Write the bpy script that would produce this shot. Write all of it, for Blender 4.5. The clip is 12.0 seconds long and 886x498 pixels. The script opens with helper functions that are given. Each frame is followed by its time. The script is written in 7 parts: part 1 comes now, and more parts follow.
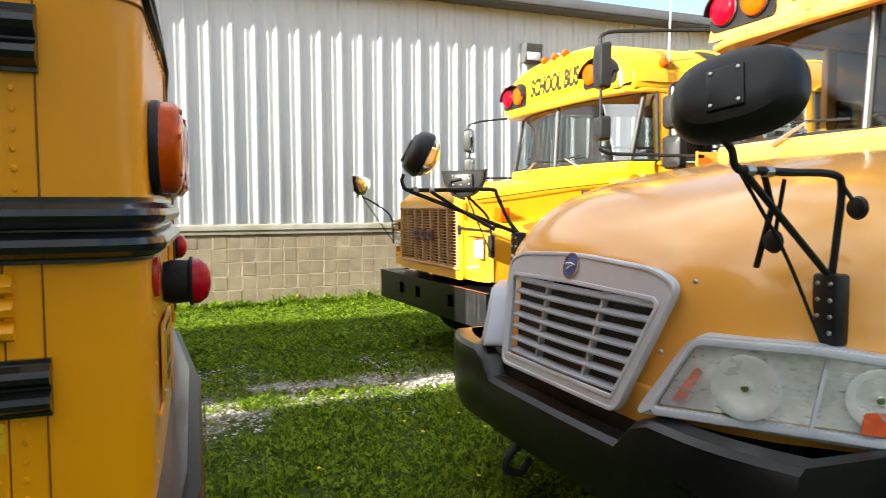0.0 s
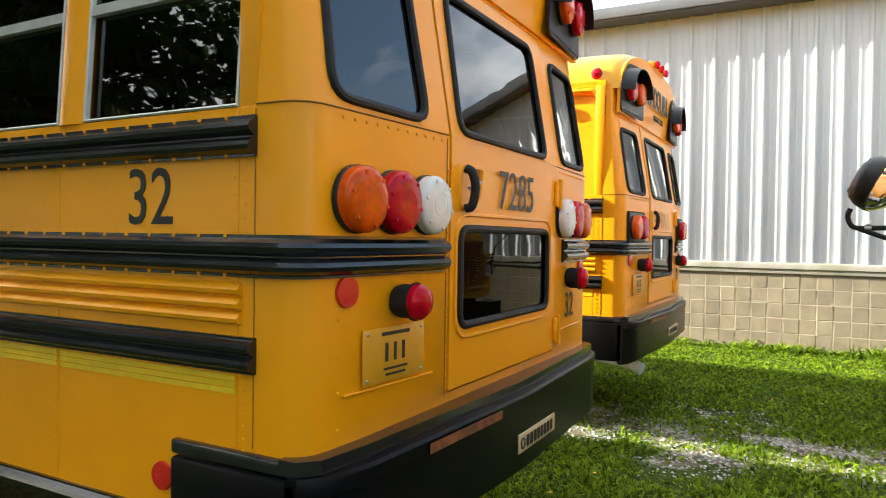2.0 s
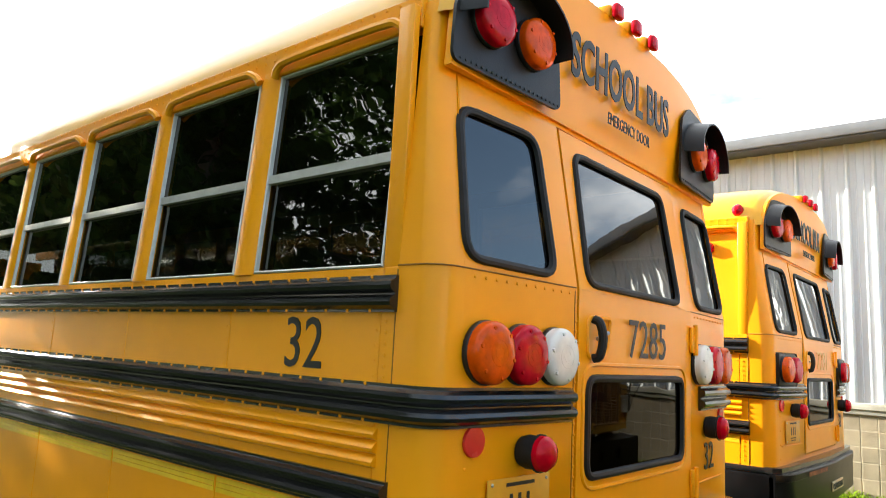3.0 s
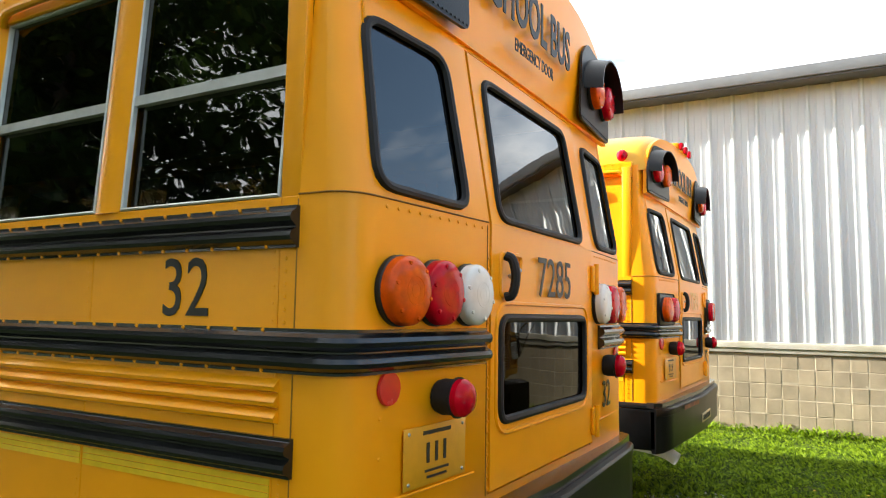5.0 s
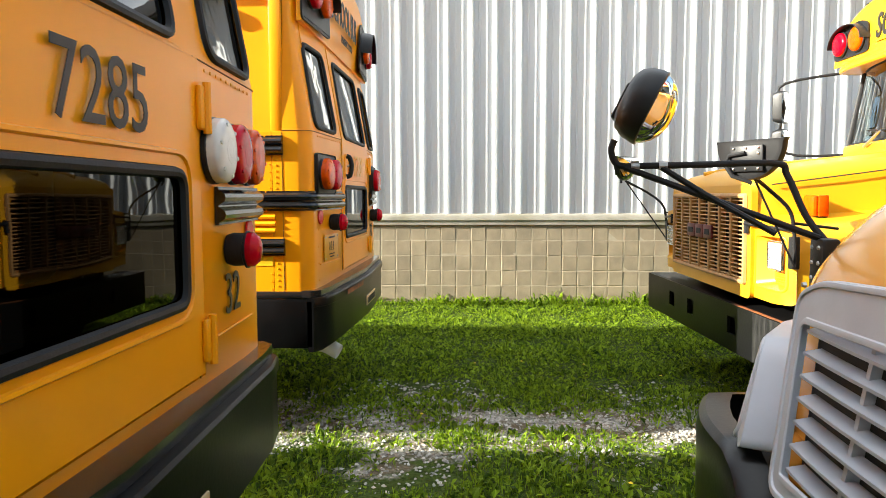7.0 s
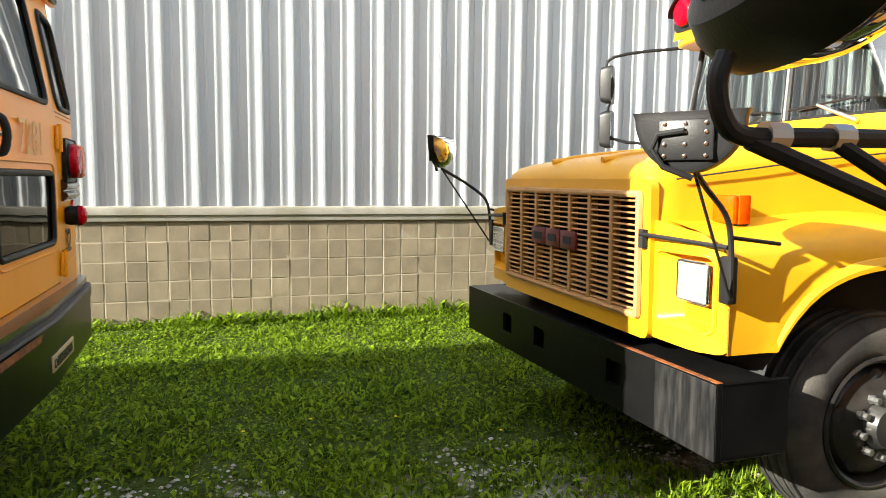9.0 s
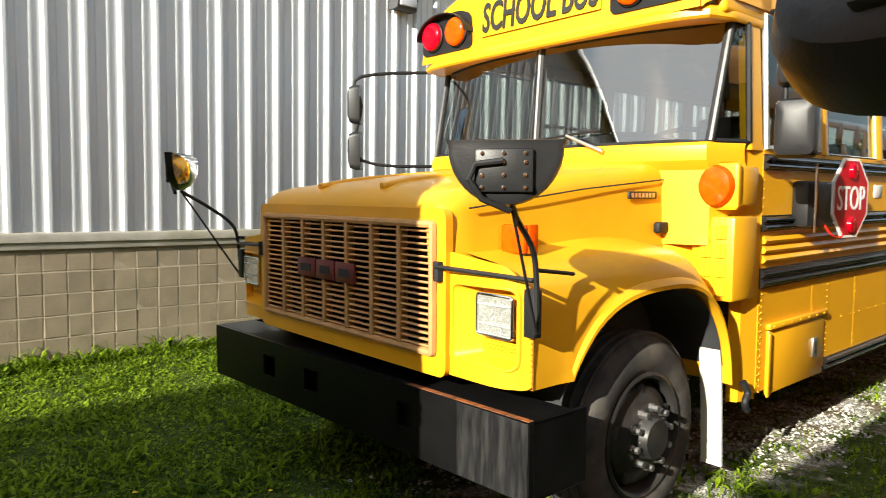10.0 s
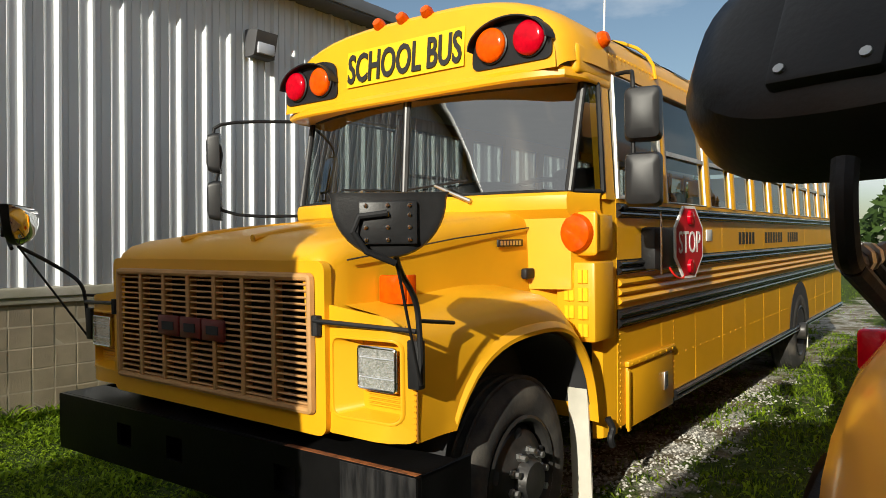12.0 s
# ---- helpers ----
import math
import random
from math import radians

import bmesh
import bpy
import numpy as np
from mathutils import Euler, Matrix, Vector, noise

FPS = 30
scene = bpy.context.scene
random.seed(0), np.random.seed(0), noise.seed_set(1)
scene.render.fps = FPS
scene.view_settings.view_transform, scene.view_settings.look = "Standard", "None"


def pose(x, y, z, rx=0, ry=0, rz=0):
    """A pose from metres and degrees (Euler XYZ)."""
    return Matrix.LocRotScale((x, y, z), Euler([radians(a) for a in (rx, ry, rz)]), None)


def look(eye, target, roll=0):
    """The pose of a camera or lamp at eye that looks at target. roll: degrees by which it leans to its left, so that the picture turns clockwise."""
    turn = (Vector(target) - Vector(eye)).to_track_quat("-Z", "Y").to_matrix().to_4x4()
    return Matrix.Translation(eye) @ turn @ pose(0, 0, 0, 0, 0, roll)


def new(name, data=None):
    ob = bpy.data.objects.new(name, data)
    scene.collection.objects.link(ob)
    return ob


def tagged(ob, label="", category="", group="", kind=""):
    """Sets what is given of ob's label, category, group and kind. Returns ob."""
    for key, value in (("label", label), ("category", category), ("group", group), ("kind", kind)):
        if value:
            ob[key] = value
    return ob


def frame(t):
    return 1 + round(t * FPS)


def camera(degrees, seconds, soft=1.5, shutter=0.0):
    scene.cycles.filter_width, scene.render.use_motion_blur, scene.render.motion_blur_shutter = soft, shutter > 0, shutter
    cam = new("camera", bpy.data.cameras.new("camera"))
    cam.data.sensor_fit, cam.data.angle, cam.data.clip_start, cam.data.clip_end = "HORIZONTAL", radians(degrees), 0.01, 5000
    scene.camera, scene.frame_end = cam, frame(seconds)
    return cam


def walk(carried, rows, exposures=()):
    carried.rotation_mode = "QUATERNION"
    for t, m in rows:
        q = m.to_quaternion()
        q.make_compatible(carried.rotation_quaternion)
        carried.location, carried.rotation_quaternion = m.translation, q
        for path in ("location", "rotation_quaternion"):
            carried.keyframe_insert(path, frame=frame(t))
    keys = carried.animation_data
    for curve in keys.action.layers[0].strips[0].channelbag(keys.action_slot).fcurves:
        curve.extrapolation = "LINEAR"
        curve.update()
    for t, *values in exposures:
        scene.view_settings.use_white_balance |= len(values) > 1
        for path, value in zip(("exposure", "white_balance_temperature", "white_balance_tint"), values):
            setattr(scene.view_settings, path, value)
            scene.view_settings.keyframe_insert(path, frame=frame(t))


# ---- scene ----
cam = camera(64.9, 12.0, 0.5, 0.12)
METRES, EYE, TILT, LEAN, TURN = 5.27, 1.51, 0.0, 0.0, -22.1
ROWS = [
    (0.0, 0.0, 0.0, 0.0, -0.01, -3.52, 0.22),
    (0.5, 0.0611, 0.0097, -0.0007, 19.53, -2.04, 1.1),
    (1.0, 0.1199, 0.0308, -0.0025, 30.31, -2.51, 0.75),
    (1.5, 0.16, 0.0612, 0.0014, 39.79, -1.77, -0.1),
    (2.0, 0.2006, 0.0739, 0.0031, 50.61, -0.91, -0.82),
    (2.5, 0.2206, 0.0688, 0.0121, 59.61, 2.19, -2.7),
    (3.0, 0.2256, 0.0644, 0.0212, 61.91, 8.51, -2.88),
    (3.2, 0.2262, 0.0632, 0.0215, 61.65, 11.15, -2.7),
    (4.8, 0.1865, 0.068, 0.0135, 54.7, 7.4, -1.2),
    (5.0, 0.1796, 0.0706, 0.0114, 51.81, 5.33, -0.88),
    (5.5, 0.1523, 0.091, 0.0024, 43.32, 0.4, 0.6),
    (6.0, 0.127, 0.1473, 0.0007, 36.07, -2.12, 0.94),
    (6.5, 0.0892, 0.206, -0.002, 30.95, -3.94, 0.27),
    (6.7, 0.0735, 0.2305, -0.0025, 28.2, -4.2, 0.2),
    (8.3, -0.0462, 0.471, 0.0055, 16.3, -5.65, -0.2),
    (8.5, -0.0574, 0.5006, 0.0057, 13.74, -6.11, -0.31),
    (9.0, -0.0843, 0.5749, 0.0068, 5.45, -5.63, -0.59),
    (9.5, -0.1123, 0.6239, 0.0099, -3.41, -5.02, -1.16),
    (10.0, -0.1393, 0.6504, 0.0158, -18.19, -3.99, -0.8),
    (10.5, -0.1473, 0.6565, 0.0164, -27.27, -3.52, -0.08),
    (11.0, -0.15, 0.6566, 0.0214, -30.22, -1.31, 0.43),
    (11.5, -0.1509, 0.6566, 0.0219, -30.31, 0.31, 0.49),
    (12.0, -0.1544, 0.6597, 0.0193, -30.0, -0.12, 0.22),
]
walk(cam, [(t, pose(0, 0, EYE, TILT, LEAN, TURN) @ pose(METRES * x, METRES * y, METRES * z, 90 + pitch, roll, yaw)) for t, x, y, z, yaw, pitch, roll in ROWS],
     exposures=[(0.0, 1.35, 6600, 5), (1.5, 1.5, 6600, 5), (2.5, 1.75, 6600, 5), (3.0, 1.8, 6600, 5), (5.0, 1.7, 6600, 5), (6.5, 1.5, 6600, 5), (8.5, 1.22, 6600, 5), (9.5, 1.0, 6600, 5), (10.2, 0.42, 6600, 5), (10.7, 0.05, 6600, 5), (12.0, -0.36, 6600, 5)])

# ---- light ----
SUN_FROM = Vector((-2.5, -0.54, 1.0)).normalized()
world = bpy.data.worlds.new("sky")
scene.world = world
world.use_nodes = True
wn, wl = world.node_tree.nodes, world.node_tree.links
sky = wn.new("ShaderNodeTexSky")
sky.sky_type, sky.sun_disc = "NISHITA", False
sky.sun_elevation = math.asin(SUN_FROM.z)
sky.sun_rotation = math.atan2(SUN_FROM.x, SUN_FROM.y)
sky.air_density, sky.dust_density = 1.0, 1.5
wc = wn.new("ShaderNodeTexCoord")
wm = wn.new("ShaderNodeMapping")
wm.inputs["Scale"].default_value = (1.0, 1.0, 2.6)
wno = wn.new("ShaderNodeTexNoise")
wno.inputs["Scale"].default_value, wno.inputs["Detail"].default_value, wno.inputs["Roughness"].default_value = 2.3, 9, 0.55
wr = wn.new("ShaderNodeValToRGB")
wr.color_ramp.elements[0].position, wr.color_ramp.elements[1].position = 0.40, 0.64
wmix = wn.new("ShaderNodeMix")
wmix.data_type = "RGBA"
wmix.inputs["B"].default_value = (8.4, 8.5, 8.9, 1)
wl.new(wc.outputs["Generated"], wm.inputs["Vector"])
wl.new(wm.outputs["Vector"], wno.inputs["Vector"])
wsx, wcl = wn.new("ShaderNodeSeparateXYZ"), wn.new("ShaderNodeMath")
wcl.operation = "MULTIPLY_ADD"  # cloud thins out towards the east
wcl.inputs[1].default_value = -0.10
wl.new(wc.outputs["Generated"], wsx.inputs["Vector"])
wl.new(wsx.outputs["X"], wcl.inputs[0])
wl.new(wno.outputs["Fac"], wcl.inputs[2])
wl.new(wcl.outputs[0], wr.inputs["Fac"])
wl.new(wr.outputs["Color"], wmix.inputs["Factor"])
wl.new(sky.outputs["Color"], wmix.inputs["A"])
wl.new(wmix.outputs["Result"], wn["Background"].inputs["Color"])
wn["Background"].inputs["Strength"].default_value = 0.13
sun = new("sun", bpy.data.lights.new("sun", "SUN"))
sun.data.energy, sun.data.angle, sun.data.color = 7.8, radians(0.5), (1.0, 0.93, 0.82)
sun.matrix_world = look(SUN_FROM * 60, (0, 0, 0))

# ---- materials ----
def mat(name, rgb, rough=0.5, metal=0.0, var=0.08, scale=6.0, bump=0.0, bscale=80.0, coat=0.0, dirt=0.0, dirt_rgb=(0.12, 0.09, 0.06), spec=0.5, stretch=(1, 1, 1)):
    """Painted or plain surface with two scales of tone, optional bump and grime."""
    m = bpy.data.materials.new(name)
    m.use_nodes = True
    n, l = m.node_tree.nodes, m.node_tree.links
    b = n["Principled BSDF"]
    b.inputs["Roughness"].default_value, b.inputs["Metallic"].default_value = rough, metal
    b.inputs["Coat Weight"].default_value, b.inputs["Coat Roughness"].default_value = coat, 0.08
    b.inputs["Specular IOR Level"].default_value = spec
    tc = n.new("ShaderNodeTexCoord")
    mp = n.new("ShaderNodeMapping")
    mp.inputs["Scale"].default_value = stretch
    l.new(tc.outputs["Object"], mp.inputs["Vector"])
    n1 = n.new("ShaderNodeTexNoise")
    n1.inputs["Scale"].default_value, n1.inputs["Detail"].default_value = scale, 6
    l.new(mp.outputs["Vector"], n1.inputs["Vector"])
    r = n.new("ShaderNodeValToRGB")
    r.color_ramp.elements[0].position, r.color_ramp.elements[1].position = 0.3, 0.7
    r.color_ramp.elements[0].color = (*[c * (1 - var) for c in rgb], 1)
    r.color_ramp.elements[1].color = (*[min(1, c * (1 + var)) for c in rgb], 1)
    l.new(n1.outputs["Fac"], r.inputs["Fac"])
    colour = r.outputs["Color"]
    n2 = n.new("ShaderNodeTexNoise")
    n2.inputs["Scale"].default_value, n2.inputs["Detail"].default_value = scale * 0.35, 8
    l.new(mp.outputs["Vector"], n2.inputs["Vector"])
    if dirt:
        dr = n.new("ShaderNodeValToRGB")
        dr.color_ramp.elements[0].position, dr.color_ramp.elements[1].position = 0.45, 0.75
        l.new(n2.outputs["Fac"], dr.inputs["Fac"])
        k = n.new("ShaderNodeMath")
        k.operation = "MULTIPLY"
        k.inputs[1].default_value = dirt
        l.new(dr.outputs["Color"], k.inputs[0])
        mx = n.new("ShaderNodeMix")
        mx.data_type = "RGBA"
        mx.inputs["B"].default_value = (*dirt_rgb, 1)
        l.new(k.outputs[0], mx.inputs["Factor"])
        l.new(colour, mx.inputs["A"])
        colour = mx.outputs["Result"]
    l.new(colour, b.inputs["Base Color"])
    rr = n.new("ShaderNodeMapRange")
    rr.inputs["To Min"].default_value, rr.inputs["To Max"].default_value = max(0.02, rough * 0.8), min(1, rough * 1.25)
    l.new(n2.outputs["Fac"], rr.inputs["Value"])
    l.new(rr.outputs["Result"], b.inputs["Roughness"])
    if bump:
        n3 = n.new("ShaderNodeTexNoise")
        n3.inputs["Scale"].default_value, n3.inputs["Detail"].default_value = bscale, 5
        l.new(mp.outputs["Vector"], n3.inputs["Vector"])
        bp = n.new("ShaderNodeBump")
        bp.inputs["Strength"].default_value, bp.inputs["Distance"].default_value = bump, 0.01
        l.new(n3.outputs["Fac"], bp.inputs["Height"])
        l.new(bp.outputs["Normal"], b.inputs["Normal"])
    return m


def glass_mat(name, tint, r0=0.05, rough=0.015, haze=0.0):
    m = bpy.data.materials.new(name)
    m.use_nodes = True
    n, l = m.node_tree.nodes, m.node_tree.links
    n.remove(n["Principled BSDF"])
    t, g, mx, f = n.new("ShaderNodeBsdfTransparent"), n.new("ShaderNodeBsdfGlossy"), n.new("ShaderNodeMixShader"), n.new("ShaderNodeMath")
    t.inputs["Color"].default_value = (*tint, 1)
    g.inputs["Roughness"].default_value = rough
    lw, pw = n.new("ShaderNodeLayerWeight"), n.new("ShaderNodeMath")
    lw.inputs["Blend"].default_value = 0.5
    pw.operation, f.operation = "POWER", "MULTIPLY_ADD"
    pw.inputs[1].default_value, f.inputs[1].default_value, f.inputs[2].default_value = 5.0, 1 - r0, r0
    l.new(lw.outputs["Facing"], pw.inputs[0])
    l.new(pw.outputs[0], f.inputs[0])
    nz, bp = n.new("ShaderNodeTexNoise"), n.new("ShaderNodeBump")
    nz.inputs["Scale"].default_value = 1.6
    bp.inputs["Strength"].default_value, bp.inputs["Distance"].default_value = 0.08, 0.02
    l.new(nz.outputs["Fac"], bp.inputs["Height"])
    l.new(bp.outputs["Normal"], g.inputs["Normal"])
    l.new(f.outputs[0], mx.inputs["Fac"])
    l.new(t.outputs["BSDF"], mx.inputs[1])
    l.new(g.outputs["BSDF"], mx.inputs[2])
    out = mx.outputs["Shader"]
    if haze:
        df, hz, hn = n.new("ShaderNodeBsdfDiffuse"), n.new("ShaderNodeMixShader"), n.new("ShaderNodeTexNoise")
        df.inputs["Color"].default_value = (0.85, 0.85, 0.82, 1)
        hn.inputs["Scale"].default_value = 14
        hm = n.new("ShaderNodeMapRange")
        hm.inputs["From Min"].default_value, hm.inputs["From Max"].default_value = 0.3, 0.7
        hm.inputs["To Min"].default_value, hm.inputs["To Max"].default_value = haze * 0.5, haze * 1.5
        l.new(hn.outputs["Fac"], hm.inputs["Value"])
        l.new(hm.outputs["Result"], hz.inputs["Fac"])
        l.new(out, hz.inputs[1])
        l.new(df.outputs["BSDF"], hz.inputs[2])
        out = hz.outputs["Shader"]
    l.new(out, n["Material Output"].inputs["Surface"])
    return m


YELLOW = mat("school_bus_yellow", (0.90, 0.345, 0.004), 0.32, 0, 0.05, 3.0, 0.03, 3.0, 0.06, 0.10, (0.55, 0.22, 0.01), 0.3)
YELLOW2 = mat("sun_faded_yellow", (0.76, 0.372, 0.012), 0.34, 0, 0.05, 3.0, 0.03, 3.0, 0.12, 0.14, (0.45, 0.21, 0.03), 0.4)
ORANGE = mat("orange_yellow_gloss", (0.84, 0.39, 0.07), 0.22, 0, 0.04, 2.0, 0.0, 3.0, 0.5, 0.06, (0.45, 0.25, 0.1))
STRIPE = mat("reflective_yellow", (0.80, 0.50, 0.01), 0.4, 0, 0.06, 30)
BLACK = mat("black_gloss_paint", (0.012, 0.012, 0.013), 0.22, 0, 0.3, 5, 0.02, 30, 0.2, 0.2, (0.025, 0.022, 0.02))
BUMPER = mat("black_bumper_paint", (0.005, 0.005, 0.0055), 0.3, 0, 0.3, 6, 0.05, 60, 0, 0.22, (0.016, 0.015, 0.013), 0.10)
GLOSSBUMP = mat("satin_black_plastic", (0.008, 0.008, 0.009), 0.28, 0, 0.3, 4, 0.05, 60, 0.0, 0.25, (0.025, 0.024, 0.022), 0.3)
SCUFFED = mat("scratched_black_paint", (0.012, 0.012, 0.013), 0.4, 0, 0.4, 8, 0.1, 60, 0, 0.16, (0.18, 0.17, 0.16), 0.25, (1, 9, 1.5))
SEAM = mat("shaded_panel_joint", (0.22, 0.085, 0.004), 0.7, 0, 0.2, 20)
PILLAR = mat("dark_glazing_strip", (0.05, 0.05, 0.05), 0.4, 0.3, 0.2, 12)
RUBBER = mat("black_rubber", (0.013, 0.013, 0.014), 0.55, 0, 0.2, 20, 0.1, 120, 0, 0, (0, 0, 0), 0.25)
TYRE = mat("dusty_tyre_rubber", (0.03, 0.029, 0.028), 0.8, 0, 0.25, 12, 0.2, 90, 0, 0.7, (0.16, 0.14, 0.11))
PLASTIC = mat("black_plastic", (0.013, 0.013, 0.014), 0.4, 0, 0.2, 12, 0.06, 150, 0, 0.25, (0.035, 0.035, 0.036), 0.3)
STEEL = mat("grey_steel", (0.45, 0.45, 0.44), 0.35, 0.9, 0.1, 20, 0.05, 60)
CHROME = mat("bright_steel", (0.75, 0.75, 0.74), 0.12, 1.0, 0.05, 20)
MIRROR = mat("convex_mirror_glass", (0.85, 0.85, 0.85), 0.02, 1.0, 0.01, 5)
ALU = mat("aluminium_window_frame", (0.55, 0.54, 0.50), 0.4, 0.5, 0.1, 15, 0.05, 50, 0, 0.3, (0.2, 0.18, 0.14))
GREYPLAST = mat("silver_painted_plastic", (0.50, 0.52, 0.57), 0.36, 0.15, 0.05, 8, 0.02, 60)
# near-black for dark parts, and for gaps where only shade falls
DARKIN = mat("dark_parts_and_shaded_gaps", (0.025, 0.025, 0.027), 0.8, 0, 0.2, 5)
SEAT = mat("green_grey_vinyl", (0.05, 0.055, 0.05), 0.6, 0, 0.2, 8)
HEADLINER = mat("pale_headliner", (0.55, 0.55, 0.52), 0.7, 0, 0.05, 5)
GLASS_DARK = glass_mat("tinted_bus_glass", (0.07, 0.075, 0.075), 0.13)
GLASS_LOW = glass_mat("dark_door_glass", (0.05, 0.055, 0.055), 0.02)
GLASS_SCREEN = glass_mat("windscreen_glass", (0.34, 0.38, 0.37), 0.26)
GLASS = glass_mat("clear_bus_glass", (0.50, 0.54, 0.53), 0.06)
WALLMETAL = mat("pale_ribbed_metal", (0.56, 0.585, 0.61), 0.42, 0.15, 0.05, 1.2, 0.02, 20, 0, 0.15, (0.45, 0.45, 0.45), 0.5, (1, 1, 0.15))
EAVE = mat("dark_grey_eave_metal", (0.09, 0.09, 0.095), 0.5, 0.2, 0.1, 4)
FASCIA = mat("grey_gutter_metal", (0.17, 0.175, 0.185), 0.45, 0.3, 0.1, 4)
BLOCK = mat("weathered_concrete_block", (0.27, 0.22, 0.148), 0.9, 0, 0.16, 5, 0.5, 110, 0, 0.55, (0.20, 0.165, 0.12))
CAPSTONE = mat("pale_concrete_cap", (0.31, 0.29, 0.245), 0.9, 0, 0.15, 5, 0.5, 90, 0, 0.6, (0.17, 0.16, 0.09))
MORTAR = mat("pale_mortar", (0.33, 0.285, 0.21), 0.95, 0, 0.12, 12, 0.4, 120)


def lens_mat(name, rgb, glow=0.0):
    m = mat(name, rgb, 0.14, 0, 0.22, 30, 0.08, 45, 0.0, 0, (0, 0, 0), 0.2)
    b = m.node_tree.nodes["Principled BSDF"]
    b.inputs["Subsurface Weight"].default_value = 0.0
    return m


LENS_RED = lens_mat("red_lens", (0.46, 0.001, 0.012))
LENS_AMBER = lens_mat("amber_lens", (0.62, 0.075, 0.002))
LENS_CLEAR = mat("clear_lens", (0.66, 0.67, 0.64), 0.18, 0, 0.08, 20, 0.06, 45, 0.1, 0, (0, 0, 0), 0.35)
REFLECTOR = mat("red_reflector", (0.62, 0.02, 0.012), 0.25, 0, 0.05, 60)
REFL_METAL = mat("lamp_reflector", (0.92, 0.92, 0.92), 0.22, 1.0, 0.02, 10)
LAMPBOWL = mat("silvered_lamp_bowl", (0.86, 0.86, 0.85), 0.28, 0.25, 0.06, 30, 0.08, 40)
HEADLENS = glass_mat("headlamp_glass", (0.93, 0.94, 0.94), 0.05, 0.03, 0.20)
PLATE = mat("yellow_number_plate", (0.66, 0.31, 0.012), 0.4, 0, 0.05, 30)
INK = mat("black_lettering", (0.015, 0.014, 0.013), 0.5, 0, 0.2, 30)
CREAM = mat("cream_enamel", (0.60, 0.46, 0.26), 0.4, 0, 0.1, 30)
WHITE = mat("white_paint", (0.75, 0.75, 0.72), 0.4, 0, 0.05, 20)
STOPRED = mat("stop_sign_red", (0.42, 0.012, 0.02), 0.4, 0, 0.05, 20)
BADGE = mat("dark_red_badge", (0.12, 0.012, 0.012), 0.4, 0, 0.2, 20)
LOGOBLUE = mat("blue_emblem", (0.035, 0.09, 0.30), 0.3, 0, 0.1, 20)
GRILLE_TAN = mat("tan_painted_grille", (0.50, 0.27, 0.10), 0.45, 0, 0.1, 20, 0.05, 60, 0, 0.3, (0.2, 0.12, 0.06))
WHEELBLACK = mat("black_wheel_paint", (0.02, 0.02, 0.02), 0.35, 0.1, 0.3, 12, 0.1, 40, 0, 0.5, (0.10, 0.09, 0.08))
RUST = mat("scraped_rusty_paint", (0.22, 0.07, 0.02), 0.6, 0, 0.5, 30, 0.1, 60, 0, 0.8, (0.02, 0.018, 0.016))
MUDFLAP = mat("pale_mud_flap", (0.6, 0.57, 0.48), 0.6, 0, 0.1, 6, 0.05, 60, 0, 0.5, (0.25, 0.22, 0.17))

# ---- building helpers ----
def link_mesh(name, bm, material, smooth=True):
    me = bpy.data.meshes.new(name)
    bmesh.ops.recalc_face_normals(bm, faces=bm.faces)
    bm.to_mesh(me)
    bm.free()
    me.materials.append(material)
    if smooth:
        for p in me.polygons:
            p.use_smooth = True
        me.set_sharp_from_angle(angle=radians(32))
    return me


def part(name, bm, material, parent, label="", smooth=True):
    ob = new(name, link_mesh(name, bm, material, smooth))
    ob.parent = parent
    return tagged(ob, label, kind="stuff" if name in ("rivet_line", "screws", "bolts", "wheel_nuts") else "")


def thing(name, label, category, m=None, group="", kind=""):
    ob = new(name)
    ob.empty_display_size = 0.2
    if m is not None:
        ob.matrix_world = m
    return tagged(ob, label, category, group, kind)


def single(name, bm, material, label, category, group="", kind="", m=None, smooth=True):
    ob = new(name, link_mesh(name, bm, material, smooth))
    if m is not None:
        ob.matrix_world = m
    return tagged(ob, label, category, group, kind)


def box(x0, x1, y0, y1, z0, z1, bevel=0.0, seg=2, bm=None):
    own = bmesh.new()
    bmesh.ops.create_cube(own, size=1.0)
    bmesh.ops.scale(own, vec=(abs(x1 - x0), abs(y1 - y0), abs(z1 - z0)), verts=own.verts)
    bmesh.ops.translate(own, vec=((x0 + x1) / 2, (y0 + y1) / 2, (z0 + z1) / 2), verts=own.verts)
    if bevel:
        bmesh.ops.bevel(own, geom=own.edges[:], offset=bevel, segments=seg, affect="EDGES", profile=0.5)
    return merge(bm, own)


def merge(bm, other):
    if bm is None:
        return other
    vs = {v: bm.verts.new(v.co) for v in other.verts}
    for f in other.faces:
        try:
            bm.faces.new([vs[v] for v in f.verts])
        except ValueError:
            pass
    other.free()
    return bm


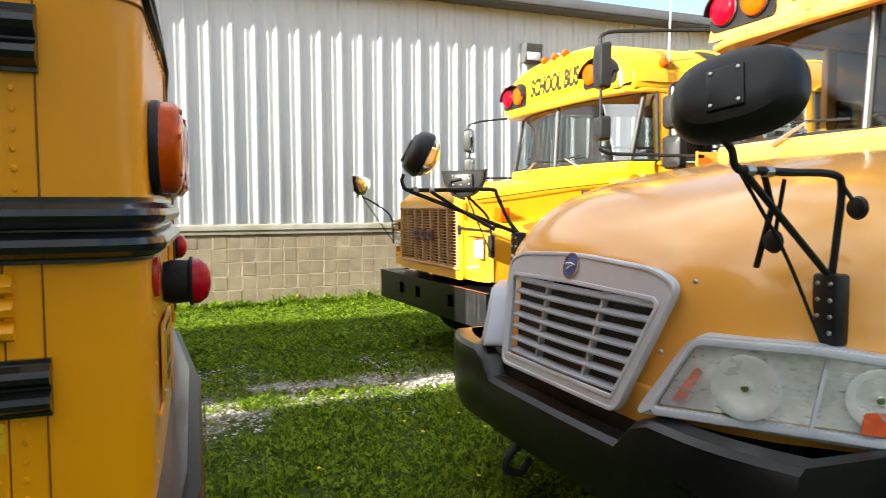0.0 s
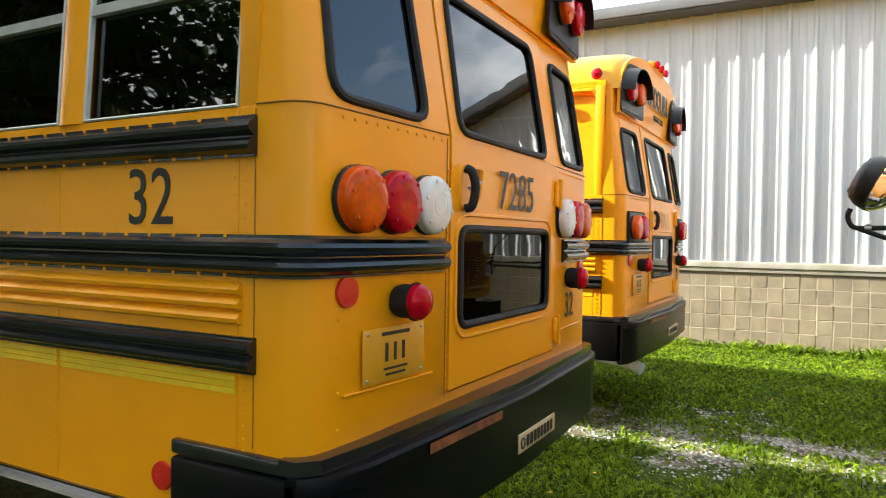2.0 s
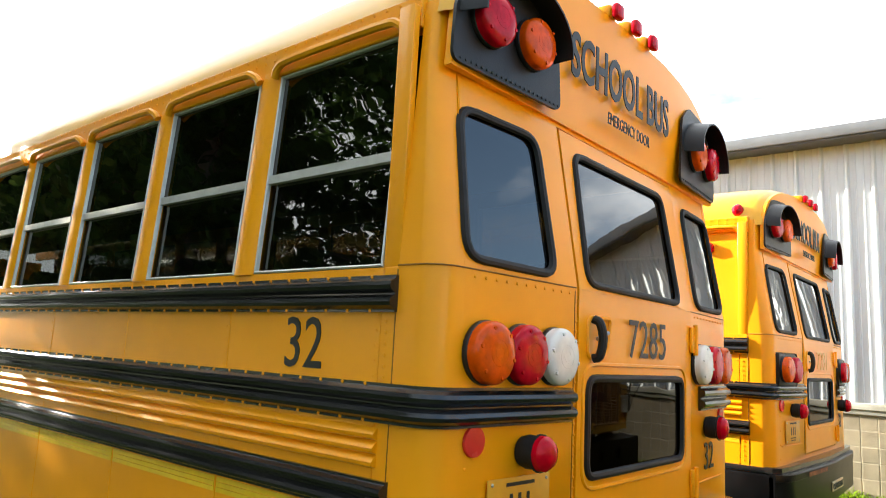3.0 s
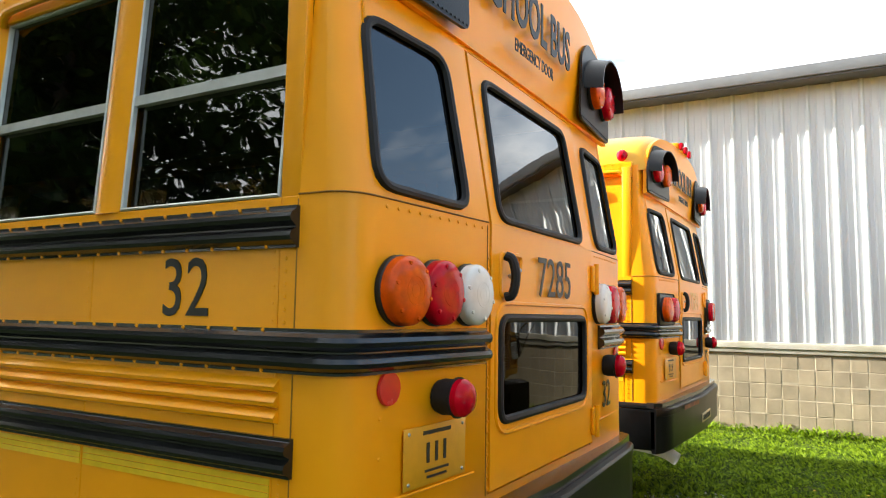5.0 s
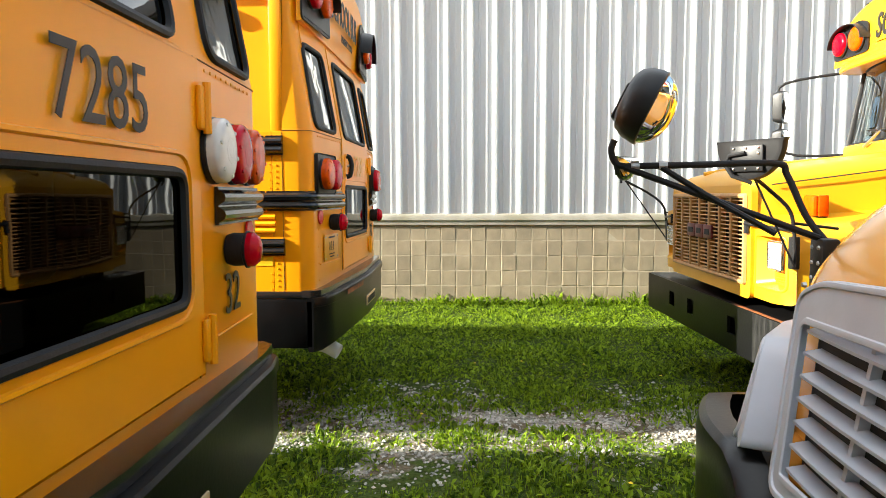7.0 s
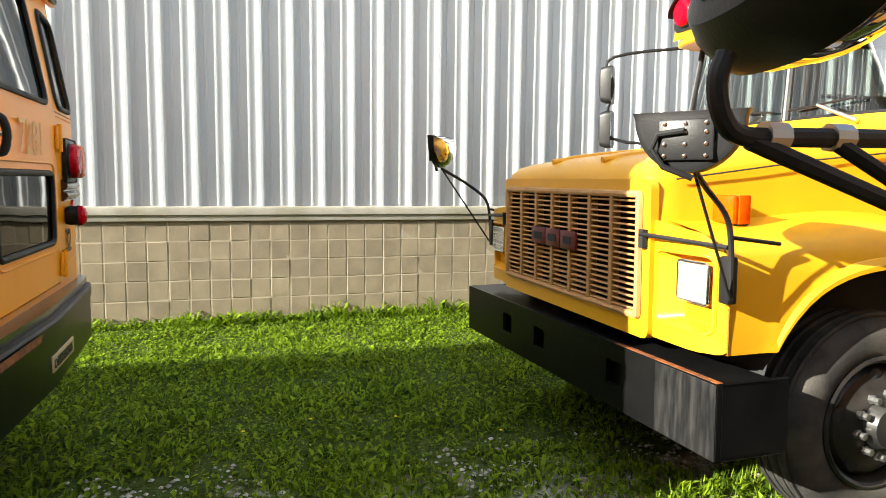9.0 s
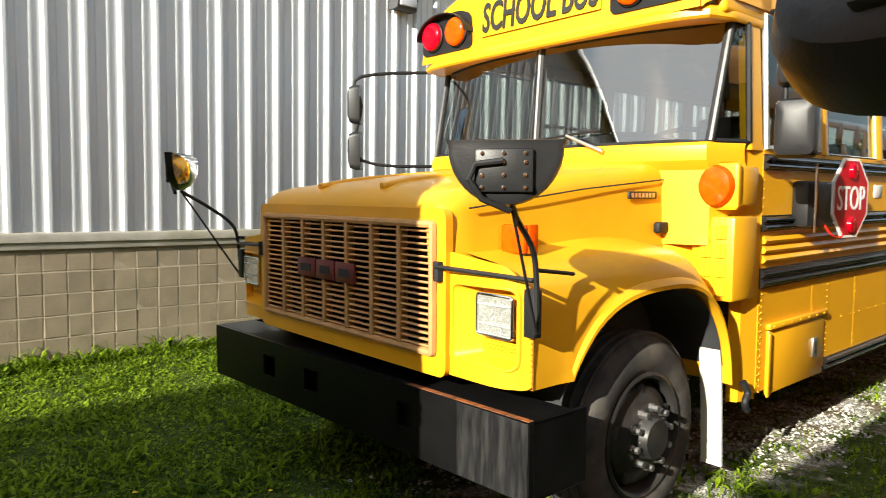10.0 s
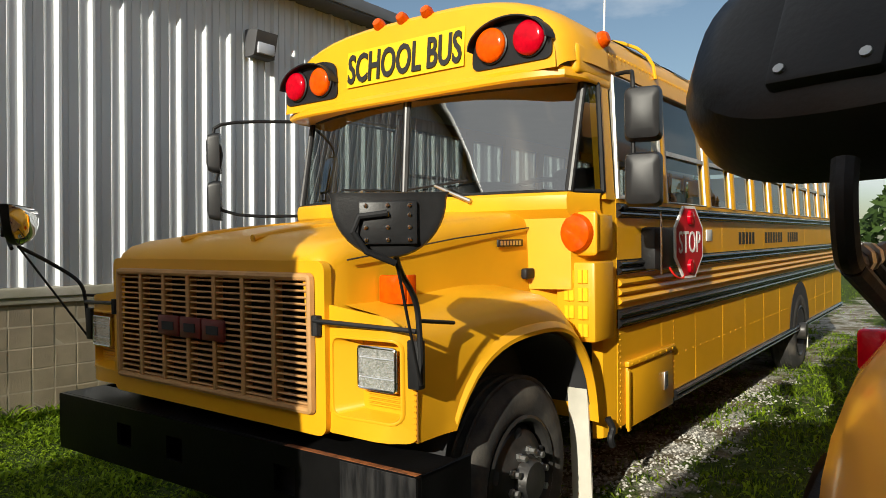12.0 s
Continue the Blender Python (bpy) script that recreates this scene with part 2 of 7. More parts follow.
def tube(points, r, seg=10, bm=None, closed=False, caps=True):
    """A round bar along points."""
    pts = [Vector(p) for p in points]
    bm = bm or bmesh.new()
    rings, side = [], None
    n = len(pts)
    for i, p in enumerate(pts):
        a = pts[(i - 1) % n] if (i or closed) else p
        b = pts[(i + 1) % n] if (i < n - 1 or closed) else p
        d = (b - a).normalized()
        if side is None:
            side = d.orthogonal().normalized()
        side = (side - d * side.dot(d)).normalized()
        up = d.cross(side)
        rr = r[i] if isinstance(r, (list, tuple)) else r
        rings.append([bm.verts.new(p + rr * (math.cos(2 * math.pi * k / seg) * side + math.sin(2 * math.pi * k / seg) * up)) for k in range(seg)])
    for i in range(n if closed else n - 1):
        a, b = rings[i], rings[(i + 1) % n]
        for k in range(seg):
            bm.faces.new((a[k], a[(k + 1) % seg], b[(k + 1) % seg], b[k]))
    if caps and not closed:
        bm.faces.new(rings[0])
        bm.faces.new(rings[-1][::-1])
    return bm


def smooth_path(points, n=8):
    """Rounded polyline (Catmull-Rom)."""
    p = [Vector(q) for q in points]
    p = [2 * p[0] - p[1]] + p + [2 * p[-1] - p[-2]]
    out = []
    for i in range(1, len(p) - 2):
        for k in range(n):
            t = k / n
            out.append(0.5 * ((2 * p[i]) + (p[i + 1] - p[i - 1]) * t + (2 * p[i - 1] - 5 * p[i] + 4 * p[i + 1] - p[i + 2]) * t * t + (3 * p[i] - p[i - 1] - 3 * p[i + 1] + p[i + 2]) * t ** 3))
    return out + [p[-2]]


def lathe(profile, m, seg=28, bm=None):
    """Profile of (radius, height) turned about z, placed by m."""
    bm = bm or bmesh.new()
    rings = []
    for r, h in profile:
        if r < 1e-6:
            rings.append([bm.verts.new(m @ Vector((0, 0, h)))])
        else:
            rings.append([bm.verts.new(m @ Vector((r * math.cos(2 * math.pi * k / seg), r * math.sin(2 * math.pi * k / seg), h))) for k in range(seg)])
    for a, b in zip(rings, rings[1:]):
        for k in range(seg):
            j = (k + 1) % seg
            if len(a) == 1 and len(b) == 1:
                continue
            if len(a) == 1:
                bm.faces.new((a[0], b[k], b[j]))
            elif len(b) == 1:
                bm.faces.new((a[k], a[j], b[0]))
            else:
                bm.faces.new((a[k], a[j], b[j], b[k]))
    return bm


def round_poly(corners, r, seg=5):
    """Polygon with rounded corners; r may be one radius or one per corner."""
    out, n = [], len(corners)
    for i, c in enumerate(corners):
        c = Vector(c)
        rr = r[i] if isinstance(r, (list, tuple)) else r
        a, b = (Vector(corners[i - 1]) - c), (Vector(corners[(i + 1) % n]) - c)
        ra = min(rr, a.length * 0.49, b.length * 0.49)
        p, q = c + a.normalized() * ra, c + b.normalized() * ra
        for k in range(seg + 1):
            t = k / seg
            out.append(p * (1 - t) ** 2 + c * 2 * t * (1 - t) + q * t * t)
    return out


def plate(outer, holes, put, thick, bm=None):
    """A flat panel of 2D outline with holes; put(u, v, w) gives the place, w the depth."""
    own = bmesh.new()
    loops = []
    for loop in [outer] + list(holes):
        vs = [own.verts.new((p[0], p[1], 0)) for p in loop]
        loops.append([own.edges.new((vs[i], vs[(i + 1) % len(vs)])) for i in range(len(vs))])
    bmesh.ops.triangle_fill(own, use_beauty=True, use_dissolve=False, edges=own.edges[:], normal=(0, 0, 1))
    front = own.faces[:]
    ring = [e for e in own.edges if len(e.link_faces) == 1]
    if thick:
        res = bmesh.ops.extrude_face_region(own, geom=front)
        for v in res["geom"]:
            if isinstance(v, bmesh.types.BMVert):
                v.co.z += thick
    for v in own.verts:
        v.co = put(*v.co)
    return merge(bm, own)


def frame_ring(outer, width, put, depth, bm=None):
    """A bead that runs round an outline."""
    n = len(outer)
    c = sum((Vector(p) for p in outer), Vector((0, 0))) / n
    inner = []
    for i in range(n):
        a, b = Vector(outer[i - 1]), Vector(outer[(i + 1) % n])
        d = (b - a).normalized()
        nn = Vector((-d.y, d.x))
        p = Vector(outer[i])
        if nn.dot(c - p) < 0:
            nn = -nn
        inner.append(p + nn * width)
    bm = bm or bmesh.new()
    rows = []
    for o, i in zip(outer, inner):
        o, mid = Vector(o), (Vector(o) + i) / 2
        rows.append([bm.verts.new(put(*q, w)) for q, w in ((o, 0.0), (o.lerp(i, 0.15), depth * 0.8), (mid, depth), (o.lerp(i, 0.85), depth * 0.8), (i, 0.0))])
    for k in range(n):
        a, b = rows[k], rows[(k + 1) % n]
        for j in range(4):
            bm.faces.new((a[j], a[j + 1], b[j + 1], b[j]))
    return bm


def loft(sections, bm=None, closed=True, caps=True):
    bm = bm or bmesh.new()
    rings = [[bm.verts.new(p) for p in s] for s in sections]
    for a, b in zip(rings, rings[1:]):
        n = len(a)
        for k in range(n if closed else n - 1):
            j = (k + 1) % n
            bm.faces.new((a[k], a[j], b[j], b[k]))
    if caps and closed:
        bm.faces.new(rings[0])
        bm.faces.new(rings[-1][::-1])
    return bm


def lettering(name, text, size, m, parent, material=None, width=None, depth=0.004, space=1.0, bold=0.0, height=None):
    """Letters as a thin mesh, fitted to width and height, centred on m."""
    cu = bpy.data.curves.new(name, "FONT")
    cu.body, cu.size, cu.extrude, cu.align_x, cu.align_y = text, size, depth / 2, "CENTER", "CENTER"
    cu.space_character, cu.offset, cu.resolution_u = space, bold, 3
    tmp = bpy.data.objects.new(name, cu)
    me = bpy.data.meshes.new_from_object(tmp)
    bpy.data.objects.remove(tmp)
    xs, ys = [v.co.x for v in me.vertices], [v.co.y for v in me.vertices]
    cx, cy = (min(xs) + max(xs)) / 2, (min(ys) + max(ys)) / 2
    sx = width / (max(xs) - min(xs)) if width else 1
    sy = height / (max(ys) - min(ys)) if height else 1
    for v in me.vertices:
        v.co = m @ Vector(((v.co.x - cx) * sx, (v.co.y - cy) * sy, v.co.z))
    me.materials.clear()
    me.materials.append(material or INK)
    ob = new(name, me)
    ob.parent = parent
    return ob


def rivets(points, normal, r=0.007, h=0.004, bm=None):
    bm = bm or bmesh.new()
    q = Vector(normal).to_track_quat("Z", "Y").to_matrix().to_4x4()
    for p in points:
        lathe([(r, 0), (r * 0.7, h * 0.8), (0, h)], Matrix.Translation(p) @ q, 6, bm)
    return bm


FACE_X = Matrix(((0, 0, 1, 0), (1, 0, 0, 0), (0, 1, 0, 0), (0, 0, 0, 1)))     # lies in y-z, faces +x, reads from +x
FACE_NX = Matrix(((0, 0, -1, 0), (-1, 0, 0, 0), (0, 1, 0, 0), (0, 0, 0, 1)))  # faces -x
FACE_NY = Matrix(((1, 0, 0, 0), (0, 0, -1, 0), (0, 1, 0, 0), (0, 0, 0, 1)))   # faces -y


def at(x, y, z):
    return Matrix.Translation((x, y, z))


# ---- ground and building ----
def ground_mat():
    m = bpy.data.materials.new("grass_and_gravel_ground")
    m.use_nodes = True
    n, l = m.node_tree.nodes, m.node_tree.links
    b = n["Principled BSDF"]
    b.inputs["Roughness"].default_value = 0.95
    b.inputs["Specular IOR Level"].default_value = 0.1
    tc = n.new("ShaderNodeTexCoord")

    def noise_node(scale, detail=6, rough=0.6):
        q = n.new("ShaderNodeTexNoise")
        q.inputs["Scale"].default_value, q.inputs["Detail"].default_value, q.inputs["Roughness"].default_value = scale, detail, rough
        l.new(tc.outputs["Object"], q.inputs["Vector"])
        return q

    def ramp(src, a, b_, ca, cb):
        r = n.new("ShaderNodeValToRGB")
        r.color_ramp.elements[0].position, r.color_ramp.elements[1].position = a, b_
        r.color_ramp.elements[0].color, r.color_ramp.elements[1].color = (*ca, 1), (*cb, 1)
        l.new(src, r.inputs["Fac"])
        return r

    grass = ramp(noise_node(14, 8).outputs["Fac"], 0.35, 0.7, (0.03, 0.048, 0.01), (0.09, 0.125, 0.025))
    vor = n.new("ShaderNodeTexVoronoi")
    vor.inputs["Scale"].default_value = 55
    l.new(tc.outputs["Object"], vor.inputs["Vector"])
    stones = ramp(vor.outputs["Color"], 0.1, 0.9, (0.20, 0.19, 0.165), (0.56, 0.54, 0.49))
    dirt = ramp(noise_node(9).outputs["Fac"], 0.3, 0.7, (0.12, 0.095, 0.06), (0.20, 0.165, 0.11))
    sd = n.new("ShaderNodeMix")
    sd.data_type = "RGBA"
    l.new(ramp(noise_node(3.5).outputs["Fac"], 0.42, 0.58, (0, 0, 0), (1, 1, 1)).outputs["Color"], sd.inputs["Factor"])
    l.new(dirt.outputs["Color"], sd.inputs["A"])
    l.new(stones.outputs["Color"], sd.inputs["B"])
    # worn gravel lane along the middle of the row
    sep = n.new("ShaderNodeSeparateXYZ")
    l.new(tc.outputs["Object"], sep.inputs["Vector"])
    lane = n.new("ShaderNodeMath")
    lane.operation = "SUBTRACT"
    lane.inputs[1].default_value = LANE_Y
    l.new(sep.outputs["Y"], lane.inputs[0])
    ab = n.new("ShaderNodeMath")
    ab.operation = "ABSOLUTE"
    l.new(lane.outputs[0], ab.inputs[0])
    mr = n.new("ShaderNodeMapRange")
    mr.inputs["From Min"].default_value, mr.inputs["From Max"].default_value = 0.2, 1.5
    mr.inputs["To Min"].default_value, mr.inputs["To Max"].default_value = 0.18, -0.24
    l.new(ab.outputs[0], mr.inputs["Value"])
    add = n.new("ShaderNodeMath")
    l.new(mr.outputs["Result"], add.inputs[0])
    l.new(noise_node(1.6, 8, 0.65).outputs["Fac"], add.inputs[1])
    cover = ramp(add.outputs[0], 0.54, 0.62, (0, 0, 0), (1, 1, 1))
    fin = n.new("ShaderNodeMix")
    fin.data_type = "RGBA"
    l.new(cover.outputs["Color"], fin.inputs["Factor"])
    l.new(grass.outputs["Color"], fin.inputs["A"])
    l.new(sd.outputs["Result"], fin.inputs["B"])
    l.new(fin.outputs["Result"], b.inputs["Base Color"])
    bp = n.new("ShaderNodeBump")
    bp.inputs["Strength"].default_value, bp.inputs["Distance"].default_value = 0.7, 0.02
    l.new(vor.outputs["Distance"], bp.inputs["Height"])
    l.new(bp.outputs["Normal"], b.inputs["Normal"])
    return m


LANE_Y = 5.7
WALL_Y, CAP_LOW, CAP_TOP, EAVE_Z = 10.45, 1.09, 1.25, 4.72


def rise(x, y):
    """Height of the ground: nearly flat, a little higher at the wall."""
    k = min(1.0, max(0.0, (y - 8.6) / 1.8))
    near = 1.0 if abs(x) < 30 and abs(y) < 25 else 0.0
    slope = 0.017 * min(9.0, max(0.0, x - 2.6)) * min(1.0, max(0.0, (y - 3.7) / 0.8))
    return slope + 0.07 * k * k * (1.0 if y < 40 else 0.0) + near * 0.015 * noise.noise((x * 0.9, y * 0.9, 0.0))


gx = [-600, -200, -80, -40, -20] + [-12 + 0.4 * i for i in range(73)] + [24, 40, 80, 200, 600]
gy = [-600, -200, -60, -25, -10] + [-6 + 0.4 * i for i in range(48)] + [15, 25, 60, 200, 600]
gb = bmesh.new()
gv = [[gb.verts.new((x, y, rise(x, y))) for x in gx] for y in gy]
for j in range(len(gy) - 1):
    for i in range(len(gx) - 1):
        gb.faces.new((gv[j][i], gv[j][i + 1], gv[j + 1][i + 1], gv[j + 1][i]))
single("ground", gb, ground_mat(), "grass with a worn strip of pale gravel between the parked buses", "ground", kind="structure")

# metal clad wall: ribbed sheet on a concrete block plinth
RIB, RIB_H = 0.3173, 0.045
X_LEFT, X_RIGHT = -26.316, 17.0
prof = []
x = X_LEFT
while x < X_RIGHT:
    prof += [(x, 0), (x + 0.026, -RIB_H), (x + 0.052, -RIB_H), (x + 0.078, 0), (x + 0.125, 0), (x + 0.131, -0.011), (x + 0.149, -0.011), (x + 0.155, 0), (x + 0.222, 0), (x + 0.228, -0.011), (x + 0.246, -0.011), (x + 0.252, 0)]
    x += RIB
wb = bmesh.new()
low = [wb.verts.new((px, WALL_Y + 0.05 + py, CAP_TOP - 0.01)) for px, py in prof]
top = [wb.verts.new((px, WALL_Y + 0.05 + py, EAVE_Z + 0.1)) for px, py in prof]
for i in range(len(prof) - 1):
    wb.faces.new((low[i], low[i + 1], top[i + 1], top[i]))
wall = thing("wall_north", "long shed wall clad in pale ribbed metal on a block plinth", "wall", kind="structure")
part("metal_cladding", wb, WALLMETAL, wall, "pale grey ribbed sheet metal", smooth=False)
# blocks come last in the file
part("plinth", box(X_LEFT, X_RIGHT, WALL_Y + 0.0, WALL_Y + 0.2, -0.3, CAP_LOW + 0.02), MORTAR, wall, "pale mortar behind the blocks")
part("end_wall", box(X_RIGHT - 0.2, X_RIGHT, WALL_Y + 0.2, WALL_Y + 14, -0.3, EAVE_Z), WALLMETAL, wall)
part("end_wall", box(X_LEFT, X_LEFT + 0.2, WALL_Y + 0.2, WALL_Y + 14, -0.3, EAVE_Z), WALLMETAL, wall)
part("back_wall", box(X_LEFT, X_RIGHT, WALL_Y + 14, WALL_Y + 14.2, -0.3, EAVE_Z), WALLMETAL, wall)
roof = thing("shed_roof", "low-pitched metal roof with a dark eave over the shed wall", "roof", kind="structure")
rb = bmesh.new()
sec = [(WALL_Y - 0.32, EAVE_Z + 0.16), (WALL_Y - 0.32, EAVE_Z + 0.2), (WALL_Y + 7.1, EAVE_Z + 2.0), (WALL_Y + 14.6, EAVE_Z + 0.2), (WALL_Y + 14.6, EAVE_Z + 0.16), (WALL_Y + 7.1, EAVE_Z + 1.9)]
loft([[(xx, a, b) for a, b in sec] for xx in (X_LEFT - 0.3, X_RIGHT + 0.3)], rb)
part("roof_sheet", rb, FASCIA, roof)
part("fascia", box(X_LEFT - 0.3, X_RIGHT + 0.3, WALL_Y - 0.35, WALL_Y - 0.324, EAVE_Z + 0.055, EAVE_Z + 0.21, 0.004), FASCIA, roof, "pale grey metal fascia")
part("soffit", box(X_LEFT, X_RIGHT, WALL_Y - 0.32, WALL_Y + 0.04, EAVE_Z + 0.03, EAVE_Z + 0.06), EAVE, roof, "dark soffit")
# concrete cap course
cap = bmesh.new()
loft([[(xx, WALL_Y + a, b) for a, b in ((0.1, CAP_LOW + 0.022), (-0.03, CAP_LOW + 0.022), (-0.035, CAP_LOW + 0.07), (-0.05, CAP_LOW + 0.085), (-0.05, CAP_TOP - 0.02), (-0.04, CAP_TOP), (0.1, CAP_TOP + 0.02))] for xx in (X_LEFT, X_RIGHT)], cap)
part("cap_course", cap, CAPSTONE, wall, "mossy pale concrete ledge")


# ---- buses seen from behind ----
HW = 1.21


def lean(z):
    """How far the back of the body leans forward above the belt."""
    return -0.17 * min(0.66, max(0.0, z - 1.87))


def tumble(z):
    return HW - 0.06 * max(0.0, z - 1.86)


def roof_arc(w, z0, h, n=18):
    return [(w * math.copysign(abs(math.cos(a)) ** 0.62, math.cos(a)), z0 + h * abs(math.sin(a)) ** 0.85) for a in [math.pi * k / n for k in range(n + 1)]]


def rail_bm(path, z0, z1, out, ribs=2):
    """A pressed rub rail along a plan path; out moves the section outwards."""
    h = z1 - z0
    sec = [(0.0, z0), (0.012, z0)]
    for k in range(ribs):
        a, b = z0 + h * (0.06 + k / ribs * 0.9), z0 + h * (0.06 + (k + 0.92) / ribs * 0.9)
        sec += [(0.012, a), (0.03, a + (b - a) * 0.25), (0.034, (a + b) / 2), (0.03, a + (b - a) * 0.75), (0.012, b)]
    sec += [(0.012, z1), (0.0, z1)]
    bm = bmesh.new()
    rows = []
    for (x, y), (nx, ny) in zip(path, out):
        rows.append([bm.verts.new((x + nx * o, y + ny * o, z)) for o, z in sec])
    for a, b in zip(rows, rows[1:]):
        for k in range(len(sec) - 1):
            bm.faces.new((a[k], a[k + 1], b[k + 1], b[k]))
    bm.faces.new(rows[0])
    bm.faces.new(rows[-1][::-1])
    return bm


def round_lamp(parent, x, y, z, r, lens, name="tail_lamp", depth=0.06):
    """Domed bus lamp on the back wall, facing +x."""
    m = at(x, y, z) @ Matrix.Rotation(radians(90), 4, "Y")
    base = part(name, lathe([(0, 0), (r * 1.03, 0), (r * 1.03, depth * 0.22), (r * 0.99, depth * 0.3)], m, 30), PLASTIC, parent)
    prof = [(r * 1.0, depth * 0.2), (r * 1.0, depth * 0.62)]
    for k in range(1, 9):
        a = radians(90 * k / 8)
        prof.append((r * 1.0 * math.cos(a) ** 0.55 if k < 8 else 0, depth * (0.62 + 0.38 * math.sin(a))))
    lb = lathe(prof, m, 36)
    for k in range(6):
        a = radians(60 * k + 15)
        lathe([(0.007, 0), (0.006, 0.006), (0, 0.007)], m @ at(r * 0.8 * math.cos(a), r * 0.8 * math.sin(a), depth * 0.86), 6, lb)
    ln = part("lens", lb, lens, base)
    rg = bmesh.new()
    for q in (0.2, 0.4, 0.6):
        pts = [m @ Vector((r * q * math.cos(2 * math.pi * k / 30), r * q * math.sin(2 * math.pi * k / 30), depth * (0.985 if q < 0.5 else 0.95))) for k in range(30)]
        tube(pts, 0.0012, 5, rg, closed=True)
    part("lens_ring", rg, lens, base)
    return base


def marker_lamp(parent, x, y, z, s=1.0):
    """Small red marker on a black stalk, facing +x."""
    m = at(x, y, z) @ Matrix.Rotation(radians(90), 4, "Y")
    base = part("marker_lamp", lathe([(0, 0), (0.046 * s, 0), (0.052 * s, 0.02), (0.05 * s, 0.055), (0.058 * s, 0.06), (0.058 * s, 0.066), (0, 0.066)], m, 24), RUBBER, parent)
    part("lens", lathe([(0.054 * s, 0.064), (0.053 * s, 0.082), (0.04 * s, 0.098), (0.02 * s, 0.105), (0, 0.107)], m, 24), LENS_RED, base)
    return base


def bus_window(parent, x0, x1, y, side, glass, bar=True, z0=1.868, z1=2.635):
    """Two-light sliding window on a side wall."""
    def put(u, v, w):
        return Vector((u, side * (tumble(v) - 0.012 + w), v))
    o = [(x0, z0), (x1, z0), (x1, z1), (x0, z1)]
    f = frame_ring(o, 0.02, put, 0.016)
    ob = part("window", f, ALU, parent, "aluminium window frame")
    if bar:
        zm = z0 + (z1 - z0) * 0.46
        part("sash_bar", loft([[put(u, zm - 0.016, a) for u, a in ((x0, -0.01), (x0, 0.012))] + [put(x0, zm + 0.016, 0.012), put(x0, zm + 0.016, -0.01)], [put(x1, zm - 0.016, -0.01), put(x1, zm - 0.016, 0.012), put(x1, zm + 0.016, 0.012), put(x1, zm + 0.016, -0.01)]]), ALU, ob)
        part("pane", plate([(x0, z0), (x1, z0), (x1, zm), (x0, zm)], [], lambda u, v, w: put(u, v, w - 0.012), 0.0), glass, ob)
        part("pane", plate([(x0, zm), (x1, zm), (x1, z1), (x0, z1)], [], lambda u, v, w: put(u, v, w - 0.002), 0.0), glass, ob)
    else:
        part("pane", plate(o, [], lambda u, v, w: put(u, v, w - 0.01), 0.0), glass, ob)
    return ob


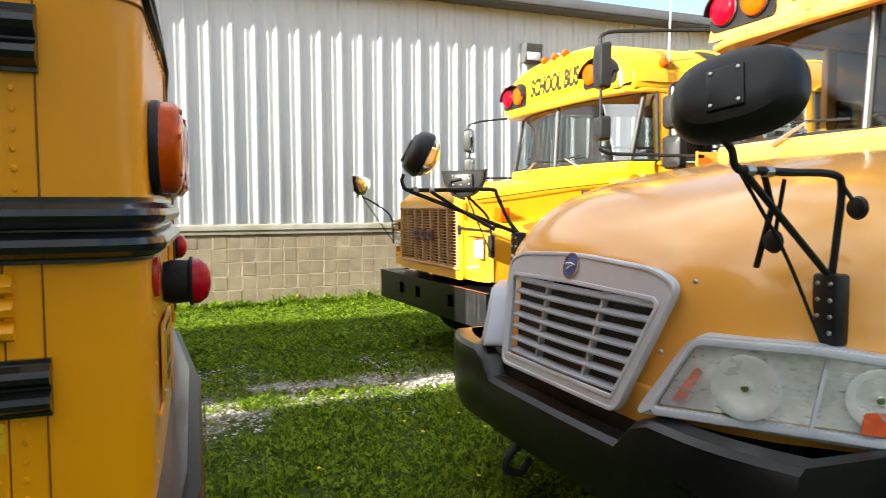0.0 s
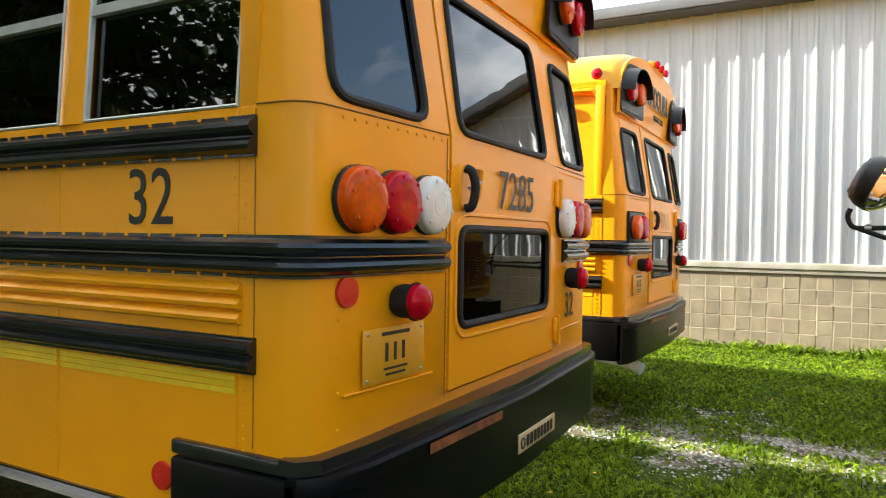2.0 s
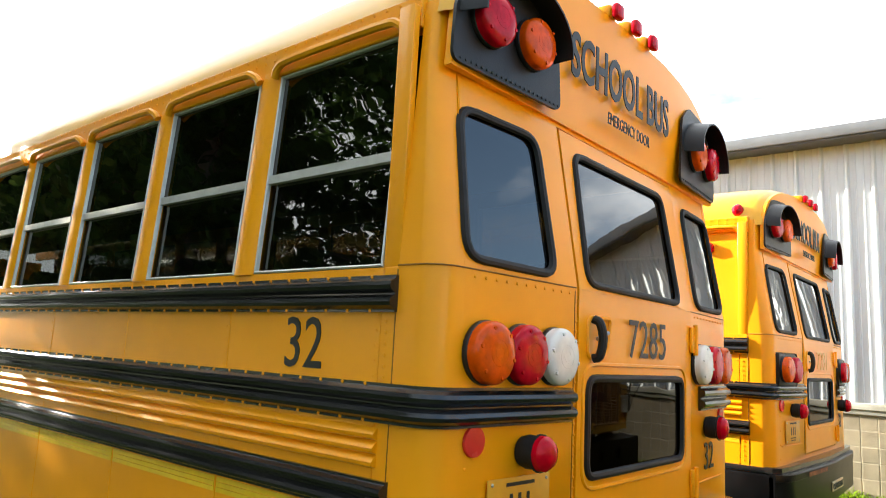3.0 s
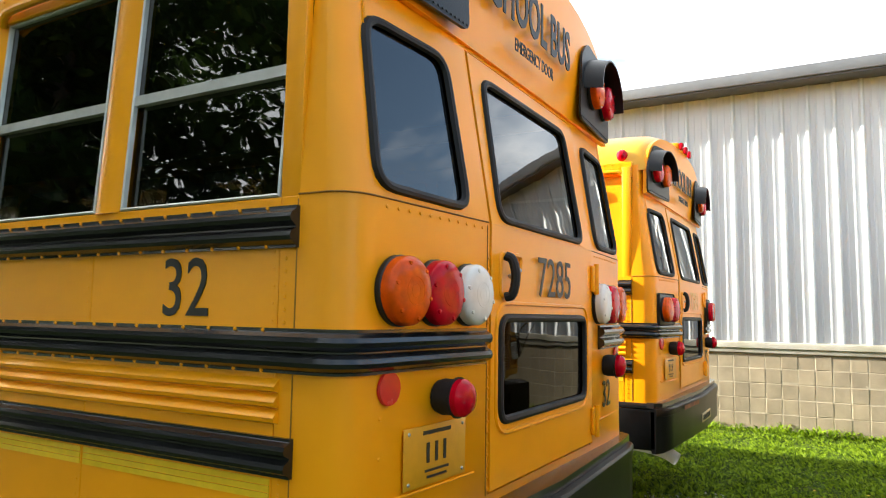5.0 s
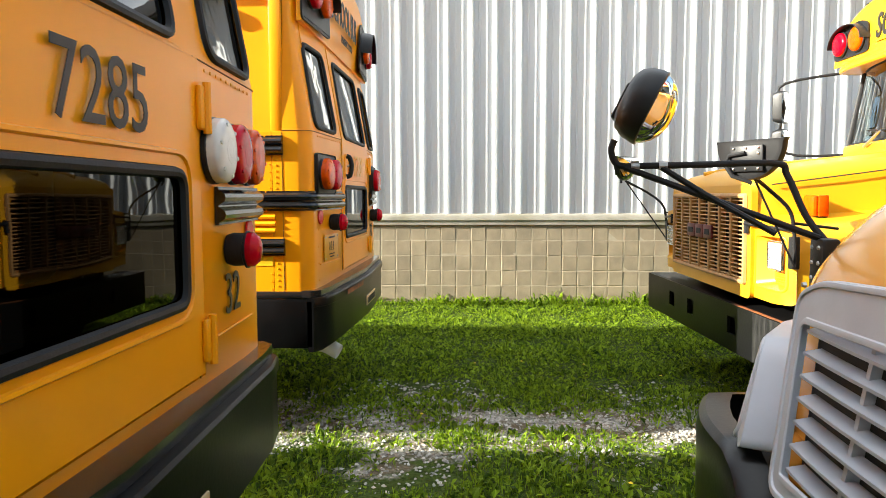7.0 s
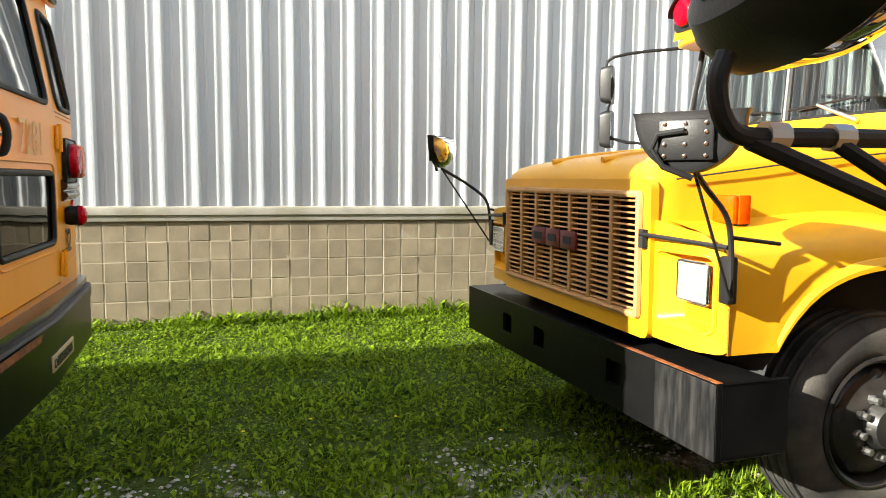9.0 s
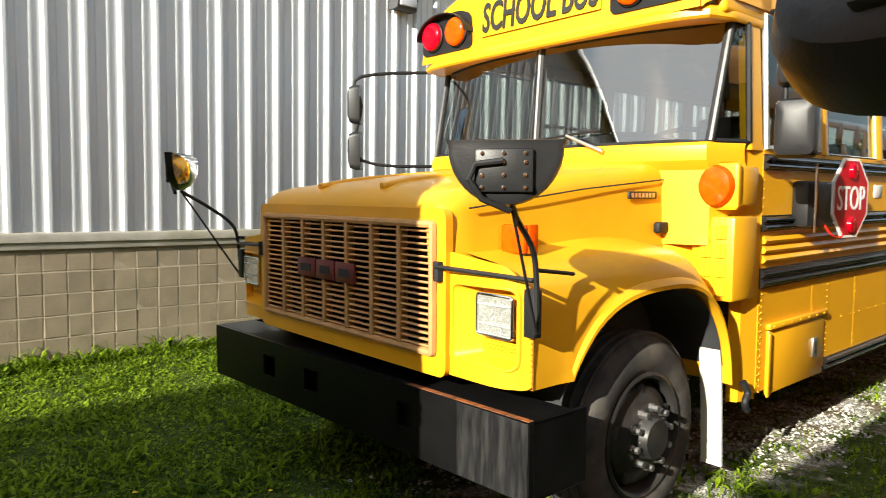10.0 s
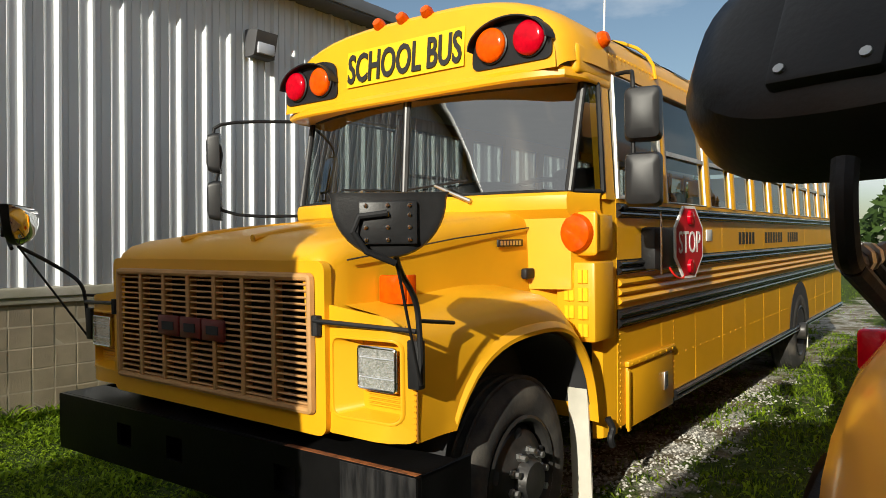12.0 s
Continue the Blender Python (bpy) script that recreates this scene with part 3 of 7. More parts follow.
def rear_bus(m, label, number, plate_text, extra, length=9.6, lamps3=True):
    bus = thing("school_bus", label, "school bus", m, "parked school buses")
    L = -length
    r = 0.075
    arc = [(-r + r * math.sin(radians(15 * k)), -HW + r - r * math.cos(radians(15 * k))) for k in range(7)]
    nrm = [(math.sin(radians(15 * k)), -math.cos(radians(15 * k))) for k in range(7)]
    # side panels below the windows, with seams
    for side in (-1, 1):
        edges_x = [-0.18] + [-0.255 - 0.786 * k for k in range(0, 12)]
        edges_x = [e for e in edges_x if e > L] + [L]
        for a, b in zip(edges_x, edges_x[1:]):
            part("side_panel", box(b + 0.0015, a - 0.0015, side * (HW - 0.02), side * HW, 0.70, 1.868, 0.002, 1), YELLOW, bus)
        # pillars and the strip above the windows
        part("corner_strip", box(-0.262, -0.178, side * (HW - 0.03), side * (HW - 0.003), 1.86, 2.70, 0.004), YELLOW, bus)
        k = 0
        while -0.928 - 0.786 * k > L + 0.2:
            x1 = -0.928 - 0.786 * k
            bmp = bmesh.new()
            loft([[(x1 - 0.121, side * (tumble(z) - 0.05), z), (x1, side * (tumble(z) - 0.05), z), (x1, side * tumble(z), z), (x1 - 0.03, side * (tumble(z) + 0.012), z), (x1 - 0.09, side * (tumble(z) + 0.012), z), (x1 - 0.121, side * tumble(z), z)] for z in (1.866, 2.25, 2.70)], bmp)
            rivets([(x1 - 0.02, side * (tumble(z) + 0.002), z) for z in (1.92, 2.08, 2.25, 2.42, 2.58)], (0, side, 0), 0.006, 0.004, bmp)
            part("window_pillar", bmp, YELLOW, bus)
            k += 1
        k = 0
        if not lamps3:
            k = 1
            part("corner_panel", loft([[(-0.94, side * (tumble(z) - 0.04), z), (-0.25, side * (tumble(z) - 0.04), z), (-0.25, side * (tumble(z) - 0.004), z), (-0.94, side * (tumble(z) - 0.004), z)] for z in (1.866, 2.25, 2.66)]), YELLOW, bus)
            part("side_marker_lamp", lathe([(0, 0), (0.05, 0), (0.045, 0.03), (0, 0.045)], at(-0.5, side * (tumble(2.5) - 0.004), 2.52) @ Matrix.Rotation(radians(-90 * side), 4, "X"), 16), LENS_RED, bus, "red side marker lamp")
        while -0.263 - 0.786 * k - 0.665 > L + 0.2:
            bus_window(bus, -0.263 - 0.786 * k - 0.665, -0.263 - 0.786 * k, 0, side, GLASS_DARK)
            k += 1
        hd = bmesh.new()
        box(L, -0.18, side * (HW - 0.09), side * (HW - 0.036), 2.635, 2.745, 0.004, 1, hd)
        rivets([(-0.3 - 0.06 * q, side * (HW - 0.035), z) for q in range(int(length / 0.06) - 6) for z in (2.70, 2.73)], (0, side, 0), 0.006, 0.004, hd)
        part("window_header", hd, YELLOW, bus)
        k = 0
        while -0.94 - 0.786 * k > L + 0.2:
            a, b = -0.25 - 0.786 * k, -0.94 - 0.786 * k
            dm = tube(smooth_path([(a, side * (HW - 0.026), 2.625), (a - 0.03, side * (HW - 0.016), 2.655), (a - 0.12, side * (HW - 0.012), 2.67), (b + 0.12, side * (HW - 0.012), 2.67), (b + 0.03, side * (HW - 0.016), 2.655), (b, side * (HW - 0.026), 2.625)], 5), 0.016, 8)
            part("drip_moulding", dm, YELLOW, bus)
            k += 1
        # rub rails
        yy = side * HW
        part("rub_rail", rail_bm([(L, yy), (-0.172, yy)], 1.733, 1.842, [(0, side)] * 2), BLACK, bus, "glossy black rub rail")
        part("rub_rail", rail_bm([(L, yy), (-0.168, yy)], 1.158, 1.256, [(0, side)] * 2), BLACK, bus, "glossy black rub rail")
        if side < 0:
            path = [(L, yy)] + arc + [(0, -0.545)]
            out = [(0, -1)] + nrm + [(1, 0)]
        else:
            path = [(L, yy)] + [(a, -b) for a, b in arc] + [(0, 0.68)]
            out = [(0, 1)] + [(a, -b) for a, b in nrm] + [(1, 0)]
        part("rub_rail", rail_bm(path, 1.415, 1.528, out), BLACK, bus, "glossy black rub rail round the corner")
        # three pressed ribs
        cb = bmesh.new()
        for q in range(3):
            z = 1.286 + 0.039 * q
            loft([[(xx, side * (HW + o), zz) for o, zz in ((0, z), (0.016, z + 0.006), (0.019, z + 0.017), (0.008, z + 0.03), (0, z + 0.036))] for xx in (L, -0.262, -0.235)], cb)
        part("side_ribs", cb, YELLOW, bus, "pressed yellow ribs")
        st = bmesh.new()
        k = 0
        while -0.262 - 0.786 * k - 0.76 > L:
            for q in range(3):
                box(-0.262 - 0.786 * k - 0.77, -0.262 - 0.786 * k, side * HW, side * (HW + 0.003), 1.098 + 0.018 * q, 1.098 + 0.018 * q + 0.0155, 0, 1, st)
            k += 1
        part("reflective_stripe", st, STRIPE, bus, "bright yellow reflective tape")
        # rivet lines
        rv = bmesh.new()
        for xs in (-0.225,):
            rivets([(xs, side * (HW + 0.0), 0.75 + 0.033 * q) for q in range(34) if not 1.15 < 0.75 + 0.033 * q < 1.54], (0, side, 0), 0.007, 0.005, rv)
        for k in range(11):
            rivets([(-0.255 - 0.786 * k - 0.02, side * HW, 0.78 + 0.045 * q) for q in range(22) if not 1.08 < 0.78 + 0.045 * q < 1.54], (0, side, 0), 0.005, 0.003, rv)
        rivets([(-0.3 - 0.1 * q, side * (HW + 0.012), z) for q in range(int(length * 10) - 6) for z in (1.737, 1.838, 1.42, 1.523)], (0, side, 0), 0.006, 0.005, rv)
        part("rivet_line", rv, YELLOW, bus)
        part("skirt_rail", rail_bm([(L, yy), (-0.5, yy)], 0.68, 0.735, [(0, side)] * 2, 1), BLACK, bus, "black skirt rail")
        # black bumper return along the side
        part("bumper_return", box(-0.49, 0.02, side * (HW - 0.01), side * (HW + 0.03), 0.62, 0.905, 0.012), BUMPER, bus)
        part("bumper_return_top", box(-0.5, 0.0, side * (HW - 0.01), side * (HW + 0.018), 0.908, 0.95, 0.008), BLACK, bus)
        part("side_reflector", lathe([(0, 0), (0.042, 0), (0.04, 0.008), (0, 0.01)], at(-0.55, side * HW, 0.83) @ Matrix.Rotation(radians(90 * -side), 4, "X"), 24), REFLECTOR, bus, "round red reflector")
        lettering("fleet_number", number, 0.2, at(-0.61, side * (HW + 0.002), 1.635) @ (FACE_NY if side < 0 else Matrix.Rotation(math.pi, 4, "Z") @ FACE_NY), bus, INK, 0.185, 0.003, 1.0, 0.0, 0.165)
        # corner post following the lean
        cp = bmesh.new()
        zs = [0.94, 1.3, 1.865, 1.875, 2.1, 2.3, 2.5, 2.72]
        rows = [[cp.verts.new((xx + lean(z) * max(0, (xx + 0.18) / 0.18), -side * yy2 * ((tumble(z) / HW)), z)) for xx, yy2 in [(-0.178, -HW)] + arc + [(0, -HW + r + 0.03)]] for z in zs]
        for a, b in zip(rows, rows[1:]):
            for q in range(len(a) - 1):
                cp.faces.new((a[q], a[q + 1], b[q + 1], b[q]))
        part("corner_post", cp, YELLOW, bus, "rounded yellow corner post")

    def put(u, v, w):
        return Vector((lean(v) + w, u, v))
    # back wall with windows and the emergency door
    e = HW - r - 0.03 + 0.002
    w1 = round_poly([(-1.115, 1.89), (-0.635, 1.885), (-0.655, 2.405), (-1.085, 2.405)], 0.09)
    w3 = [(-a, b) for a, b in w1]
    dw = round_poly([(-0.455, 1.88), (0.425, 1.88), (0.41, 2.41), (-0.435, 2.41)], 0.08)
    dl = round_poly([(-0.45, 1.205), (0.45, 1.205), (0.45, 1.575), (-0.45, 1.575)], 0.07)
    door = round_poly([(-0.51, 1.0), (0.565, 1.0), (0.565, 2.48), (-0.51, 2.48)], 0.03, 3)

    def split(loop):
        """More points on the long edges, so that panels can bend at the belt."""
        out = []
        for i in range(len(loop)):
            a, b = Vector(loop[i]), Vector(loop[(i + 1) % len(loop)])
            n = max(1, int((b - a).length / 0.1))
            out += [a.lerp(b, k / n) for k in range(n)]
        return out
    lower = [(-e, 0.94), (e, 0.94), (e, 1.87), (0.565, 1.87), (0.565, 1.0), (-0.51, 1.0), (-0.51, 1.87), (-e, 1.87)]
    part("back_wall", plate(lower, [], put, -0.02), YELLOW, bus, "riveted yellow back panel")
    et = tumble(2.55) - r - 0.028
    upper = [(-e, 1.8702), (-0.51, 1.8702), (-0.51, 2.48), (0.565, 2.48), (0.565, 1.8702), (e, 1.8702), (et, 2.55), (-et, 2.55)]
    w1u = round_poly([(-1.115, 1.89), (-0.635, 1.885), (-0.655, 2.405), (-1.085, 2.405)], 0.09)
    part("back_wall", plate(upper, [w1u, [(-a, b) for a, b in w1u]], put, -0.02), YELLOW, bus)
    # emergency door, lower and upper leaf faces
    dlow = [(-0.502, 1.008), (0.557, 1.008), (0.557, 1.8698), (-0.502, 1.8698)]
    dob = part("emergency_door", plate(dlow, [dl], lambda u, v, w: put(u, v, w + 0.004), -0.024), YELLOW, bus, "yellow emergency door with two windows")
    dup = [(-0.502, 1.8702), (0.557, 1.8702), (0.557, 2.472), (-0.502, 2.472)]
    dwu = [(a, max(b, 1.8715)) for a, b in dw]
    part("door_upper", plate(dup, [dwu], lambda u, v, w: put(u, v, w + 0.004), -0.024), YELLOW, dob)
    for nm, loop, par, gl in (("window_seal", w1, bus, GLASS_DARK), ("window_seal", w3, bus, GLASS_DARK), ("window_seal", dw, dob, GLASS_DARK), ("window_seal", dl, dob, GLASS_LOW)):
        so = part(nm, frame_ring([(a * 1.0, b) for a, b in loop], 0.03, lambda u, v, w: put(u, v, w + 0.001), 0.016), RUBBER, par, "black rubber seal")
        part("pane", plate(loop, [], lambda u, v, w: put(u, v, -0.004), 0.0), gl, so)
    # pressed bead round door glass and the belt line
    bd = tube([put(a * 1.0, b, 0.004) for a, b in round_poly([(-0.47, 1.18), (0.48, 1.18), (0.48, 1.61), (-0.47, 1.61)], 0.09)], 0.008, 6, closed=True)
    part("pressed_bead", bd, YELLOW, dob)
    # handle recess and lever
    hr = tube([put(a, b, 0.004) for a, b in round_poly([(-0.44, 1.63), (-0.30, 1.65), (-0.27, 1.78), (-0.44, 1.775)], 0.03)], 0.009, 6, closed=True)
    part("handle_recess", hr, YELLOW, dob)
    part("door_handle", tube(smooth_path([(0.012, -0.415, 1.77), (0.035, -0.41, 1.755), (0.045, -0.405, 1.70), (0.035, -0.41, 1.64), (0.012, -0.415, 1.63)], 6), [0.016] * 25, 10), RUBBER, dob, "black door handle")
    part("handle_lever", tube([(0.02, -0.40, 1.70), (0.03, -0.34, 1.725)], 0.008, 8), STEEL, dob)
    for z in (1.74, 1.10):
        hb = box(0.004, 0.02, 0.535, 0.60, z - 0.06, z + 0.06, 0.006)
        tube([(0.022, 0.575, z - 0.07), (0.022, 0.575, z + 0.07)], 0.012, 8, hb)
        part("hinge", hb, YELLOW, dob)
    lettering("fleet_number", plate_text, 0.2, at(0.0075, 0.055, 1.715) @ FACE_X, dob, INK if extra else YELLOW2, 0.36, 0.002, 1.0, 0.0, 0.15)
    lettering("fleet_number", number, 0.15, at(0.004, 0.83, 1.20) @ FACE_X, bus, INK, 0.15, 0.003, 1.0, 0.0, 0.125)
    # sign board above
    cap = thing_cap(bus)
    lettering("sign_lettering", "SCHOOL BUS", 0.2, at(-0.058, -0.03, 2.775) @ FACE_X, bus, INK, 0.92, 0.004, 1.0, 0.004, 0.185)
    lettering("sign_lettering", "EMERGENCY DOOR", 0.08, at(-0.058, 0.0, 2.60) @ FACE_X, bus, INK, 0.40, 0.003, 1.0, 0.0, 0.05)
    for s in (-1, 1):
        # black lamp board with visor and two warning lamps
        lo = round_poly([(s * 0.57, 2.51), (s * 1.15, 2.51), (s * 1.14, 2.72), (s * 0.98, 2.90), (s * 0.70, 2.92), (s * 0.60, 2.84)], 0.04)
        lbm = plate(lo, [], lambda u, v, w: Vector((-0.06 + w, u, v)), 0.012)
        board = part("lamp_board", lbm, PLASTIC, bus, "black warning lamp board")
        vis = bmesh.new()
        for zz in (0,):
            pts = [(s * (0.875 + 0.255 * math.cos(radians(a))), 2.69 + 0.19 * math.sin(radians(a))) for a in range(-5, 186, 10)]
            ra = [vis.verts.new((-0.05, p[0], p[1])) for p in pts]
            rb_ = [vis.verts.new((0.045, s * 0.875 + (p[0] - s * 0.875) * 0.93, 2.69 + (p[1] - 2.69) * 0.95 - 0.01)) for p in pts]
            rc = [vis.verts.new((0.045, s * 0.875 + (p[0] - s * 0.875) * 0.90, 2.69 + (p[1] - 2.69) * 0.91 - 0.01)) for p in pts]
            rd = [vis.verts.new((-0.05, s * 0.875 + (p[0] - s * 0.875) * 0.96, 2.69 + (p[1] - 2.69) * 0.95)) for p in pts]
            for q in range(len(pts) - 1):
                vis.faces.new((ra[q], ra[q + 1], rb_[q + 1], rb_[q]))
                vis.faces.new((rb_[q], rb_[q + 1], rc[q + 1], rc[q]))
                vis.faces.new((rc[q], rc[q + 1], rd[q + 1], rd[q]))
        part("visor", vis, PLASTIC, board)
        round_lamp(board, -0.048, s * 0.99, 2.69, 0.088, LENS_RED, "warning_lamp")
        round_lamp(board, -0.048, s * 0.765, 2.69, 0.088, LENS_AMBER, "warning_lamp")
        part("rivet_line", rivets([(-0.048, s * (0.59 + 0.025 * q), 2.525) for q in range(22)], (1, 0, 0), 0.005, 0.004), PLASTIC, board)
        # tail lamps
        lamps = [(1.01, LENS_AMBER), (0.84, LENS_RED), (0.66, LENS_CLEAR)] if lamps3 else [(1.02, LENS_AMBER), (0.85, LENS_RED)]
        if not lamps3:
            part("lamp_surround", box(0.002, 0.02, s * 0.74, s * 1.13, 1.51, 1.75, 0.02), PLASTIC, bus, "black lamp surround")
        for yy, ln in lamps:
            round_lamp(bus, 0.002 if lamps3 else 0.018, s * yy, 1.63, 0.093, ln)
        part("reflector", lathe([(0, 0), (0.045, 0), (0.043, 0.008), (0, 0.01)], at(0.001, s * 1.04, 1.375) @ Matrix.Rotation(radians(90), 4, "Y"), 24), REFLECTOR, bus, "round red reflector")
        marker_lamp(bus, 0.0, s * 0.80, 1.335)
        part("corner_clearance_lamp", lathe([(0, 0), (0.05, 0), (0.045, 0.03), (0.02, 0.05), (0, 0.052)], at(-0.28, s * 1.13, 2.80) @ Matrix.Rotation(radians(70 * -s), 4, "X"), 16), LENS_RED, bus)
    for q in (-0.22, 0, 0.22):
        mk = box(-0.16, -0.05, q * 0.8 - 0.035, q * 0.8 + 0.035, 3.03, 3.095, 0.02)
        cl = part("clearance_lamp", mk, YELLOW, bus)
        part("lens", box(-0.05, -0.015, q * 0.8 - 0.032, q * 0.8 + 0.032, 3.025, 3.09, 0.014), LENS_RED, cl)
    part("swage_line", tube([(0.004, -1.05, 1.09), (0.004, -0.61, 1.088)], 0.004, 6), YELLOW, bus)
    part("swage_line", tube([(0.004, 0.66, 1.09), (0.004, 1.05, 1.088)], 0.004, 6), YELLOW, bus)
    rv = rivets([(0.0, -0.515, 1.02 + 0.035 * q) for q in range(22)] + [(0.0, -1.06 + 0.05 * q, 1.85) for q in range(11)] + [(0.0, 0.62 + 0.05 * q, 1.85) for q in range(10)] + [(0.0, -1.07, 1.0 + 0.1 * q) for q in range(4)], (1, 0, 0), 0.006, 0.004)
    part("rivet_line", rv, YELLOW, bus)
    for s in (-1, 1):
        part("belt_seam", tube([(-0.18, s * (HW + 0.0), 1.872)] + [(a + 0.0015, -s * b * 1.001, 1.872) for a, b in arc] + [(0.0015, s * 0.52, 1.872)], 0.0025, 5), SEAM, bus)
        part("corner_seam", tube([(-0.18, s * (HW + 0.0005), 0.96), (-0.18, s * (HW + 0.0005), 1.86)], 0.0022, 5), SEAM, bus)
        part("panel_seam", tube([(0.0005, s * 0.525, 1.0), (0.0005, s * 0.525, 1.86)], 0.002, 5), SEAM, bus)
    part("scuff_streak", box(0.0875, 0.0895, -0.75, -0.25, 0.868, 0.900, 0.0005, 1), RUST, bus, "rusty orange scrape on the bumper edge")
    # bumper
    bb = bmesh.new()
    pl = [(-0.02, -HW - 0.03), (0.02, -HW - 0.03), (0.07, -HW + 0.04), (0.085, -HW + 0.2), (0.09, 0), (0.085, HW - 0.2), (0.07, HW - 0.04), (0.02, HW + 0.03), (-0.02, HW + 0.03)]
    loft([[(a * k, b, z) for a, b in pl] for z, k in ((0.60, 0.6), (0.62, 0.9), (0.86, 0.9), (0.865, 1.0), (0.905, 1.0), (0.915, 0.9))], bb)
    part("rear_bumper", bb, BUMPER, bus, "scuffed black steel bumper")
    pl2 = [(0.0, -HW - 0.02), (0.045, -HW + 0.03), (0.05, -HW + 0.2), (0.053, 0), (0.05, HW - 0.2), (0.045, HW - 0.03), (0.0, HW + 0.02), (-0.05, HW + 0.02), (-0.05, -HW - 0.02)]
    part("bumper_strip", loft([[(a, b, z) for a, b in pl2] for z in (0.917, 0.955)]), BLACK, bus)
    pb = part("maker_plate", box(0.078, 0.086, -0.08, 0.34, 0.69, 0.765, 0.003), CREAM, bus, "pale cream maker plate")
    for q in range(8):
        part("mark", box(0.0865, 0.0885, -0.005 + 0.04 * q, 0.02 + 0.04 * q, 0.705, 0.75), INK, pb)
    part("mark", lathe([(0.016, 0), (0.022, 0), (0.022, 0.003), (0.016, 0.003)], at(0.0865, -0.045, 0.727) @ Matrix.Rotation(radians(90), 4, "Y"), 16), INK, pb)
    # number plate
    np_ = part("number_plate", box(0.003, 0.008, -0.975, -0.665, 1.10, 1.262, 0.002), PLATE, bus, "yellow number plate")
    for a, b, c, d in ((-0.89, -0.75, 1.237, 1.248), (-0.872, -0.858, 1.16, 1.215), (-0.83, -0.816, 1.16, 1.215), (-0.788, -0.774, 1.16, 1.215), (-0.88, -0.76, 1.135, 1.142), (-0.87, -0.77, 1.118, 1.125)):
        part("mark", box(0.0085, 0.0095, a, b, c, d), INK, np_)
    part("rivet_line", rivets([(0.008, a, b) for a in (-0.955, -0.685) for b in (1.115, 1.247)], (1, 0, 0), 0.006, 0.004), STEEL, np_)
    # roof, interior, wheels
    arcs = []
    for xx, k, dz in [(L, 1, 0), (-0.42, 1, 0), (-0.26, 0.998, -0.004), (-0.16, 0.993, -0.012), (-0.10, 0.985, -0.03), (-0.07, 0.975, -0.05)]:
        arcs.append([(xx, y, max(2.68, z + dz)) for y, z in roof_arc(1.165 * k, 2.68, 0.41)])
    rf = loft(arcs, None, False, False)
    part("roof", rf, YELLOW2, bus, "sun-bleached yellow roof")
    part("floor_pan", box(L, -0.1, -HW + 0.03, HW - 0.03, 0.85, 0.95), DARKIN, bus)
    # ceiling coloured near-black, so that the inside looks unlit through the windows
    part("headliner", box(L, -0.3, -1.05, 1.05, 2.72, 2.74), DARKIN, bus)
    part("front_wall", box(L - 0.02, L, -HW, HW, 0.7, 2.6), YELLOW, bus)
    for q in range(10):
        for s in (-1, 1):
            xx = -0.75 - 0.82 * q
            if xx > L + 0.5:
                part("bench_seat", box(xx - 0.1, xx, s * 0.25, s * 1.13, 1.2, 1.98, 0.05, 3), SEAT, bus)
    for s in (-1, 1):
        wheel(bus, -2.75, s * 0.98, 0.49, s, False)
    if not lamps3:
        part("tail_pipe", tube(smooth_path([(-1.2, -0.6, 0.56), (-0.4, -0.62, 0.55), (-0.12, -0.64, 0.52), (0.0, -0.65, 0.47)], 5), 0.05, 14, None, False, False), WHITE, bus, "pale tail pipe end")
    # the back is slightly crowned in plan
    for ob in bus.children_recursive:
        if ob.type == "MESH" and ob.data.users == 1:
            for v in ob.data.vertices:
                if v.co.x > -0.3:
                    k = min(1.0, (v.co.x + 0.3) / 0.22)
                    v.co.x += k * (0.008 - 0.05 * (v.co.y / 1.15) ** 2)
    return bus


def thing_cap(bus):
    """Sign board across the top of the back: flat with an arched top."""
    arc = [(y, z) for y, z in roof_arc(1.165 * 0.97, 2.68, 0.36, 18)]
    o = [(tumble(2.5) - 0.03, 2.50)] + arc + [(-tumble(2.5) + 0.03, 2.50)]
    return part("sign_board", plate(o, [], lambda u, v, w: Vector((-0.09 + w, u, v)), 0.03), YELLOW, bus, "yellow sign board")


SHARED = {}


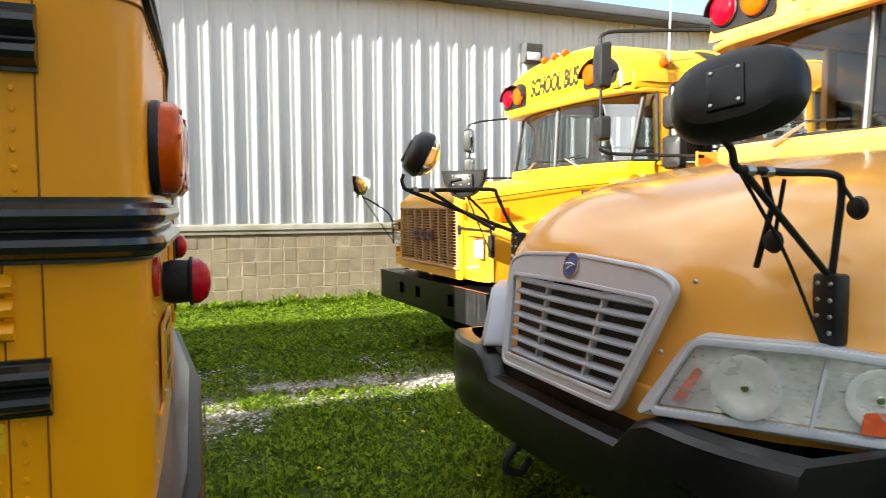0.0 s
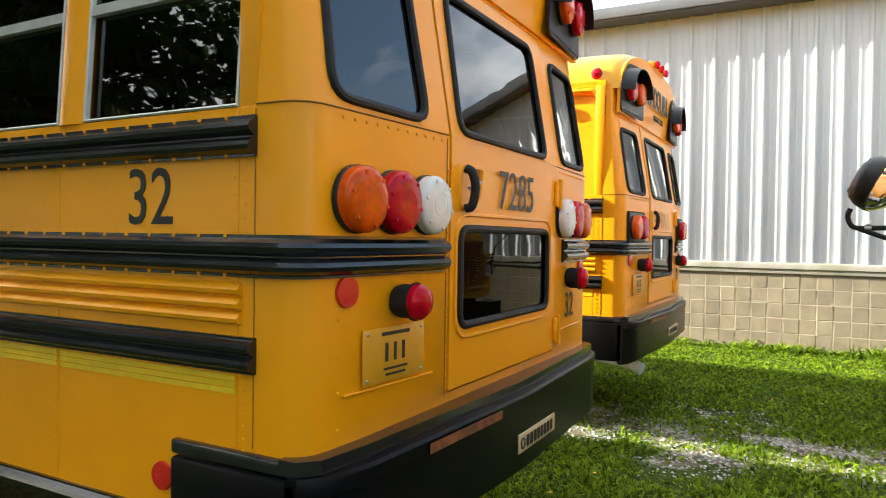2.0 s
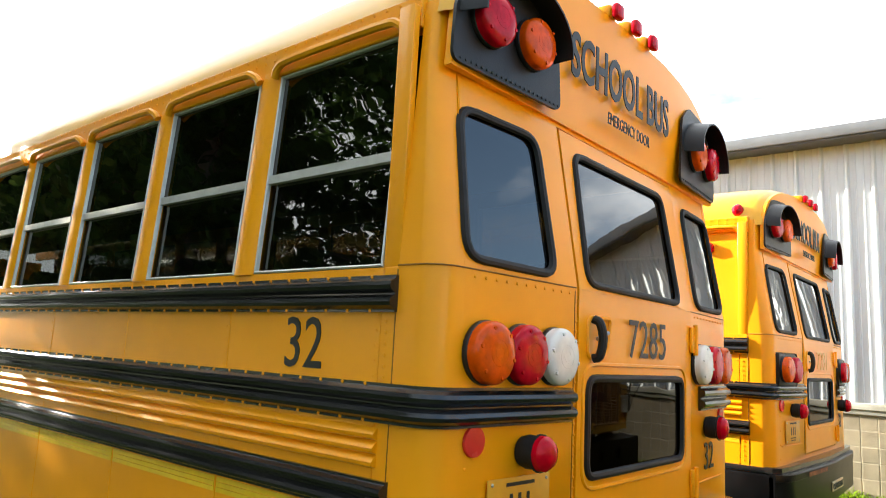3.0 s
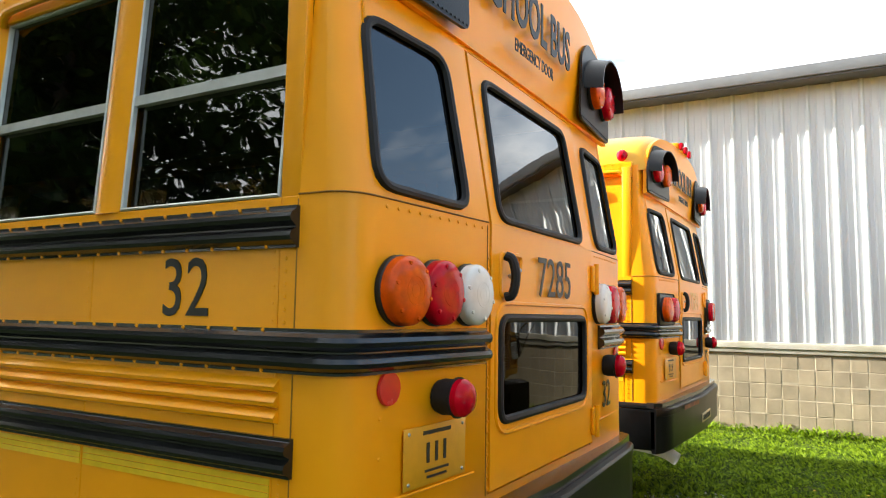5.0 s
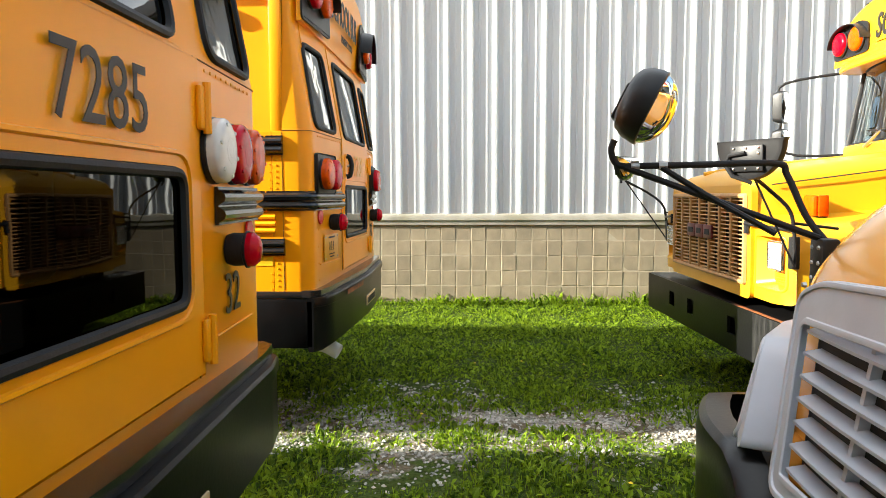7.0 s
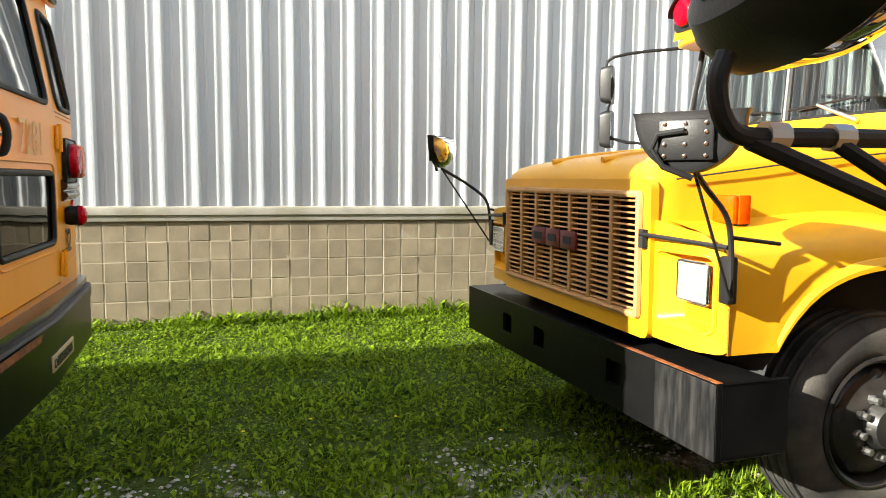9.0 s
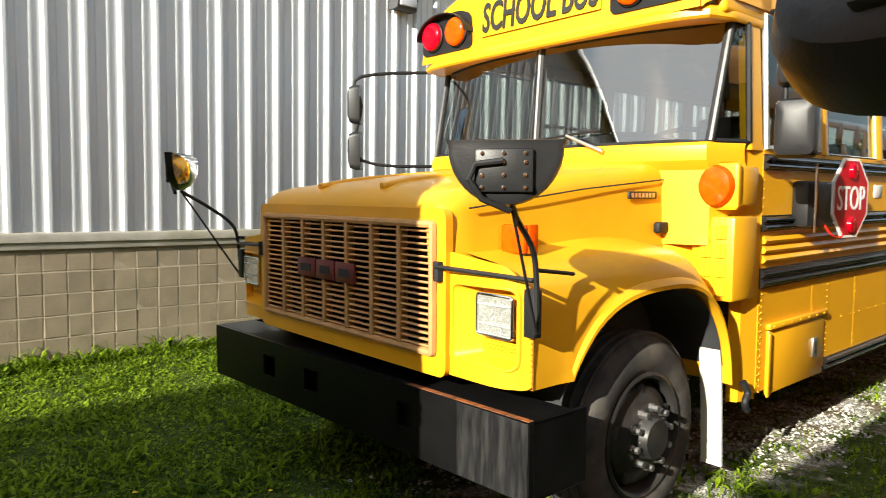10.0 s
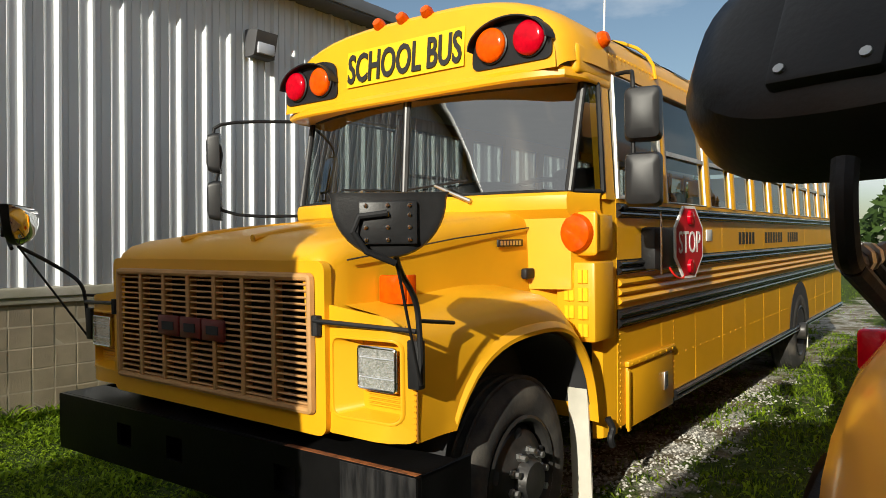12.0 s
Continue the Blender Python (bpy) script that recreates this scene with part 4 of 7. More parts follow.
def wheel(parent, x, y, z, side, front=True, r=0.49):
    """Truck wheel; side is the way the outer face looks along y."""
    m = at(x, y, z) @ Matrix.Rotation(radians(-90 * side), 4, "X")
    wd = 0.13
    tyre = part("tyre", lathe([(0.29, -wd), (0.36, -wd - 0.01), (r - 0.05, -wd), (r - 0.012, -wd + 0.03), (r, -wd + 0.06), (r, wd - 0.06), (r - 0.012, wd - 0.03), (r - 0.05, wd), (0.40, wd + 0.012), (0.33, wd + 0.01), (0.29, wd - 0.01)], m, 56), TYRE, parent, "dusty worn tyre")
    tg = bmesh.new()
    for h in (-0.085, -0.03, 0.03, 0.085):
        tube([m @ Vector(((r + 0.002) * math.cos(2 * math.pi * k / 56), (r + 0.002) * math.sin(2 * math.pi * k / 56), h)) for k in range(56)], 0.012, 6, tg, closed=True)
    part("tread_rib", tg, TYRE, tyre)
    rim = part("rim", lathe([(0.30, wd - 0.03), (0.305, wd + 0.005), (0.29, wd + 0.012), (0.275, wd), (0.262, wd - 0.06), (0.23, wd - 0.02 if front else -0.04), (0.20, wd - 0.01 if front else -0.06), (0.155, wd + 0.02 if front else -0.07), (0.115, wd + 0.025 if front else -0.07), (0.10, wd + 0.055), (0.09, wd + 0.075), (0, wd + 0.08)], m, 40), WHEELBLACK, tyre, "black steel rim")
    h0 = wd + 0.015 if front else -0.07
    h1 = wd - 0.013 if front else -0.038
    if "nut" not in SHARED:
        SHARED["nut"] = link_mesh("wheel_nut", lathe([(0.021, 0), (0.021, 0.018), (0.016, 0.022), (0.016, 0.05), (0, 0.054)], Matrix(), 6), STEEL)
        SHARED["hole"] = link_mesh("hand_hole", lathe([(0.034, 0), (0.03, 0.002), (0, 0.003)], Matrix(), 14), DARKIN)
    for n_, r_, h_, key, nm in ((10, 0.14, h0, "nut", "wheel_nut"), (5, 0.215, h1, "hole", "hand_hole")):
        for k in range(n_):
            a = 2 * math.pi * (k + 0.3) / n_
            ob = new(nm, SHARED[key])
            ob.parent = tyre
            ob.matrix_local = m @ at(r_ * math.cos(a), r_ * math.sin(a), h_)
    return tyre


rear_bus(at(0.02, 2.55, 0), "yellow school bus with black rails, back to the grass lane", "32", "7285", True)
rear_bus(at(-0.13, 6.38, 0), "older yellow school bus with paired tail lamps near the shed", "32", "7281", False, 9.6, False)

# ---- bus with the tall slotted grille, facing the lane ----
def flank(bus, side, x0, x1, win0, pitch, n, paint, glass, skirt=0.52):
    """Side wall of a bus that runs back along +x: panels, windows, rails."""
    y = side * HW
    x = x0
    while x < x1 - 0.01:
        nx = min(x1, x + pitch)
        part("side_panel", box(x + 0.002, nx - 0.002, side * (HW - 0.02), y, skirt, 1.868, 0.002, 1), paint, bus)
        part("rivet_line", rivets([(x + 0.02, y, skirt + 0.05 + 0.05 * q) for q in range(26) if not 1.08 < skirt + 0.05 + 0.05 * q < 1.5], (0, side, 0), 0.006, 0.004), paint, bus)
        x = nx
    for k in range(n + 1):
        a = win0 + pitch * k
        pm = bmesh.new()
        loft([[(a, side * (tumble(z) - 0.05), z), (a + 0.12, side * (tumble(z) - 0.05), z), (a + 0.12, side * tumble(z), z), (a + 0.09, side * (tumble(z) + 0.014), z), (a + 0.03, side * (tumble(z) + 0.014), z), (a, side * tumble(z), z)] for z in (1.866, 2.25, 2.70)], pm)
        part("window_pillar", pm, paint, bus)
    for k in range(n):
        bus_window(bus, win0 + 0.12 + pitch * k, win0 + pitch * (k + 1), 0, side, glass)
        a, b = win0 + 0.10 + pitch * k, win0 + pitch * (k + 1) + 0.02
        part("drip_moulding", tube(smooth_path([(a, side * (HW - 0.026), 2.625), (a + 0.03, side * (HW - 0.016), 2.655), (a + 0.12, side * (HW - 0.012), 2.67), (b - 0.12, side * (HW - 0.012), 2.67), (b - 0.03, side * (HW - 0.016), 2.655), (b, side * (HW - 0.026), 2.625)], 4), 0.015, 6), paint, bus)
    part("window_header", box(x0, x1, side * (HW - 0.09), side * (HW - 0.036), 2.635, 2.745, 0.004), paint, bus)
    part("rivet_line", rivets([(x0 + 0.05 + 0.06 * q, side * (HW - 0.035), z) for q in range(int((x1 - x0) / 0.06) - 1) for z in (2.70, 2.73)], (0, side, 0), 0.007, 0.005), paint, bus)
    for a, b in ((1.755, 1.842), (1.415, 1.505), (1.095, 1.21)):
        part("rub_rail", rail_bm([(x0, y), (x1, y)], a, b, [(0, side)] * 2), BLACK, bus, "glossy black rub rail")
    cb = bmesh.new()
    for q in range(3):
        z = 1.235 + 0.054 * q
        loft([[(xx, side * (HW + o), zz) for o, zz in ((0, z), (0.018, z + 0.006), (0.024, z + 0.02), (0.01, z + 0.04), (0, z + 0.048))] for xx in (x0 + 0.02, x0 + 0.04, x1)], cb)
    part("side_ribs", cb, paint, bus, "pressed yellow ribs")
    part("skirt_rail", rail_bm([(x0 + 0.97, y), (x1, y)], skirt - 0.02, skirt + 0.06, [(0, side)] * 2), BLACK, bus, "black skirt rail")


def front_lamp_board(bus, x, s, ymid, z):
    """Black recess with visor and two warning lamps, facing -x."""
    lo = round_poly([(s * 0.56, z - 0.125), (s * 1.085, z - 0.125), (s * 1.08, z + 0.02), (s * 1.0, z + 0.12), (s * 0.70, z + 0.145), (s * 0.575, z + 0.11)], 0.05)
    board = part("lamp_board", plate(lo, [], lambda u, v, w: Vector((x - w, u, v)), 0.01), PLASTIC, bus, "black warning lamp board")
    pts = [(s * (0.825 + 0.265 * math.cos(radians(a))), z - 0.02 + 0.16 * math.sin(radians(a))) for a in range(0, 181, 10)]
    vis = bmesh.new()
    rows = []
    for xx, k, kz in ((x + 0.02, 1.0, 1.0), (x - 0.075, 0.97, 0.98), (x - 0.075, 0.94, 0.93), (x + 0.02, 0.96, 0.93)):
        rows.append([vis.verts.new((xx, s * 0.825 + (p[0] - s * 0.825) * k, z - 0.02 + (p[1] - z + 0.02) * kz)) for p in pts])
    for a, b in zip(rows, rows[1:]):
        for q in range(len(pts) - 1):
            vis.faces.new((a[q], a[q + 1], b[q + 1], b[q]))
    part("visor", vis, PLASTIC, board)
    for yy, lens in ((0.705, LENS_AMBER), (0.955, LENS_RED)):
        m = at(x - 0.005, s * yy, z) @ Matrix.Rotation(radians(-90), 4, "Y")
        lamp = part("warning_lamp", lathe([(0, 0), (0.106, 0), (0.106, 0.02), (0.096, 0.024)], m, 28), PLASTIC, board)
        prof = [(0.098, 0.015), (0.098, 0.03)] + [(0.098 * math.cos(radians(11.25 * k)) ** 0.6 if k < 8 else 0, 0.03 + 0.03 * math.sin(radians(11.25 * k))) for k in range(1, 9)]
        part("lens", lathe(prof, m, 32), lens, lamp)
    return board


def sweep_strip(path, h0, h1, bm=None, thick=0.0):
    """Upright strip over a plan path from height h0 to h1."""
    bm = bm or bmesh.new()
    a = [bm.verts.new((p[0], p[1], h0)) for p in path]
    b = [bm.verts.new((p[0] + (p[2] if len(p) > 2 else 0), p[1], h1)) for p in path]
    for i in range(len(path) - 1):
        bm.faces.new((a[i], a[i + 1], b[i + 1], b[i]))
    return bm


def bus_front(bus, x, paint, glass):
    """Windshield, brow and front roof cap; x is the middle of the windshield."""
    Z0, Z1 = 1.90, 2.53

    def wp(s, t, z):
        """Point on the glass: s=-1..1 across, inner panes then quarter lights beyond."""
        k = (z - Z0) / (Z1 - Z0)
        cx, cy = x + 0.125 + 0.14 * k, 1.107 + 0.022 * k
        if abs(s) <= 1:
            return Vector((x + 0.045 * k + (cx - x - 0.045 * k) * abs(s) ** 2.6, s * cy, z))
        q = abs(s) - 1
        return Vector((cx + (x + 0.365 - cx) * q, math.copysign(cy + (1.195 - 0.03 * k - cy) * q, s), z))
    for s0, s1 in ((-2, -1.02), (-0.985, -0.012), (0.012, 0.985), (1.02, 2)):
        n = 8
        ss = [s0 + (s1 - s0) * k / n for k in range(n + 1)]
        bm = loft([[wp(s, 0, z) for s in ss] for z in (Z0, (Z0 + Z1) / 2, Z1)], None, False, False)
        w = part("windshield" if abs(s0 + s1) < 2 else "quarter_light", bm, glass, bus, "curved windscreen glass")
        edge = [wp(s, 0, Z0) for s in ss] + [wp(s, 0, Z1) for s in reversed(ss)]
        part("rubber_seal", tube(edge, 0.016, 6, closed=True), RUBBER, w)
    part("centre_strip", tube([wp(0, 0, Z0) + Vector((-0.008, 0, 0)), wp(0, 0, Z1) + Vector((-0.008, 0, 0))], 0.012, 8), FASCIA, bus, "dull metal centre strip")
    for s in (-1, 1):
        part("windscreen_pillar", tube([wp(s * 1.0, 0, Z0) + Vector((-0.008, 0, 0)), wp(s * 1.0, 0, Z1) + Vector((-0.008, 0, 0))], 0.018, 8), PILLAR, bus)
        part("corner_pillar", loft([[(x + 0.36, s * (tumble(z) - 0.06), z), (x + 0.36, s * (tumble(z) - 0.012), z), (x + 0.375, s * (tumble(z) - 0.002), z), (x + 0.50, s * (tumble(z) - 0.002), z), (x + 0.515, s * (tumble(z) - 0.012), z), (x + 0.515, s * (tumble(z) - 0.06), z)] for z in (1.86, 2.25, 2.70)]), paint, bus)
    # panel under the windscreen
    ss = [-2 + 4 * k / 40 for k in range(41)]
    under = loft([[wp(s, 0, Z0) + Vector((dx, 0, dz)) for s in ss] for dx, dz in ((0.0, 0.0), (-0.03, -0.006), (-0.045, -0.022), (-0.05, -0.05), (-0.045, -0.10), (-0.02, -0.13), (0.0, -0.15), (0.0, -0.55))], None, False, False)
    part("cowl", under, paint, bus, "yellow cowl panel")
    # brow over the glass and arched cap
    def lip(s, dx, z):
        """Front edge of the brow: straight across, turned back at the corners."""
        a = abs(s)
        if a <= 1:
            return Vector((x - 0.055 + 0.09 * a ** 7 + dx, s * (1.125 - 0.6 * dx), z))
        q = a - 1
        return Vector((x + 0.035 + 0.48 * q + dx * (1 - q), math.copysign(1.125 + 0.05 * min(1.0, 3 * q) - 0.6 * dx, s), z))
    brow = loft([[wp(s, 0, Z1) + Vector((0.01, 0, -0.004)) for s in ss], [lip(s, 0.012, Z1 - 0.012) for s in ss], [lip(s, 0.0, Z1) for s in ss], [lip(s, 0.0, Z1 + 0.03) for s in ss], [lip(s, 0.018, Z1 + 0.055) for s in ss], [lip(s, 0.05, Z1 + 0.065) for s in ss]], None, False, False)
    part("brow", brow, paint, bus, "yellow brow over the windscreen")
    secs = []
    for xx, k, dz in ((x + 0.0, 0.925, -0.055), (x + 0.012, 0.94, -0.036), (x + 0.04, 0.96, -0.02), (x + 0.09, 0.978, -0.008), (x + 0.17, 0.993, -0.002), (x + 0.26, 1, 0), (x + 0.6, 1, 0)):
        secs.append([(xx + 0.0, yy, zz + dz) for yy, zz in roof_arc(1.185 * k, 2.62, 0.455, 22)])
    part("roof_cap", loft(secs, None, False, False), paint, bus, "arched yellow front cap")
    o = roof_arc(1.185 * 0.93, 2.565, 0.455, 22)
    part("sign_board", plate(o, [], lambda u, v, w: Vector((x + 0.0 - 0.03 * (1 - min(1, (v - 2.575) / 0.3)) + 0.10 * max(0, abs(u) - 0.75) ** 2 - w, u, v)), 0.004), paint, bus, "yellow sign board")
    for s in (-1, 1):
        part("cap_cheek", box(x + 0.10, x + 0.62, s * (HW - 0.10), s * (HW - 0.036), 2.545, 2.72, 0.03, 3), paint, bus)
        front_lamp_board(bus, x - 0.022, s, 0, 2.742)
        part("side_marker_lamp", lathe([(0, 0), (0.05, 0), (0.048, 0.03), (0.03, 0.05), (0, 0.055)], at(x + 0.45, s * (HW - 0.06), 2.80) @ Matrix.Rotation(radians(-75 * s), 4, "X"), 14), LENS_AMBER, bus)
    for q in (-0.2, 0, 0.2):
        mk = part("clearance_lamp", lathe([(0, 0.0), (0.036, 0.0), (0.042, 0.05), (0.03, 0.08), (0, 0.085)], at(x + 0.045, q, 3.025) @ Matrix.Rotation(radians(-60), 4, "Y"), 10), LENS_AMBER, bus, "small amber clearance lamp")
    lettering("sign_lettering", "SCHOOL BUS", 0.2, at(x - 0.026, -0.015, 2.785) @ Matrix.Rotation(radians(5.7), 4, "Y") @ FACE_NX, bus, INK, 0.94, 0.012, 1.0, 0.004, 0.20)
    part("sign_panel", plate([(-0.50, 2.665), (0.47, 2.665), (0.47, 2.905), (-0.50, 2.905)], [], lambda u, v, w: Vector((x - 0.0095 - 0.03 * (1 - min(1, (v - 2.575) / 0.3)) - w, u, v)), 0.002), STRIPE, bus, "bright yellow sign panel")
    # wipers
    for s in (-1, 1):
        wi = part("wiper_arm", tube([(x - 0.05, s * 0.55, 1.86), (x - 0.07, s * 0.3, 1.965)], [0.014, 0.008], 8), STEEL, bus, "silver wiper arm")
        part("wiper_blade", tube([(x - 0.035, s * 0.52, 1.985), (x - 0.035, s * 0.06, 1.955)], 0.007, 6), RUBBER, wi)


def crossover_mirror(name_parent, c, face, w=0.17, h=0.125, d=0.09, flat=0.0, roll=0.0):
    """Black shell with a bulging mirror; face is the way the mirror looks."""
    q = Vector(face).to_track_quat("Z", "Y").to_matrix().to_4x4()
    m = Matrix.Translation(c) @ q @ Matrix.Rotation(radians(roll), 4, "Z")
    shell = bmesh.new()
    ring = [(math.copysign(abs(math.cos(a)) ** 0.75, math.cos(a)), math.copysign(abs(math.sin(a)) ** 0.75, math.sin(a))) for a in [2 * math.pi * k / 36 for k in range(36)]]
    loft([[m @ Vector((w * k * p[0], h * k * p[1] * (1.0 if p[1] < 0 else 1 - flat), z)) for p in ring] for k, z in ((0.35, -d), (0.62, -d * 0.96), (0.82, -d * 0.8), (0.95, -d * 0.45), (1.0, 0.0), (1.0, 0.014), (0.96, 0.018))], shell)
    sh = part("mirror_shell", shell, PLASTIC, name_parent, "black plastic mirror shell")
    gl = loft([[m @ Vector((w * k * p[0], h * k * p[1] * (1.0 if p[1] < 0 else 1 - flat), z)) for p in ring] for k, z in ((0.955, 0.016), (0.9, 0.032), (0.75, 0.058), (0.5, 0.078), (0.25, 0.088), (0.02, 0.09))])
    part("mirror_glass", gl, MIRROR, sh, "bulging convex mirror")
    pl_ = bmesh.new()
    for a in (0,):
        own = box(-0.05, 0.05, -0.08, 0.045, -d - 0.008, -d + 0.02, 0.006)
        for v in own.verts:
            v.co = m @ v.co
        merge(pl_, own)
    bp_ = part("mounting_plate", pl_, PLASTIC, sh)
    sc = bmesh.new()
    for a, b in ((-0.036, -0.066), (0.036, -0.066), (-0.036, 0.031), (0.036, 0.031)):
        lathe([(0.0055, 0), (0.005, 0.003), (0, 0.004)], m @ at(a, b, -d - 0.008) @ Matrix.Rotation(math.pi, 4, "X"), 8, sc)
    part("screws", sc, STEEL, bp_)
    return sh


def slotted_bus(m):
    P = YELLOW2
    bus = thing("school_bus", "sunlit yellow school bus with a tall tan slotted grille", "school bus", m, "parked school buses")
    # bonnet
    secs = []
    for u, hw, zt, r in ((0.045, 0.70, 1.52, 0.03), (0.05, 0.775, 1.56, 0.05), (0.07, 0.80, 1.595, 0.07), (0.11, 0.815, 1.625, 0.09), (0.2, 0.825, 1.65, 0.1), (0.6, 0.83, 1.70, 0.1), (1.2, 0.85, 1.755, 0.1), (1.62, 0.86, 1.80, 0.1), (1.66, 0.86, 1.80, 0.1)):
        arc = [(hw - r + r * math.cos(radians(a)), zt - r + r * math.sin(radians(a))) for a in range(0, 91, 15)]
        crown = [(hw * k * 0.85, zt + 0.025 * (1 - k * k) * min(1, u * 5)) for k in (0.75, 0.4, 0.36, 0.1)]
        half = [(hw + 0.03, 0.95 if u < 0.3 else 1.2), (hw + 0.012, 1.35)] + arc + crown
        secs.append([(u, y, z) for y, z in half] + [(u, -y, z) for y, z in reversed(half)])
    hood = part("bonnet", loft(secs, None, False, False), P, bus, "yellow bonnet with raised centre ridges")
    for s in (-1, 1):
        part("bonnet_ridge", tube(smooth_path([(0.12, s * 0.28, 1.655), (0.4, s * 0.28, 1.695), (1.0, s * 0.3, 1.745), (1.5, s * 0.3, 1.79)], 5), 0.018, 8), P, hood)
        part("bonnet_seam", tube([(0.16, s * 0.842, 1.56), (0.9, s * 0.862, 1.645), (1.58, s * 0.872, 1.70)], 0.004, 5), DARKIN, hood)
        part("bonnet_latch", box(1.50, 1.60, s * 0.865, s * 0.905, 1.41, 1.47, 0.012), RUBBER, hood, "black rubber bonnet latch")
        bd = part("bonnet_badge", box(1.26, 1.52, s * 0.862, s * 0.874, 1.595, 1.635, 0.004), INK, hood, "small dark badge with pale marks")
        for q in range(7):
            part("mark", box(1.28 + 0.032 * q, 1.30 + 0.032 * q, s * 0.8745, s * 0.8765, 1.603, 1.627), STEEL, bd)
    # nose panel and grille
    gx = 0.045
    go = round_poly([(-0.77, 0.93), (0.77, 0.93), (0.77, 1.51), (-0.77, 1.51)], 0.03, 3)
    no = round_poly([(-0.825, 0.85), (0.825, 0.85), (0.825, 1.56), (-0.825, 1.56)], 0.05, 4)
    part("nose_panel", plate(no, [go], lambda u, v, w: Vector((gx + 0.0 + w, u, v)), 0.04), P, bus, "yellow nose panel")
    part("radiator", box(0.16, 0.18, -0.78, 0.78, 0.9, 1.55), DARKIN, bus)
    gr = part("grille", frame_ring([(a * 0.997, b) for a, b in go], 0.035, lambda u, v, w: Vector((gx - 0.002 - w, u, v)), 0.022), GRILLE_TAN, bus, "tan painted slotted grille")
    cols = [-0.735 + (1.47 * k / 7) for k in range(8)]
    for c in cols[1:-1]:
        part("grille_post", box(gx - 0.02, gx + 0.03, c - 0.013, c + 0.013, 0.96, 1.485, 0.004, 1), GRILLE_TAN, gr)
    sl_me = None
    for k in range(7):
        for q in range(19):
            z = 0.972 + 0.0272 * q
            if sl_me is None:
                b = bmesh.new()
                loft([[(0.0, y, 0.0), (0.006, y, 0.006), (0.04, y, 0.001), (0.04, y, -0.004), (0.004, y, -0.004)] for y in (-0.097, 0.097)], b)
                sl_me = link_mesh("grille_slat", b, GRILLE_TAN, False)
            so = new("grille_slat", sl_me)
            so.parent = gr
            so.location = (gx - 0.012, (cols[k] + cols[k + 1]) / 2, z)
    for a, b in ((0.345, 0.165), (0.155, -0.015), (-0.025, -0.195)):
        em = part("emblem", box(gx - 0.03, gx - 0.014, min(a, b), max(a, b), 1.185, 1.285, 0.006), BADGE, gr, "dark red block emblem")
        part("emblem_notch", box(gx - 0.033, gx - 0.0302, min(a, b) + 0.04, max(a, b) - 0.04, 1.215, 1.255), DARKIN, em)
    # wings
    def arch(u):
        k = abs((u - 1.02) / 0.70)
        return 0.45 + 0.735 * (1 - k ** 2.6) ** 0.385 if k < 1 else 0.0
    for s in (-1, 1):
        secs = []
        us = [0.15, 0.17, 0.22, 0.3] + [0.325 + 0.02 * k for k in range(6)] + [0.46 + 0.06 * k for k in range(20)] + [1.64, 1.67, 1.69, 1.705, 1.715]
        for u in us:
            zt = 1.335 + 0.035 * math.exp(-((u - 1.0) / 0.38) ** 2) - 0.36 * max(0, (u - 1.26) / 0.45) ** 1.8
            zb = max(0.865 if u < 0.4 else 0.46, arch(u))
            zb = min(zb, zt - 0.06)
            out = 1.212 + 0.03 * math.exp(-((u - 1.0) / 0.45) ** 2)
            flare = 0.018 * min(1.0, max(0.0, (u - 0.3) / 0.15))
            row = [(0.80, zt + 0.045), (0.90, zt + 0.028), (out - 0.20, zt + 0.01), (out - 0.12, zt - 0.008), (out - 0.06, zt - 0.04), (out - 0.025, zt - 0.085)]
            z6 = max(zb + 0.05, zt - 0.17)
            row = [(a, max(b, zb + 0.06)) for a, b in row] + [(out - 0.008, z6), (out, zb + 0.045), (out + flare, zb + 0.02), (out + flare, zb), (out - 0.04, zb + 0.004), (out - 0.3, zb + 0.01)]
            secs.append([(u, s * a, b) for a, b in row])
        wing = part("wing", loft(secs, None, False, False), P, bus, "rounded yellow front wing")
        part("wheel_well", box(0.40, 1.68, s * 0.5, s * 0.78, 0.5, 1.25), DARKIN, wing)
        us2 = [0.335 + 0.0455 * k for k in range(31)]
        part("wheel_liner", loft([[(u, s * y, max(0.40, arch(u) - 0.012)) for u in us2] for y in (0.76, 0.95, 1.185)], None, False, False), DARKIN, wing, "dark wheel arch liner")
        # headlamp panel
        def bent(u, v, w):
            """The panel turns back round the corner of the wing."""
            return Vector((0.072 + 0.08 * max(0.0, (abs(u) - 1.05) / 0.162) ** 2.2 + w, u, v))
        fo = round_poly([(s * 0.80, 0.865), (s * 1.212, 0.865), (s * 1.212, 1.25), (s * 1.13, 1.345), (s * 0.80, 1.385)], 0.03, 3)
        fo = [p.lerp(q, k / 6) for p, q in zip(fo, fo[1:] + fo[:1]) for k in range(6)]
        ho = round_poly([(s * 0.845, 0.945), (s * 1.165, 0.945), (s * 1.165, 1.25), (s * 0.845, 1.25)], 0.035, 4)
        fp = part("headlamp_panel", plate(fo, [ho], bent, 0.01), P, bus, "yellow headlamp panel")
        part("panel_seam", tube([(0.15, s * 1.214, 0.87), (0.15, s * 1.214, 1.24), (0.135, s * 1.17, 1.31)], 0.003, 5), SEAM, fp)
        part("rivet_line", rivets([(0.135, s * 1.211, 0.90 + 0.022 * q) for q in range(15)], (-0.4, s, 0), 0.004, 0.003), P, fp)
